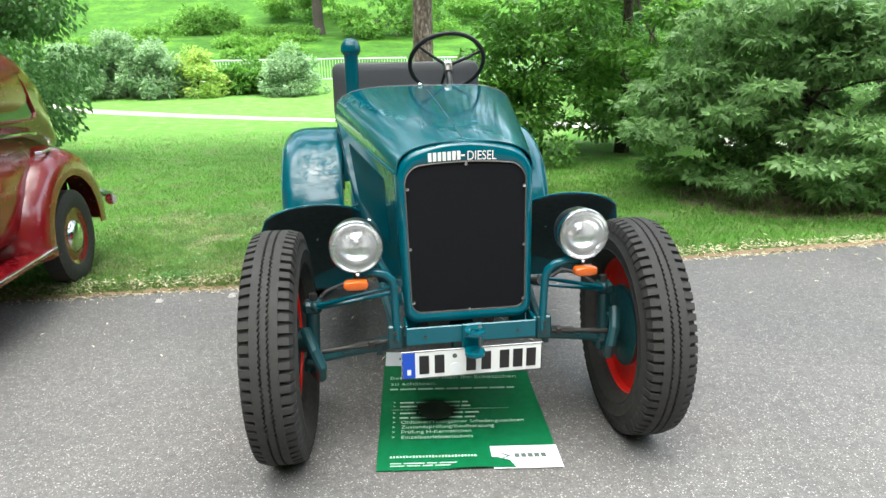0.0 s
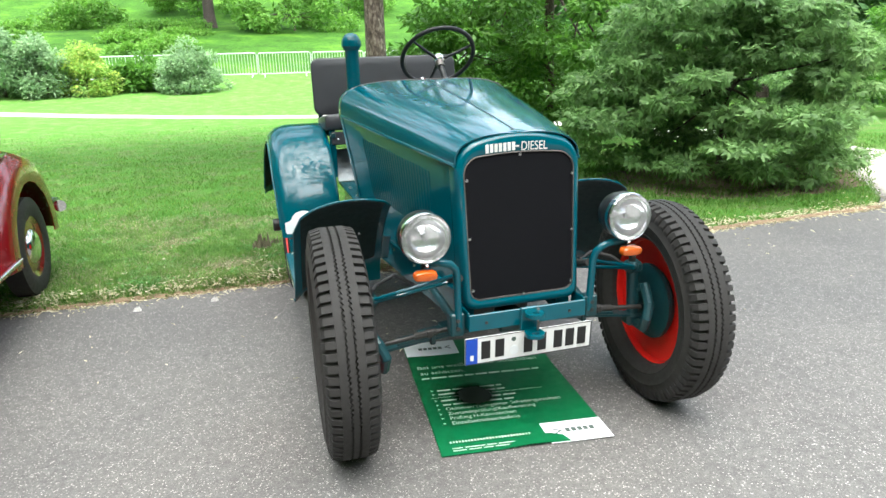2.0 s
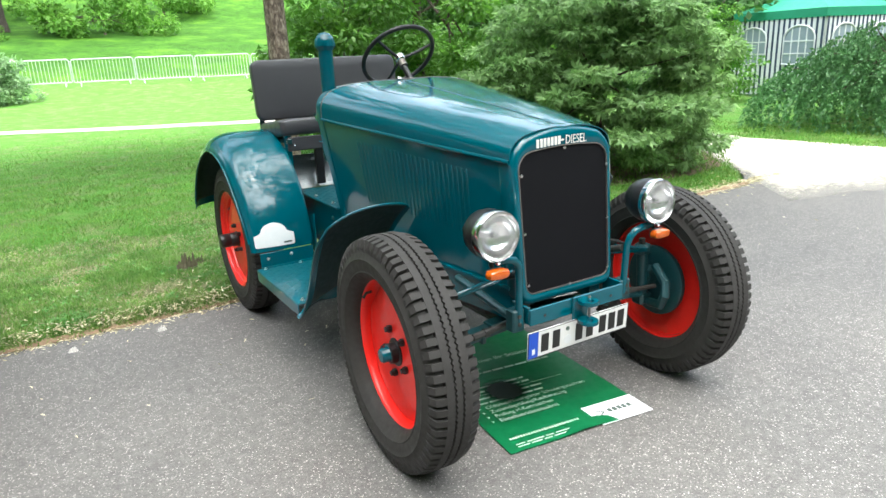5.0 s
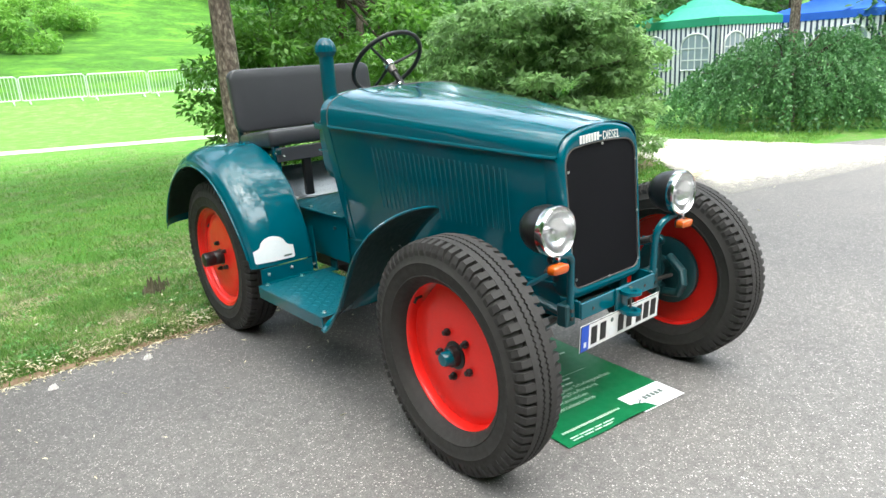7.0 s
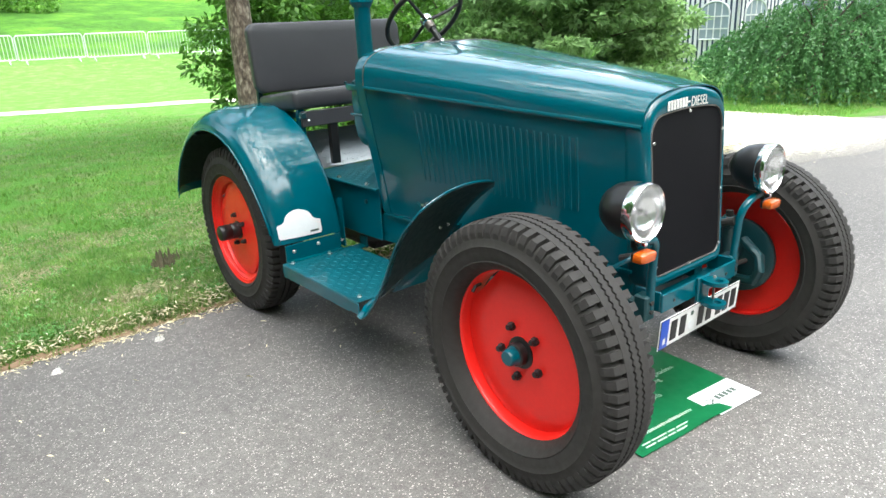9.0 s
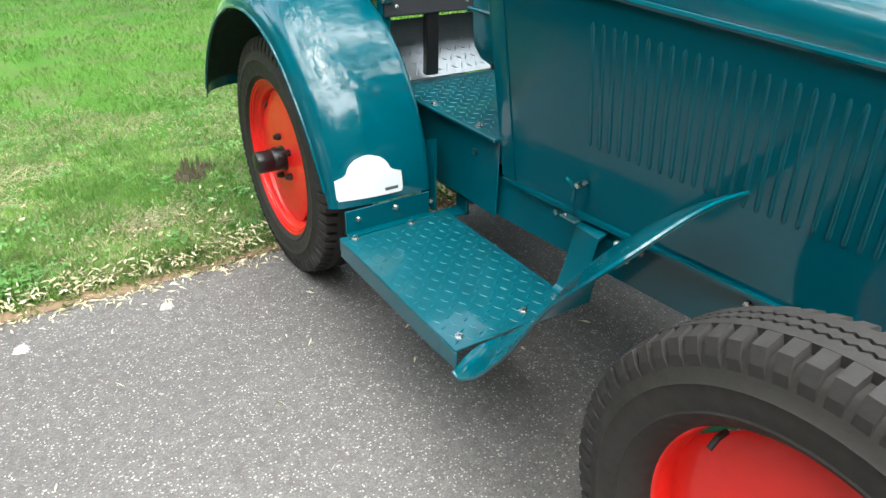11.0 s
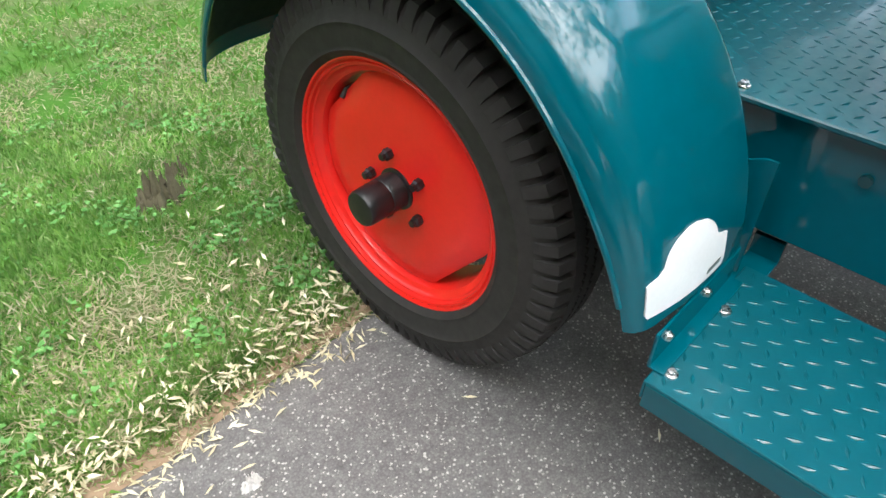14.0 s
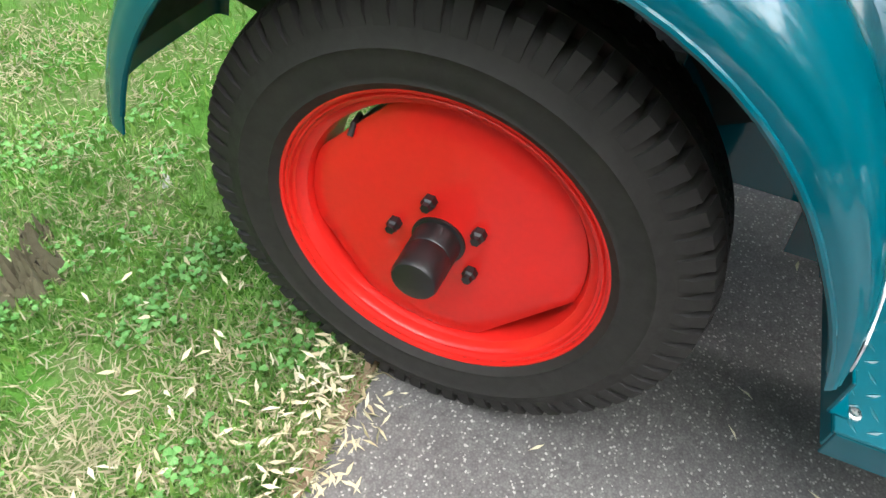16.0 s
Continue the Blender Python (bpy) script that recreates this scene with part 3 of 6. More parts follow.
part("letter_word", text_shape("DIESEL", 0.046), WHITE_PAINT, badge, at=pose(0.003, -0.001, -0.016, 90, 1, 0) @ Matrix.Diagonal((0.78, 1, 1, 1)))

# front channel beam, plate, towing clevis
beam = part("front_beam", Shape().box((0, 0.004, 0.508), (0.478, 0.010, 0.066), 0.003).box((-0.235, 0.058, 0.513), (0.010, 0.10, 0.070), 0.003).box((0.235, 0.058, 0.513), (0.010, 0.10, 0.070), 0.003).box((0, 0.055, 0.482), (0.46, 0.095, 0.008), 0.002), TEAL, tractor)
for x in (-0.17, 0.17):
    part("beam_bolt", Shape().rod((x, -0.004, 0.505), (x, 0.004, 0.505), 0.006, 6), GREASE, beam)
clevis = part("tow_clevis", Shape().box((0, -0.006, 0.495), (0.075, 0.014, 0.105), 0.004), TEAL, tractor)
for z in (0.535, 0.455):
    rings = []
    for dz, g in ((-0.007, 0.0), (0.007, 0.0)):
        o, h = [], []
        for k in range(24):
            a = 2 * math.pi * k / 24
            o.append((0.036 * math.cos(a), -0.058 + 0.036 * math.sin(a) * (1.0 if math.sin(a) < 0 else 1.5), z + dz))
            h.append((0.014 * math.cos(a), -0.064 + 0.014 * math.sin(a), z + dz))
        rings += [o, h] if dz < 0 else [h, o]
    part("clevis_eye", Shape().loft([rings[1], rings[0], rings[3], rings[2], rings[1]]), TEAL, clevis)
part("clevis_pin", Shape().rod((0.022, -0.036, 0.452), (0.022, -0.036, 0.540), 0.0045, 8).ball((0.022, -0.036, 0.543), 0.007, 8), DULL_STEEL, clevis)

number_plate = part("number_plate", Shape().box((0, 0, 0), (0.52, 0.004, 0.112), 0.0015), PLATE_WHITE, tractor, "white registration plate with black bars", at=pose(0, -0.008, 0.401, 4))
for dx, dz, sx, sz in ((0, 0.0535, 0.516, 0.003), (0, -0.0535, 0.516, 0.003), (-0.2575, 0, 0.003, 0.108), (0.2575, 0, 0.003, 0.108)):
    part("plate_border", Shape().box((dx, -0.0026, dz), (sx, 0.0016, sz), 0.0003), PLATE_BLACK, number_plate)
part("blue_band", Shape().box((-0.233, -0.0028, 0), (0.045, 0.002, 0.103), 0.0005), PLATE_BLUE, number_plate)
part("band_mark", Shape().box((-0.233, -0.0042, -0.026), (0.014, 0.001, 0.022), 0.0003), PLATE_WHITE, number_plate)
part("plate_seal", Shape().rod((-0.063, -0.0018, -0.020), (-0.063, -0.0034, -0.020), 0.0165, 20), SEAL, number_plate, "round yellow-green seal")
part("plate_seal", Shape().rod((-0.066, -0.0018, 0.028), (-0.066, -0.0034, 0.028), 0.009, 16), GREY_PRINT, number_plate)
bar = None
for x in (-0.178, -0.122, -0.006, 0.050, 0.118, 0.168, 0.218):
    if bar is None:
        bar = part("plate_bar", Shape().box((0, 0, 0), (0.036, 0.002, 0.074), 0.0006), PLATE_BLACK, number_plate, at=pose(x, -0.0034, 0))
    else:
        again(bar, pose(x, -0.0034, 0))
part("plate_seal", Shape().rod((-0.063, -0.004, -0.018), (-0.063, -0.002, -0.018), 0.019, 20), SIGN_WHITE, number_plate)


# headlamps with reflector, glass, chrome ring; turn signals; bent tube brackets
def headlamp(side):
    lamp = part("headlamp", Shape().revolve([(0.0, 0.088), (0.02, 0.0895), (0.05, 0.088), (0.085, 0.078), (0.115, 0.058), (0.135, 0.030), (0.141, 0.0)], 36, axis="y"), BLACK, tractor, "black shell headlamp with chrome ring", at=pose(side * 0.397, -0.012, 0.858, 0, 0, 0))
    part("chrome_ring", Shape().revolve([(0.014, 0.090), (-0.004, 0.0925), (-0.015, 0.0915), (-0.020, 0.0885), (-0.016, 0.0865), (0.004, 0.0865)], 40, axis="y", close=True), CHROME, lamp)
    part("reflector", Shape().revolve([(-0.010, 0.087), (0.006, 0.078), (0.022, 0.058), (0.033, 0.032), (0.036, 0.010)], 36, axis="y"), REFLECTOR, lamp)
    part("bulb", Shape().ball((0, 0.012, 0), 0.011, 10, (1, 1.6, 1)), CHROME, lamp)
    lens = part("lamp_lens", Shape().revolve([(-0.012, 0.087), (-0.017, 0.07), (-0.023, 0.045), (-0.026, 0.02), (-0.0265, 0.0)], 36, axis="y"), GLASS, lamp)
    lens.visible_shadow = False
    part("ring_screw", Shape().box((0, -0.012, -0.097), (0.012, 0.016, 0.010), 0.002), CHROME, lamp)
    br = part("lamp_bracket", Shape().tube([(side * 0.268, 0.03, 0.485), (side * 0.272, 0.025, 0.60), (side * 0.274, 0.02, 0.690), (side * 0.282, 0.012, 0.725), (side * 0.305, 0.006, 0.748), (side * 0.34, 0.006, 0.757), (side * 0.397, 0.012, 0.757)], 0.0145, 12), TEAL, tractor)
    part("bracket_foot", Shape().box((side * 0.275, 0.045, 0.50), (0.055, 0.05, 0.09), 0.006), TEAL_WORN, br)
    part("lamp_post", Shape().rod((side * 0.397, 0.012, 0.745), (side * 0.397, 0.012, 0.778), 0.012, 10), BLACK, br)
    for dz in (0.52, 0.488):
        part("foot_bolt", Shape().rod((side * 0.275, 0.012, dz), (side * 0.275, 0.024, dz), 0.008, 6), GREASE, br)
    sig = part("turn_signal", Shape().loft([[(0.043 * g * math.cos(a) / max(abs(math.cos(a)), abs(math.sin(a))) ** 0.55, y, 0.0175 * g * math.sin(a) / max(abs(math.cos(a)), abs(math.sin(a))) ** 0.55) for a in [2 * math.pi * k / 28 for k in range(28)]] for g, y in ((1.0, 0.016), (1.0, -0.004), (0.93, -0.012), (0.75, -0.017), (0.35, -0.019))], True, (True, True)), ORANGE, tractor, "amber turn signal lens", at=pose(side * 0.405, -0.035, 0.727))
    part("signal_base", Shape().box((0, 0.022, 0), (0.07, 0.02, 0.034), 0.006), BLACK, sig)
    part("signal_arm", Shape().rod((0, 0.03, 0), (0, 0.045, 0.03), 0.008, 8), BLACK, sig)


headlamp(-1)
headlamp(1)


# ---- wheels ----
def wheel_shapes(lip=1.0):
    tyre = Shape().revolve([(-0.062, 0.284), (-0.082, 0.300), (-0.091, 0.312), (-0.0955, 0.316), (-0.0935, 0.320), (-0.0955, 0.326), (-0.098, 0.345), (-0.099, 0.361), (-0.1015, 0.365), (-0.0985, 0.369), (-0.094, 0.385), (-0.086, 0.408), (-0.076, 0.420), (-0.040, 0.428), (0, 0.430), (0.040, 0.428), (0.076, 0.420), (0.086, 0.408), (0.094, 0.385), (0.0985, 0.369), (0.1015, 0.365), (0.099, 0.361), (0.098, 0.345), (0.0955, 0.326), (0.0935, 0.320), (0.0955, 0.316), (0.091, 0.312), (0.082, 0.300), (0.062, 0.284), (0.0, 0.274)], 72, close=True)
    tread = Shape()
    N = 70
    for x0, x1 in ((-0.0470, -0.0185), (-0.0105, 0.0105), (0.0185, 0.0470)):      # three ribs, parted by two narrow zigzag grooves
        rr = []
        for k in range(N * 4):
            a = 2 * math.pi * k / (N * 4)
            dx = 0.0034 if k % 2 else -0.0034
            c, s = math.cos(a), math.sin(a)
            p0, p1 = x0 + (dx if x0 > -0.04 else 0.0), x1 + (dx if x1 < 0.04 else 0.0)
            rr.append([(p0, 0.424 * c, 0.424 * s), (p0, 0.4435 * c, 0.4435 * s), (p1, 0.4435 * c, 0.4435 * s), (p1, 0.424 * c, 0.424 * s)])
        rr.append(rr[0])
        tread.loft(rr, False)
    for s in (-1, 1):                                                        # shoulder lugs
        for k in range(N):
            a0 = 2 * math.pi * (k + (0.25 if s > 0 else 0.75)) / N
            w0, w1 = 0.0275 / 0.44 * 0.5, 0.0242 / 0.44 * 0.5
            vs = []
            for xa, rl, rh in ((0.0474, 0.415, 0.4430), (0.083, 0.405, 0.4335), (0.0925, 0.385, 0.408)):
                for da, r in ((-w0, rl), (w0, rl), (w1, rh), (-w1, rh)):
                    vs.append((s * xa, r * math.cos(a0 + da), r * math.sin(a0 + da)))
            fs = []
            for q in range(2):
                for j in range(4):
                    fs.append((q * 4 + j, q * 4 + (j + 1) % 4, q * 4 + 4 + (j + 1) % 4, q * 4 + 4 + j))
            fs += [(0, 1, 2, 3), (11, 10, 9, 8)]
            tread.add(vs, fs)
    rim = Shape().revolve([(0.082, 0.307), (0.087, 0.304), (0.088, 0.300), (0.086, 0.297), (0.080, 0.296), (0.079, 0.293), (0.082, 0.290), (0.081, 0.287), (0.073, 0.285), (0.072, 0.280), (0.064, 0.276), (0.058, 0.264), (0.046, 0.259), (0.030, 0.257), (0.0, 0.254), (-0.05, 0.257), (-0.066, 0.282), (-0.084, 0.291), (-0.084, 0.300), (-0.07, 0.303), (-0.06, 0.286), (0.0, 0.268), (0.06, 0.286), (0.07, 0.304)], 64, m=Matrix.Diagonal((lip, 1, 1, 1)), close=True)
    return tyre, tread, rim


def disc_shape(cuts, face=0.024):
    """Pressed wheel disc; flat chords leave gaps beside the rim."""
    seg = 96
    def rad(a):
        r = 0.257
        for c, d in cuts:
            k = math.cos(a - c)
            if k > 0.3:
                r = min(r, d / k)
        return r
    rings = []
    for f, x in ((0.14, face + 0.004), (0.20, face + 0.003), (0.30, face), (0.62, face), (0.80, face - 0.001), (0.93, face - 0.006), (1.0, face - 0.014)):
        rings.append([(x, rad(2 * math.pi * k / seg) * f * math.cos(2 * math.pi * k / seg), rad(2 * math.pi * k / seg) * f * math.sin(2 * math.pi * k / seg)) for k in range(seg)])
    back = [[(x - 0.008, y, z) for x, y, z in r] for r in rings[::-1]]
    return Shape().loft(rings + back, True, (True, True))


t_tyre, t_tread, t_rim = wheel_shapes()
ME_RIM_F = mesh_of("rim", wheel_shapes(0.70)[2], RED, 40)
ME_TYRE, ME_TREAD, ME_RIM = mesh_of("tyre", t_tyre, RUBBER, 45), mesh_of("tread", t_tread, TREAD, 20), mesh_of("rim", t_rim, RED, 40)
def deeper(s):
    """The same tyre with a taller sidewall."""
    out = Shape()
    for x, y, z in s.v:
        r = math.hypot(y, z)
        g = (0.30 + (r - 0.30) * 1.125) / r if r > 0.30 else 1.0
        out.v.append((x * 1.04, y * g, z * g))
    out.f = s.f
    return out


ME_TYRE_R, ME_TREAD_R = mesh_of("tyre", deeper(t_tyre), RUBBER, 45), mesh_of("tread", deeper(t_tread), TREAD, 20)
ME_DISC_F = mesh_of("disc", disc_shape(((2.36, 0.238),), 0.012), RED, 40)
ME_DISC_R = mesh_of("disc", disc_shape(((2.36, 0.240), (5.58, 0.226), (3.75, 0.240)), 0.060), RED, 40)
ME_NUT = mesh_of("wheel_nut", Shape().revolve([(0.0, 0.0135), (0.014, 0.0135), (0.018, 0.0095), (0.026, 0.009), (0.0265, 0.0)], 6), BLACK, 20)
ME_CAP_F = mesh_of("hub_cap", Shape().revolve([(0.030, 0.030), (0.040, 0.030), (0.044, 0.0275), (0.062, 0.0265), (0.069, 0.022), (0.071, 0.0)], 24), TEAL, 35)
ME_FLANGE = mesh_of("hub_flange", Shape().revolve([(-0.002, 0.052), (0.008, 0.050), (0.010, 0.038), (0.034, 0.036), (0.037, 0.033), (0.037, 0.02)], 24), BLACK, 35)
ME_HUB_R = mesh_of("hub_cap", Shape().revolve([(0.0, 0.050), (0.008, 0.050), (0.01, 0.044), (0.046, 0.043), (0.049, 0.041), (0.052, 0.043), (0.104, 0.042), (0.110, 0.039), (0.112, 0.034), (0.1125, 0.0)], 28), BLACK, 35)
ME_VALVE = mesh_of("valve", Shape().tube([(0.02, 0.245, 0), (0.045, 0.243, 0.0), (0.058, 0.232, 0.012)], 0.0055, 8), GREASE, 40)
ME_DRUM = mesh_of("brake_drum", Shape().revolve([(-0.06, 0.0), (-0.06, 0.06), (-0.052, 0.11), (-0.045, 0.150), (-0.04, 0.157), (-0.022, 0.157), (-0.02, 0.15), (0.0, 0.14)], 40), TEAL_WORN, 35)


def wheel(side, y, z, front, turn=0.0, spin=0.0):
    w = new("wheel", ME_RIM_F if front else ME_RIM)
    k_ = 1.040 if front else 0.982
    w.parent = tractor
    w.matrix_local = pose(side * (0.688 if front else 0.655), y, z, 0, 0, (0 if side > 0 else 180) + turn) @ pose(0, 0, 0, spin) @ Matrix.Diagonal((0.95 if front else 1, k_, k_, 1))
    tagged(w, "red disc wheel with black block-tread tyre")
    def sub(name, me, m=I4):
        o = new(name, me)
        o.parent = w
        o.matrix_local = m
        return o
    sq = Matrix.Diagonal((1, 0.942, 0.942, 1))
    sub("tyre", ME_TYRE if front else ME_TYRE_R, sq if front else I4)
    sub("tread", ME_TREAD if front else ME_TREAD_R, sq if front else I4)
    sub("disc", ME_DISC_F if front else ME_DISC_R)
    face = 0.012 if front else 0.060
    for k in range(5):
        a = 2 * math.pi * k / 5 + (0.58 if not front else 0.78)
        sub("wheel_nut", ME_NUT, pose(face, 0.084 * math.cos(a), 0.084 * math.sin(a)))
    sub("hub_cap", ME_CAP_F if front else ME_HUB_R, pose(face, 0, 0))
    if front:
        sub("hub_flange", ME_FLANGE, pose(face, 0, 0))
    sub("brake_drum", ME_DRUM, I4 if front else Matrix.Diagonal((0.9, 1.5, 1.5, 1)))
    sub("valve", ME_VALVE, pose(0, 0, 0, 135))
    return w


WF, WR = (0.195, 0.432), (2.289, 0.410)
wheel(-1, *WF, True, -2.4)
wheel(1, WF[0], WF[1] - 0.021, True, -2.4)      # the road falls away on this side; the wheels are steered a little
wheel(-1, *WR, False)
wheel(1, *WR, False)

# ---- front suspension ----
spring = Shape()
for i, L in enumerate((0.56, 0.47, 0.38, 0.29)):
    pts = [[(x, 0.205 + dy, 0.355 + 0.045 * (1 - (x / 0.56) ** 2) + 0.012 * i + dz) for dy, dz in ((-0.028, 0), (0.028, 0), (0.028, 0.010), (-0.028, 0.010))] for x in [L * (k / 6 - 1) for k in range(13)]]
    spring.loft(pts, True, (True, True))
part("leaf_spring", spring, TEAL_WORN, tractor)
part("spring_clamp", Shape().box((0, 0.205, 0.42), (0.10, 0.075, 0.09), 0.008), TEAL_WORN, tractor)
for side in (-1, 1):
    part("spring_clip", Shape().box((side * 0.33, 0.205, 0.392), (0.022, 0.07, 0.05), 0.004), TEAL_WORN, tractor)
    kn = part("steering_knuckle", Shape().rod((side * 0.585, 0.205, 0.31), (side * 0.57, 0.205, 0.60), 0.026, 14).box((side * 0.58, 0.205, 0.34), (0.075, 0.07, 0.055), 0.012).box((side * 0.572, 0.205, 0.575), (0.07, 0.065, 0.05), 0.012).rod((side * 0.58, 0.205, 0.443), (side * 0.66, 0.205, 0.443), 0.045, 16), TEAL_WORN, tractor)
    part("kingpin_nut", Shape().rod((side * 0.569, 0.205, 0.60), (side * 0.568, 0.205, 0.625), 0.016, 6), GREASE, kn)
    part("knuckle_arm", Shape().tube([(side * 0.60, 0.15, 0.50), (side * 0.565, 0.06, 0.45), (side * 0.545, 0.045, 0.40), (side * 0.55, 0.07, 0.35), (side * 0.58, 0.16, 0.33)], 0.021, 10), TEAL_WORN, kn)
    part("brake_hose", Shape().tube([(side * 0.60, 0.24, 0.54), (side * 0.52, 0.30, 0.60), (side * 0.44, 0.33, 0.62), (side * 0.36, 0.33, 0.57)], 0.008, 8), BLACK, kn)
    arm = part("upper_wishbone", Shape().rod((side * 0.555, 0.17, 0.588), (side * 0.262, 0.07, 0.680), 0.0075, 10).rod((side * 0.555, 0.17, 0.578), (side * 0.262, 0.14, 0.632), 0.0075, 10), TEAL, tractor)
    part("wishbone_joint", Shape().ball((side * 0.562, 0.18, 0.584), 0.02, 12), TEAL_WORN, arm)
    part("wishbone_bush", Shape().rod((side * 0.262, 0.03, 0.680), (side * 0.262, 0.15, 0.640), 0.015, 10), GREASE, arm)
    rod = part("tie_rod", Shape().rod((side * 0.56, 0.115, 0.425), (side * 0.25, 0.115, 0.455), 0.010, 10), GREASE, tractor)
    part("rod_end", Shape().box((side * 0.36, 0.115, 0.445), (0.028, 0.03, 0.03), 0.005), GREASE, rod)
    part("rod_sleeve", Shape().rod((side * 0.42, 0.115, 0.439), (side * 0.33, 0.115, 0.4475), 0.0145, 8), GREASE, rod)
    # frame rail under the bonnet, tapering to the front
    rr = []
    for y in (0.125, 0.4, 0.8, 1.2, 1.40, 1.75, 2.15):
        w = 0.228 + 0.132 * min(1, max(0, (y - 0.105) / 1.29))
        zt = 0.585
        rr.append([(side * (w - 0.055), y, 0.455), (side * w, y, 0.455), (side * w, y, zt), (side * (w - 0.055), y, zt)])
    rail = part("frame_rail", Shape().loft(rr, True, (True, True)), TEAL, tractor, smooth=20)
    part("rail_flange", Shape().loft([[(side * (0.368 - dx), y, 0.592 + dz) for dx, dz in ((0.0, -0.004), (0.02, -0.004), (0.02, 0.004), (0.0, 0.004))] if y > 1.3 else [(side * (0.236 + 0.132 * (y - 0.105) / 1.29 + 0.012 - dx), y, 0.592 + dz) for dx, dz in ((0.0, -0.006), (0.026, -0.006), (0.026, 0.006), (0.0, 0.006))] for y in (0.12, 0.5, 0.9, 1.29, 1.39)], True, (True, True)), TEAL, rail)
    for y in (0.62, 0.90, 1.18):
        part("rail_bolt", Shape().rod((side * (0.228 + 0.132 * (y - 0.105) / 1.29 - 0.004), y, 0.56), (side * (0.228 + 0.132 * (y - 0.105) / 1.29 + 0.007), y, 0.56), 0.009, 6), STEEL, rail)
    part("frame_strut", Shape().tube([(side * 0.27, 0.08, 0.50), (side * 0.30, 0.40, 0.575)], 0.017, 10), TEAL_WORN, rail)
part("engine_sump", Shape().box((0, 0.72, 0.45), (0.34, 0.75, 0.24), 0.05), GREASE, tractor)
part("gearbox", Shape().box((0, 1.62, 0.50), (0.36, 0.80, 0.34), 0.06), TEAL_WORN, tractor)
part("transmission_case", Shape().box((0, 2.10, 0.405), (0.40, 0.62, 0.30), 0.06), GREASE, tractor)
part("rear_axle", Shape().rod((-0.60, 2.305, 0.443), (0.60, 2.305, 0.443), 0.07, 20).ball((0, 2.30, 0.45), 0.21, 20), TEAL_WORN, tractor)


# ---- chequer plate ----
def chequer(s, x0, x1, y0, y1, pitch=0.0315):
    """Raised crossed bars on a plate that lies in x, y at z = 0."""
    n = 0
    ny, nx = int((y1 - y0) / pitch), int((x1 - x0) / pitch)
    for i in range(nx):
        for j in range(ny):
            cx = x0 + (i + 0.5) * (x1 - x0) / nx
            cy = y0 + (j + 0.5) * (y1 - y0) / ny
            t = radians(45 if (i + j) % 2 else -45) + radians(20)
            c, sn = math.cos(t), math.sin(t)
            L, W, H = 0.0140, 0.0044, 0.0014
            loc = [(-L, 0, 0), (0, -W, 0), (L, 0, 0), (0, W, 0), (-L * 0.45, 0, H), (L * 0.45, 0, H)]
            s.add([(cx + x * c - y * sn, cy + x * sn + y * c, z) for x, y, z in loc], [(0, 1, 5, 4), (1, 2, 5), (2, 3, 4, 5), (3, 0, 4)])
    return s


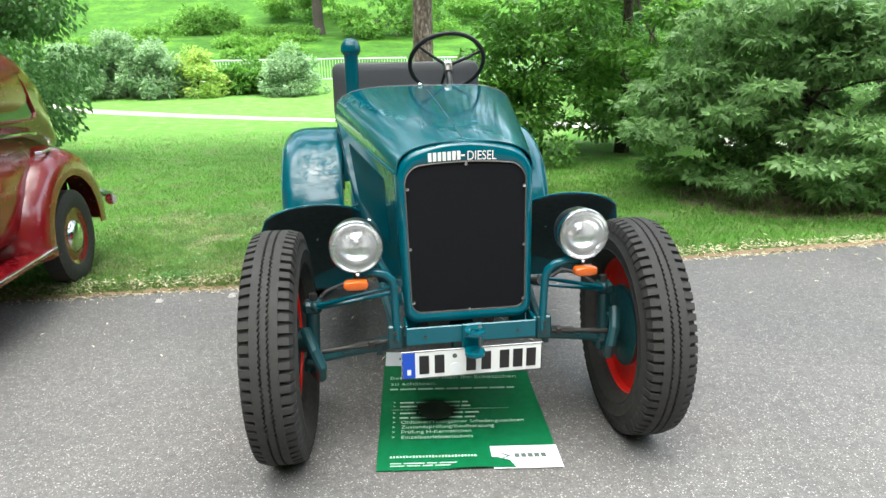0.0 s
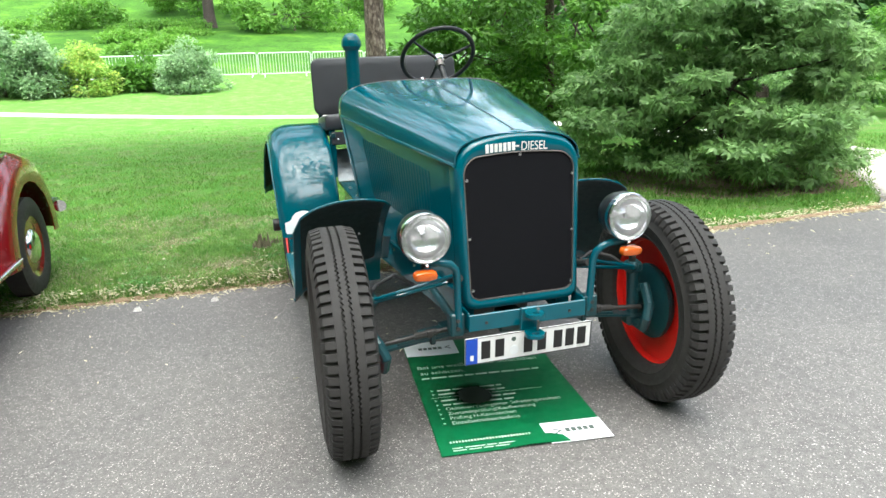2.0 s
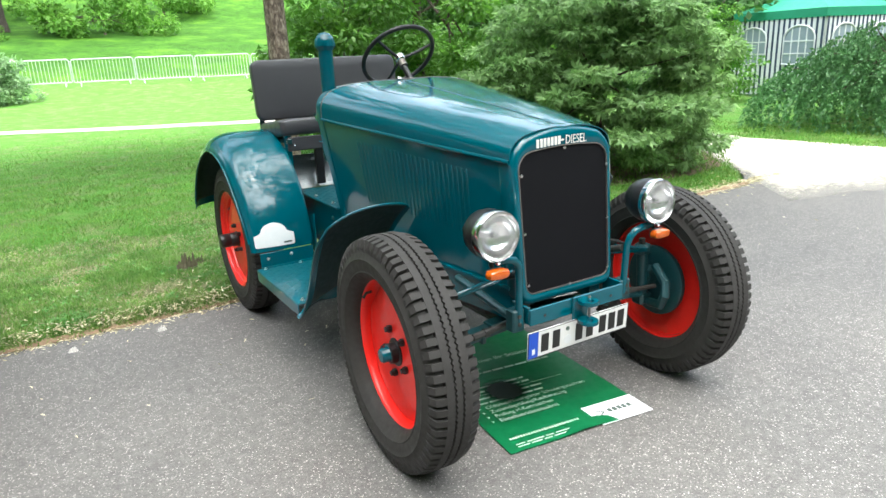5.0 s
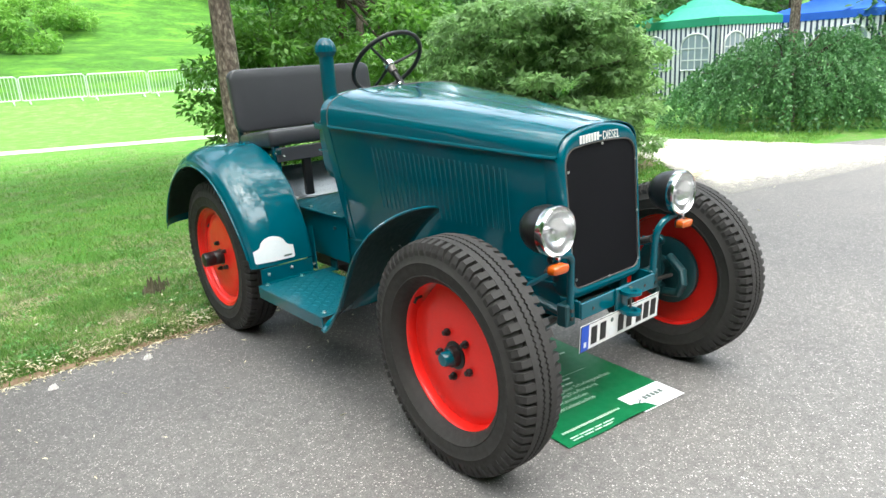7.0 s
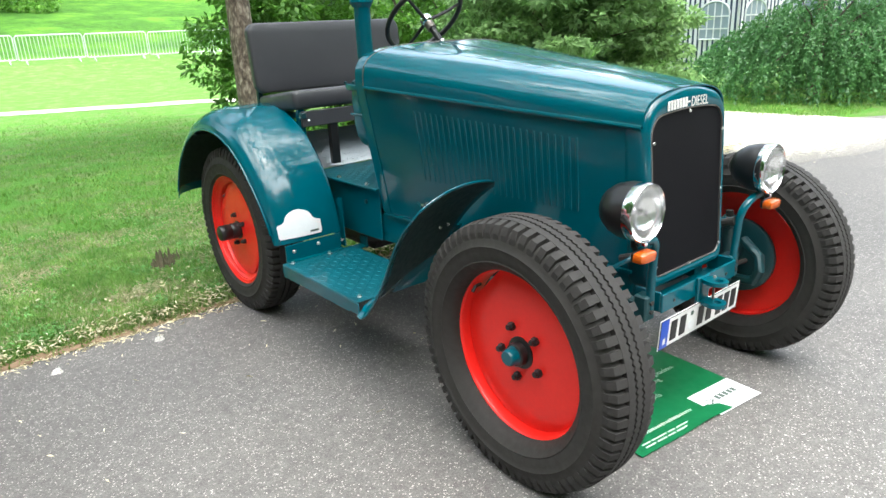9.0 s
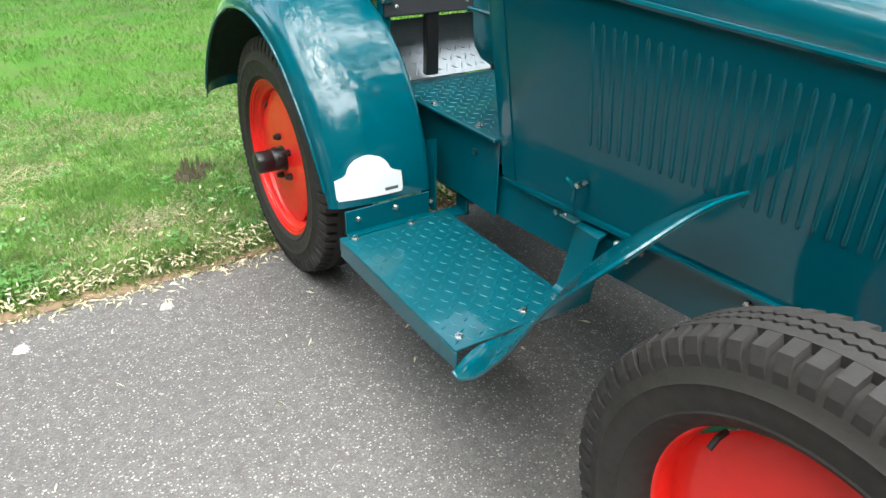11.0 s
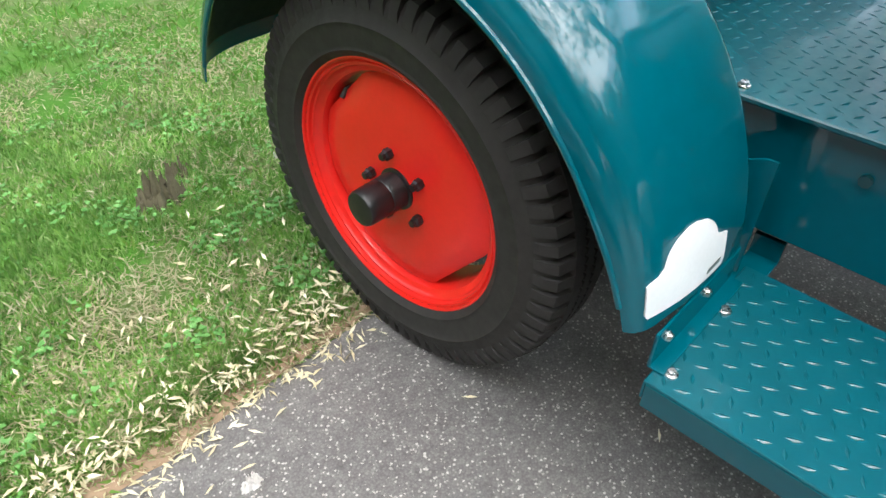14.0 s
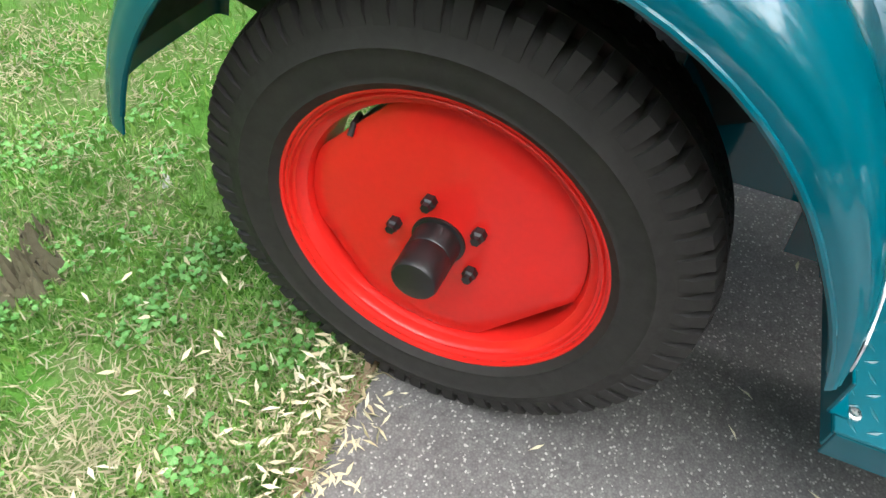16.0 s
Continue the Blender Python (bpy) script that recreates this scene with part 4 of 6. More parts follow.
for side in (-1, 1):
    # footboard with down-turned edges, bolts and chequer bars
    board = part("footboard", Shape().box((0, 0, -0.003), (0.385, 0.640, 0.006), 0.002), TEAL_PLATE, tractor, "teal chequer plate footboard", at=pose(side * 0.600, 1.316, 0.391) @ Matrix.Diagonal((side, 1, 1, 1)))
    part("board_flange", Shape().box((0.1905, 0.032, -0.034), (0.005, 0.565, 0.056), 0.0015), TEAL, board)
    part("board_flange", Shape().box((0, 0.3175, -0.025), (0.385, 0.005, 0.036), 0.0015), TEAL, board)
    tagged(part("raised_pattern", chequer(Shape(), -0.187, 0.187, -0.312, 0.312), TEAL_PLATE, board), kind="stuff")
    bolt = None
    for x, y in ((0.151, 0.293), (-0.046, 0.294), (0.155, -0.279), (-0.047, -0.275), (-0.155, -0.276)):
        if bolt is None:
            bolt = part("board_bolt", Shape().revolve([(0, 0.012), (0.003, 0.0115), (0.004, 0.0075), (0.009, 0.0072), (0.0095, 0)], 12, axis="z"), STEEL, board, at=pose(x, y, 0))
        else:
            again(bolt, pose(x, y, 0))
    # hangers that carry the board on the frame rail
    fr = part("board_hanger", Shape().box((side * 0.398, 1.625, 0.379), (0.13, 0.06, 0.008), 0.002).box((side * 0.345, 1.625, 0.40), (0.012, 0.06, 0.06), 0.002), TEAL, tractor)
    part("board_hanger", Shape().loft([[(side * x, y, z) for y in (1.000, 1.085)] + [(side * x, y, z + 0.008) for y in (1.085, 1.000)] for x, z in ((0.325, 0.570), (0.358, 0.556), (0.385, 0.445), (0.402, 0.396), (0.418, 0.383), (0.46, 0.377))], True, (True, True)), TEAL, tractor)
    gus = part("fender_gusset", Shape().prism([(0, 0), (0.085, 0), (0.105, 0.19), (0.085, 0.215), (0.02, 0.245), (0, 0.245)], 0.006, pose(side * 0.44, 1.640, 0.395, 0, 0, 90)), TEAL, tractor)
    part("gusset_bolt", Shape().ball((side * 0.452, 1.655, 0.427), 0.009, 8), STEEL, gus)

    # rear fender: wide band round the wheel with a rolled outer edge
    cy, cz, R = 2.277, 0.430, 0.632
    grid = []
    for i in range(37):
        a = radians(176 - (176 - 10.5) * i / 36)           # from the board over the top to the tail
        ty, tz = math.cos(a), math.sin(a)
        row = []
        for x, r in ((0.452, R - 0.025), (0.458, R - 0.008), (0.47, R), (0.480, R + 0.0012), (0.56, R + 0.0016), (0.64, R + 0.0014), (0.668, R + 0.0008), (0.690, R - 0.0016), (0.716, R - 0.0058), (0.745, R - 0.0150), (0.768, R - 0.0270), (0.785, R - 0.040), (0.796, R - 0.052), (0.7985, R - 0.059), (0.804, R - 0.063), (0.811, R - 0.082), (0.815, R - 0.099)):
            if x > 0.735:                                   # the outer roll is shallower towards the board
                r += 0.022 * min(1.0, max(0.0, (a - radians(105)) / radians(60))) * (x - 0.735) / 0.08
            if a > radians(140):                            # the band narrows where it meets the board
                x -= 0.016 * ((a - radians(140)) / radians(36)) * max(0.0, (x - 0.6) / 0.215)
            if a < radians(70):                             # and widens to the tail
                x += 0.030 * ((radians(70) - a) / radians(60)) * max(0.0, (x - 0.6) / 0.215)
            if a > radians(150):                            # its roll runs out
                r += 0.55 * (R - 0.004 - r) * min(1.0, (a - radians(150)) / radians(28)) ** 1.6 if r < R - 0.004 else 0
            row.append((side * x, cy + r * ty, cz + r * tz))
        grid.append(row if side < 0 else row[::-1])
    fender = part("rear_fender", Shape().sheet(grid, 0.004), TEAL, tractor, "teal rear fender with rolled edge", smooth=50)
    part("fender_edge", Shape().tube([r[-1 if side < 0 else 0] for r in grid[1:-1]], 0.0055, 8), TEAL, fender)
    # dark sheet just inside the fender's skin, with a wall on its inner side
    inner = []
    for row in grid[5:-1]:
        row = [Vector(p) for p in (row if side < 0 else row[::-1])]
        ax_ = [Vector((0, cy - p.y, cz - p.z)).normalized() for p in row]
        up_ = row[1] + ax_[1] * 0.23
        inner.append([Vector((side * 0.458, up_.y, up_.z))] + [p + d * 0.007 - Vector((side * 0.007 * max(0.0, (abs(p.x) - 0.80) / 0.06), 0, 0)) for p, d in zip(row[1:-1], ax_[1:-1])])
    part("fender_underside", Shape().sheet(inner if side < 0 else [r[::-1] for r in inner], 0.002), UNDER, fender, "dark underside of the fender", smooth=50)
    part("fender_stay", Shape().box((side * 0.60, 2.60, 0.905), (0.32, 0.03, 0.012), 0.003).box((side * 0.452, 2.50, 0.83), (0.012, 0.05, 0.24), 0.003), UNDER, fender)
    foot = part("fender_foot", Shape().box((side * 0.615, 1.645, 0.430), (0.30, 0.006, 0.078), 0.002).box((side * 0.615, 1.631, 0.3935), (0.30, 0.030, 0.004), 0.001), TEAL, fender)
    for x, z in ((0.722, 0.436), (0.592, 0.444)):
        part("foot_bolt", Shape().revolve([(0, 0.010), (-0.004, 0.009), (-0.008, 0.006), (-0.0085, 0)], 10, pose(side * x, 1.642, z), axis="y"), STEEL, foot)

    # front fender: strip that rises from the footboard behind the wheel to a rounded end; its inner side stands higher
    outer = [Vector((side * 0.797, y, z)) for y, z in ((0.990, 0.387), (0.968, 0.381), (0.942, 0.382), (0.908, 0.398), (0.867, 0.432), (0.825, 0.482), (0.777, 0.560), (0.735, 0.635), (0.695, 0.698), (0.640, 0.766), (0.590, 0.815), (0.545, 0.852))]
    inside = [Vector((side * 0.375, y, z)) for y, z in ((0.990, 0.387), (0.987, 0.420), (0.978, 0.465), (0.955, 0.515), (0.915, 0.580), (0.870, 0.640), (0.820, 0.697), (0.770, 0.745), (0.720, 0.786), (0.670, 0.822), (0.625, 0.850), (0.580, 0.874))]

    def along(line, f):
        q = f * (len(line) - 1)
        k = min(int(q), len(line) - 2)
        return line[k].lerp(line[k + 1], q - k)

    grid = []
    for i in range(30):
        row = []
        for j in range(15):
            u = j / 7 - 1                                   # -1 beside the bonnet, +1 outside
            f = (i / 29) * (1 - (0.20 if u > 0 else 0.13) * (1 - math.sqrt(max(0.0, 1 - abs(u) ** 2.6))))
            p0 = along(inside, f).lerp(along(outer, f), (u + 1) / 2)
            d = Vector((p0.x, WF[0], WF[1])) - p0
            d.normalize()
            tuck = 0.050 * max(0.0, (u - 0.64) / 0.36) ** 2 * min(1.0, max(0.0, 1.0 - (f - 0.10) / 0.30))      # the outer edge turns down beside the board
            row.append(p0 - d * 0.030 * (1 - u * u) * min(1.0, f * 1.6) - Vector((-side * 0.10 * tuck, 0, tuck)))
        grid.append(row if side < 0 else row[::-1])
    ff = part("front_fender", Shape().sheet(grid, -0.004), TEAL, tractor, "teal front fender strip with rounded end", smooth=50)
    # dark sheet following the strip's underside
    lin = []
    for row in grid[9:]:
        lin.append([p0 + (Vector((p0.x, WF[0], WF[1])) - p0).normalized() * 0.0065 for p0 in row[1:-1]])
    part("fender_underside", Shape().sheet(lin, 0.001), UNDER, ff, "dark underside of the fender", smooth=50)
    edge = [Vector(r[0]) for r in grid] + [Vector(p) for p in grid[-1][1:-1]] + [Vector(r[-1]) for r in grid[::-1]]
    part("fender_rim", Shape().tube(edge, 0.0045, 6), TEAL, ff)
    part("fender_cheek", Shape().box((side * 0.7915, 1.028, 0.360), (0.006, 0.074, 0.050), 0.002), TEAL, ff)
    stay = part("fender_strap", Shape().loft([[(side * 0.33, y, z), (side * 0.41, y - 0.004, z + 0.006), (side * 0.41, y - 0.004, z + 0.011), (side * 0.33, y, z + 0.005)] for y, z in ((0.965, 0.502), (0.905, 0.600), (0.880, 0.632))], True, (True, True)), TEAL, ff)
    for x, y, z in ((0.410, 0.895, 0.616), (0.412, 0.955, 0.518), (0.566, 0.735, 0.700), (0.500, 0.770, 0.690)):
        part("strap_bolt", Shape().ball((side * x, y, z), 0.010 if x < 0.45 else 0.006, 10), STEEL, stay)

# rally plate on the rear fender
grid = []
for i in range(15):
    h = 0.127 * i / 14
    half = 0.107 - 0.006 * max(0.0, 1 - h / 0.006) if h < 0.066 else (0.107 - (h - 0.066) * 4.0 if h < 0.073 else 0.070 * math.sqrt(max(0.02, 1 - ((h - 0.073) / 0.0545) ** 2)))
    z = 0.496 + h
    grid.append([(-0.671 + half * (k / 6 - 1), 2.277 - math.sqrt(0.6365 ** 2 - (z - 0.430) ** 2) + 0.80 * max(0.0, -0.60 - (-0.671 + half * (k / 6 - 1))) ** 2, z) for k in range(13)])
rally = part("rally_plate", Shape().sheet(grid, 0.003), SIGN_WHITE, tractor, "white rally plate on rear fender", smooth=50)
part("plate_mark", Shape().box((-0.603, 1.6425, 0.513), (0.045, 0.001, 0.010), 0.0002), GREY_PRINT, rally)

# ---- driver's platform, seat, steering, exhaust ----
deck = part("platform", Shape().box((0, 1.70, 0.709), (0.815, 0.62, 0.012), 0.003), TEAL_PLATE, tractor, "teal chequer plate platform")
tagged(part("raised_pattern", chequer(Shape(), -0.40, 0.40, -0.30, 0.30), TEAL_PLATE, deck, at=pose(0, 1.70, 0.7152)), kind="stuff")
for side in (-1, 1):
    for y in (1.508, 1.757):
        part("platform_bolt", Shape().revolve([(0, 0.013), (0.003, 0.012), (0.004, 0.008), (0.009, 0.0075), (0.0095, 0)], 12, pose(side * 0.376, y, 0.7155), axis="z"), STEEL, deck)
    part("platform_skirt", Shape().box((side * 0.374, 1.705, 0.579), (0.006, 0.60, 0.248), 0.002), TEAL, deck)
    part("skirt_bolt", Shape().rod((side * 0.370, 1.52, 0.630), (side * 0.386, 1.52, 0.630), 0.011, 8), TEAL_WORN, deck)
# sloped chequer plate in a pale metal
toe = part("toe_plate", Shape().box((0, 0, 0), (0.815, 0.235, 0.006), 0.002), PALE_METAL, tractor, "pale metal chequer toe plate", at=pose(0, 2.095, 0.806, 52))
tagged(part("raised_pattern", chequer(Shape(), -0.39, 0.39, -0.108, 0.108), PALE_METAL, toe, at=pose(0, 0, 0.003)), kind="stuff")


def pad(w, d, h, r=0.02, puff=0.012, rc=0.028):
    """Upholstered pad with rounded edges, centred."""
    n, rings = 10, []
    for k, (g, z) in enumerate(((0.55, -h / 2), (0.9, -h / 2 + 0.002), (1.0, -h / 2 + r), (1.0, h / 2 - r), (0.97, h / 2 - r * 0.35), (0.90, h / 2), (0.55, h / 2 + puff))):
        ring = []
        hw, hd = w / 2 - (1 - g) * min(w, d) * 0.35, d / 2 - (1 - g) * min(w, d) * 0.35
        for cx, cy_, a0 in ((hw - rc, hd - rc, 0), (-hw + rc, hd - rc, 90), (-hw + rc, -hd + rc, 180), (hw - rc, -hd + rc, 270)):
            for q in range(6):
                a = radians(a0 + 18 * q)
                ring.append((cx + rc * math.cos(a), cy_ + rc * math.sin(a), z))
        rings.append(ring)
    return Shape().loft(rings, True, (True, True))


seat = part("seat_cushion", pad(0.94, 0.42, 0.094, 0.016, 0.005, 0.03), VINYL, tractor, "black vinyl bench cushion", at=pose(0, 2.165, 1.066, -6.5), smooth=55)
apron = part("cushion_apron", Shape().box((0, 1.966, 0.992), (0.88, 0.012, 0.080), 0.005), VINYL, tractor)
for x in (-0.40, -0.12, 0.12, 0.40):
    part("apron_bolt", Shape().ball((x, 1.961, 0.985), 0.009, 8), STEEL, apron)
back = part("seat_back", pad(0.975, 0.362, 0.060, 0.012, 0.008, 0.05), VINYL, tractor, "black vinyl bench backrest", at=pose(0, 2.366, 1.286, 84), smooth=55)
for side in (-1, 1):
    fr = part("seat_stand", Shape().box((side * 0.43, 1.99, 0.90), (0.035, 0.035, 0.30), 0.004), TEAL, tractor)
    part("seat_bracket", Shape().box((side * 0.43, 2.10, 1.01), (0.03, 0.30, 0.03), 0.003).box((side * 0.445, 2.40, 1.10), (0.03, 0.02, 0.24), 0.003), TEAL_WORN, fr)
    part("bracket_bolt", Shape().ball((side * 0.44, 1.966, 1.005), 0.010, 8), STEEL, fr)
    part("seat_leg", Shape().box((side * 0.25, 1.985, 0.86), (0.05, 0.03, 0.24), 0.004), BLACK, tractor)

hub = Vector((0.176, 1.690, 1.447))
TIL = pose(*hub, 180 - 46, 0, 0)                # local z runs down the steering column
sw = part("steering_wheel", Shape().tube([(0.212 * math.cos(2 * math.pi * k / 40), 0.212 * math.sin(2 * math.pi * k / 40), -0.012) for k in range(40)], 0.0125, 10, closed=True), BLACK, tractor, "thin-rimmed black three-spoke steering wheel", at=TIL, smooth=60)
for a in (-96, 24, 144):
    c, s = math.cos(radians(a)), math.sin(radians(a))
    part("spoke", Shape().tube([(0.025 * c, 0.025 * s, 0.012), (0.12 * c, 0.12 * s, 0.004), (0.205 * c, 0.205 * s, -0.012)], 0.0095, 8, 0.007), BLACK, sw)
part("hub_button", Shape().revolve([(0.03, 0.022), (0.022, 0.03), (0.0, 0.032), (-0.012, 0.026), (-0.017, 0.012), (-0.018, 0)], 20, axis="z"), CHROME, sw)
part("steering_column", Shape().rod((0, 0, 0.02), (0, 0, 0.44), 0.016, 12), BLACK, sw)
part("column_collar", Shape().rod((0, 0, 0.03), (0, 0, 0.07), 0.024, 12), DULL_STEEL, sw)

ex = part("exhaust_pipe", Shape().rod((-0.367, 1.445, 1.05), (-0.367, 1.445, 1.525), 0.036, 24), TEAL, tractor)
rings = []
for z, r in ((1.500, 0.040), (1.512, 0.046), (1.520, 0.052), (1.545, 0.050), (1.565, 0.042), (1.580, 0.028), (1.586, 0.010)):
    rings.append([(-0.367 + r * (1 - 0.04 * (k % 2)) * math.cos(2 * math.pi * k / 36), 1.445 + r * (1 - 0.04 * (k % 2)) * math.sin(2 * math.pi * k / 36), z) for k in range(36)])
part("rain_cap", Shape().loft(rings, True, (True, True)), TEAL, ex, smooth=30)
part("pipe_elbow", Shape().box((-0.36, 1.45, 1.18), (0.10, 0.09, 0.10), 0.02), TEAL_WORN, ex)


# ---- ground ----
TY, TZ = (-100, 14, 20, 24, 27.5, 31, 40, 60, 80, 120, 200, 600), (0, 0, .06, .15, .36, .74, 1.9, 4.4, 10, 24, 44, 60)
ROAD = [(-70, 2.40), (4.42, 2.40), (4.7, 2.52), (5.25, 2.95), (6.1, 3.75), (6.7, 4.6), (7.5, 4.5), (7.45, 3.6), (7.42, 2.9), (7.75, 2.42), (8.4, 2.0), (9.3, 1.5), (10.1, 1.2), (14, -0.6), (70, -14), (70, -70), (-70, -70)]


def road_dist(X, Y):
    """Signed distance to the road's outline, negative on the road."""
    P = np.stack([X, Y], -1)
    best = np.full(X.shape, 1e9)
    inside = np.zeros(X.shape, bool)
    for i in range(len(ROAD)):
        a, b_ = np.array(ROAD[i], float), np.array(ROAD[(i + 1) % len(ROAD)], float)
        e = b_ - a
        t = np.clip(((P - a) @ e) / (e @ e), 0, 1)
        best = np.minimum(best, np.linalg.norm(P - a - t[..., None] * e, axis=-1))
        hit = ((a[1] > Y) != (b_[1] > Y)) & (X < (b_[0] - a[0]) * (Y - a[1]) / (b_[1] - a[1] + 1e-12) + a[0])
        inside ^= hit
    return np.where(inside, -best, best)


def fall(x, y):
    """The asphalt falls a little towards the lawn and away from the red car."""
    return np.interp(y, (0.45, 1.5, 2.5), (0.0, -0.034, -0.041)) * np.interp(x, (2.0, 4.5), (1.0, 0.0)) + np.interp(x, (-0.35, 0.75, 2.0, 4.5), (0.0, -0.025, -0.025, 0.0)) * np.interp(y, (-6.0, -3.0, 0.45, 1.5), (0.0, 1.0, 1.0, 0.0))


def road_z(x, y):
    return float(fall(x, y))


def over(X, Y):
    """Height of whatever is on top, asphalt or turf."""
    Xa, Ya = np.asarray(X, float), np.asarray(Y, float)
    rz = fall(Xa, Ya)
    return np.where(road_dist(Xa, Ya) < 0, rz, np.maximum(ground_z(Xa, Ya), rz))


def lumps(X, Y, k, seed):
    r = np.random.RandomState(seed)
    s = np.zeros(np.shape(X))
    for _ in range(6):
        a, f, p = r.rand() * 6.28, k * (0.6 + r.rand()), r.rand() * 6.28
        s = s + np.sin((X * math.cos(a) + Y * math.sin(a)) * f + p)
    return s / 6


def ground_z(X, Y):
    X, Y = np.asarray(X, float), np.asarray(Y, float)
    z = np.interp(Y, TY, TZ)
    d = road_dist(X, Y)
    turf = np.clip((d + 0.02) / 0.10, 0, 1) * 0.072 - 0.064
    return z + turf + np.clip(d, 0, 1) * 0.012 * lumps(X, Y, 2.5, 3) + np.clip((Y - 34) / 30, 0, 1) * 1.2 * lumps(X, Y, 0.12, 5)


gx = np.unique(np.concatenate([np.linspace(-400, -30, 24), np.linspace(-30, -5, 36), np.linspace(-5, 12, 240), np.linspace(12, 40, 40), np.linspace(40, 400, 24)]))
gy = np.unique(np.concatenate([np.linspace(-300, -5, 20), np.linspace(-5, 1, 15), np.linspace(1, 6, 90), np.linspace(6, 40, 70), np.linspace(40, 130, 40), np.linspace(130, 600, 16)]))
GX, GY = np.meshgrid(gx, gy)
GZ = ground_z(GX, GY)
nx_, ny_ = len(gx), len(gy)
gs = Shape()
gs.v = [tuple(p) for p in np.stack([GX, GY, GZ], -1).reshape(-1, 3)]
gs.f = [(j * nx_ + i, j * nx_ + i + 1, (j + 1) * nx_ + i + 1, (j + 1) * nx_ + i) for j in range(ny_ - 1) for i in range(nx_ - 1)]
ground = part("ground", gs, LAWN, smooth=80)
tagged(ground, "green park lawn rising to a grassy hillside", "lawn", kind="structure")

edge = []
for i in range(len(ROAD)):
    a, b_ = Vector(ROAD[i]), Vector(ROAD[(i + 1) % len(ROAD)])
    n = max(1, min(160, int((b_ - a).length / 0.12))) if abs(a.y) < 5 and abs(b_.y) < 5 else 1
    for k in range(n):
        p = a.lerp(b_, k / n)
        w = 0.022 * (noise.noise((p.x * 3.1, p.y * 3.1, 0)) + 0.5 * noise.noise((p.x * 13, p.y * 13, 2)))
        edge.append((p.x, p.y + (w if n > 1 else 0), 0.0))
rs = Shape()
rs.v = edge + [(x, y, -0.03) for x, y, z in edge]
n = len(edge)
rs.f = [tuple(range(n))] + [(i, (i + 1) % n, (i + 1) % n + n, i + n) for i in range(n)]
me = bpy.data.meshes.new("road")
me.from_pydata(rs.v, [], rs.f)
me.materials.append(ASPHALT)
bmr = bmesh.new()
bmr.from_mesh(me)
bmesh.ops.recalc_face_normals(bmr, faces=bmr.faces)
for co_, no_ in (((0, 0.45, 0), (0, 1, 0)), ((0, 1.5, 0), (0, 1, 0)), ((2.0, 0, 0), (1, 0, 0)), ((4.5, 0, 0), (1, 0, 0)), ((-0.35, 0, 0), (1, 0, 0)), ((0.75, 0, 0), (1, 0, 0)), ((0, -6, 0), (0, 1, 0)), ((0, -3, 0), (0, 1, 0))):
    bmesh.ops.bisect_plane(bmr, geom=bmr.verts[:] + bmr.edges[:] + bmr.faces[:], dist=1e-5, plane_co=co_, plane_no=no_)
for v_ in bmr.verts:
    v_.co.z += road_z(v_.co.x, v_.co.y)
bmesh.ops.triangulate(bmr, faces=[f for f in bmr.faces if len(f.verts) > 4])
bmr.to_mesh(me)
bmr.free()
road = tagged(new("road", me), "worn grey asphalt park road with pale stone chips", "road", kind="structure")

PATHLINE = [(7.09, 4.55), (7.08, 5.2), (6.8, 7.0), (6.2, 9.5), (5.3, 12.4), (4.0, 14.2), (1.9, 15.2), (-1.1, 16.7), (-5.0, 19.4), (-9.4, 22.8), (-16, 28.0), (-30, 30.0)]
WID = [0.42, 0.55, 0.68, 0.68, 0.60, 0.42, 0.38, 0.38, 0.42, 0.5, 0.6, 0.8]
fine = []
for i in range(len(PATHLINE) - 1):
    for k in range(12):
        f = k / 12
        p0, p1 = Vector(PATHLINE[max(i - 1, 0)]), Vector(PATHLINE[i])
        p2, p3 = Vector(PATHLINE[i + 1]), Vector(PATHLINE[min(i + 2, len(PATHLINE) - 1)])
        fine.append((0.5 * ((2 * p1) + (p2 - p0) * f + (2 * p0 - 5 * p1 + 4 * p2 - p3) * f * f + (3 * p1 - p0 - 3 * p2 + p3) * f ** 3), WID[i] + (WID[i + 1] - WID[i]) * f))
ps = Shape()
for i in range(len(fine)):
    d = (fine[min(i + 1, len(fine) - 1)][0] - fine[max(i - 1, 0)][0]).normalized()
    q = Vector((-d.y, d.x))
    row = []
    for u in (-1, -0.5, 0, 0.5, 1):
        p = fine[i][0] + q * (fine[i][1] * u * (1 + 0.12 * noise.noise((i * 0.31, u * 3, 0.4))))
        row.append((p.x, p.y, max(float(ground_z(p.x, p.y)), 0.0) + 0.012))
    ps.v += row
for i in range(len(fine) - 1):
    for j in range(4):
        ps.f.append((i * 5 + j, i * 5 + j + 1, i * 5 + j + 6, i * 5 + j + 5))
# its mouth widens over the asphalt, pale colour standing in for sunlight there
n0, mu, mv = len(ps.v), 40, 20
for j in range(mv + 1):
    for i in range(mu + 1):
        u, w = i / mu, j / mv
        x0 = 4.16 + 3.84 * u
        y0 = float(np.interp(x0, (4.16, 5.2, 6.05, 6.9, 7.5, 8.0), (2.46, 2.10, 1.90, 1.75, 1.65, 1.70))) + 0.10 * noise.noise((x0 * 2.3, 0.3, 0)) - 0.75
        x1, y1 = 6.35 + 1.16 * u, 4.6 - 0.09 * u
        ps.v.append((x0 + (x1 - x0) * w, y0 + (y1 - y0) * w, max(float(ground_z(x0 + (x1 - x0) * w, y0 + (y1 - y0) * w)), 0.0) + 0.004 + 0.008 * min(1.0, w * 4)))
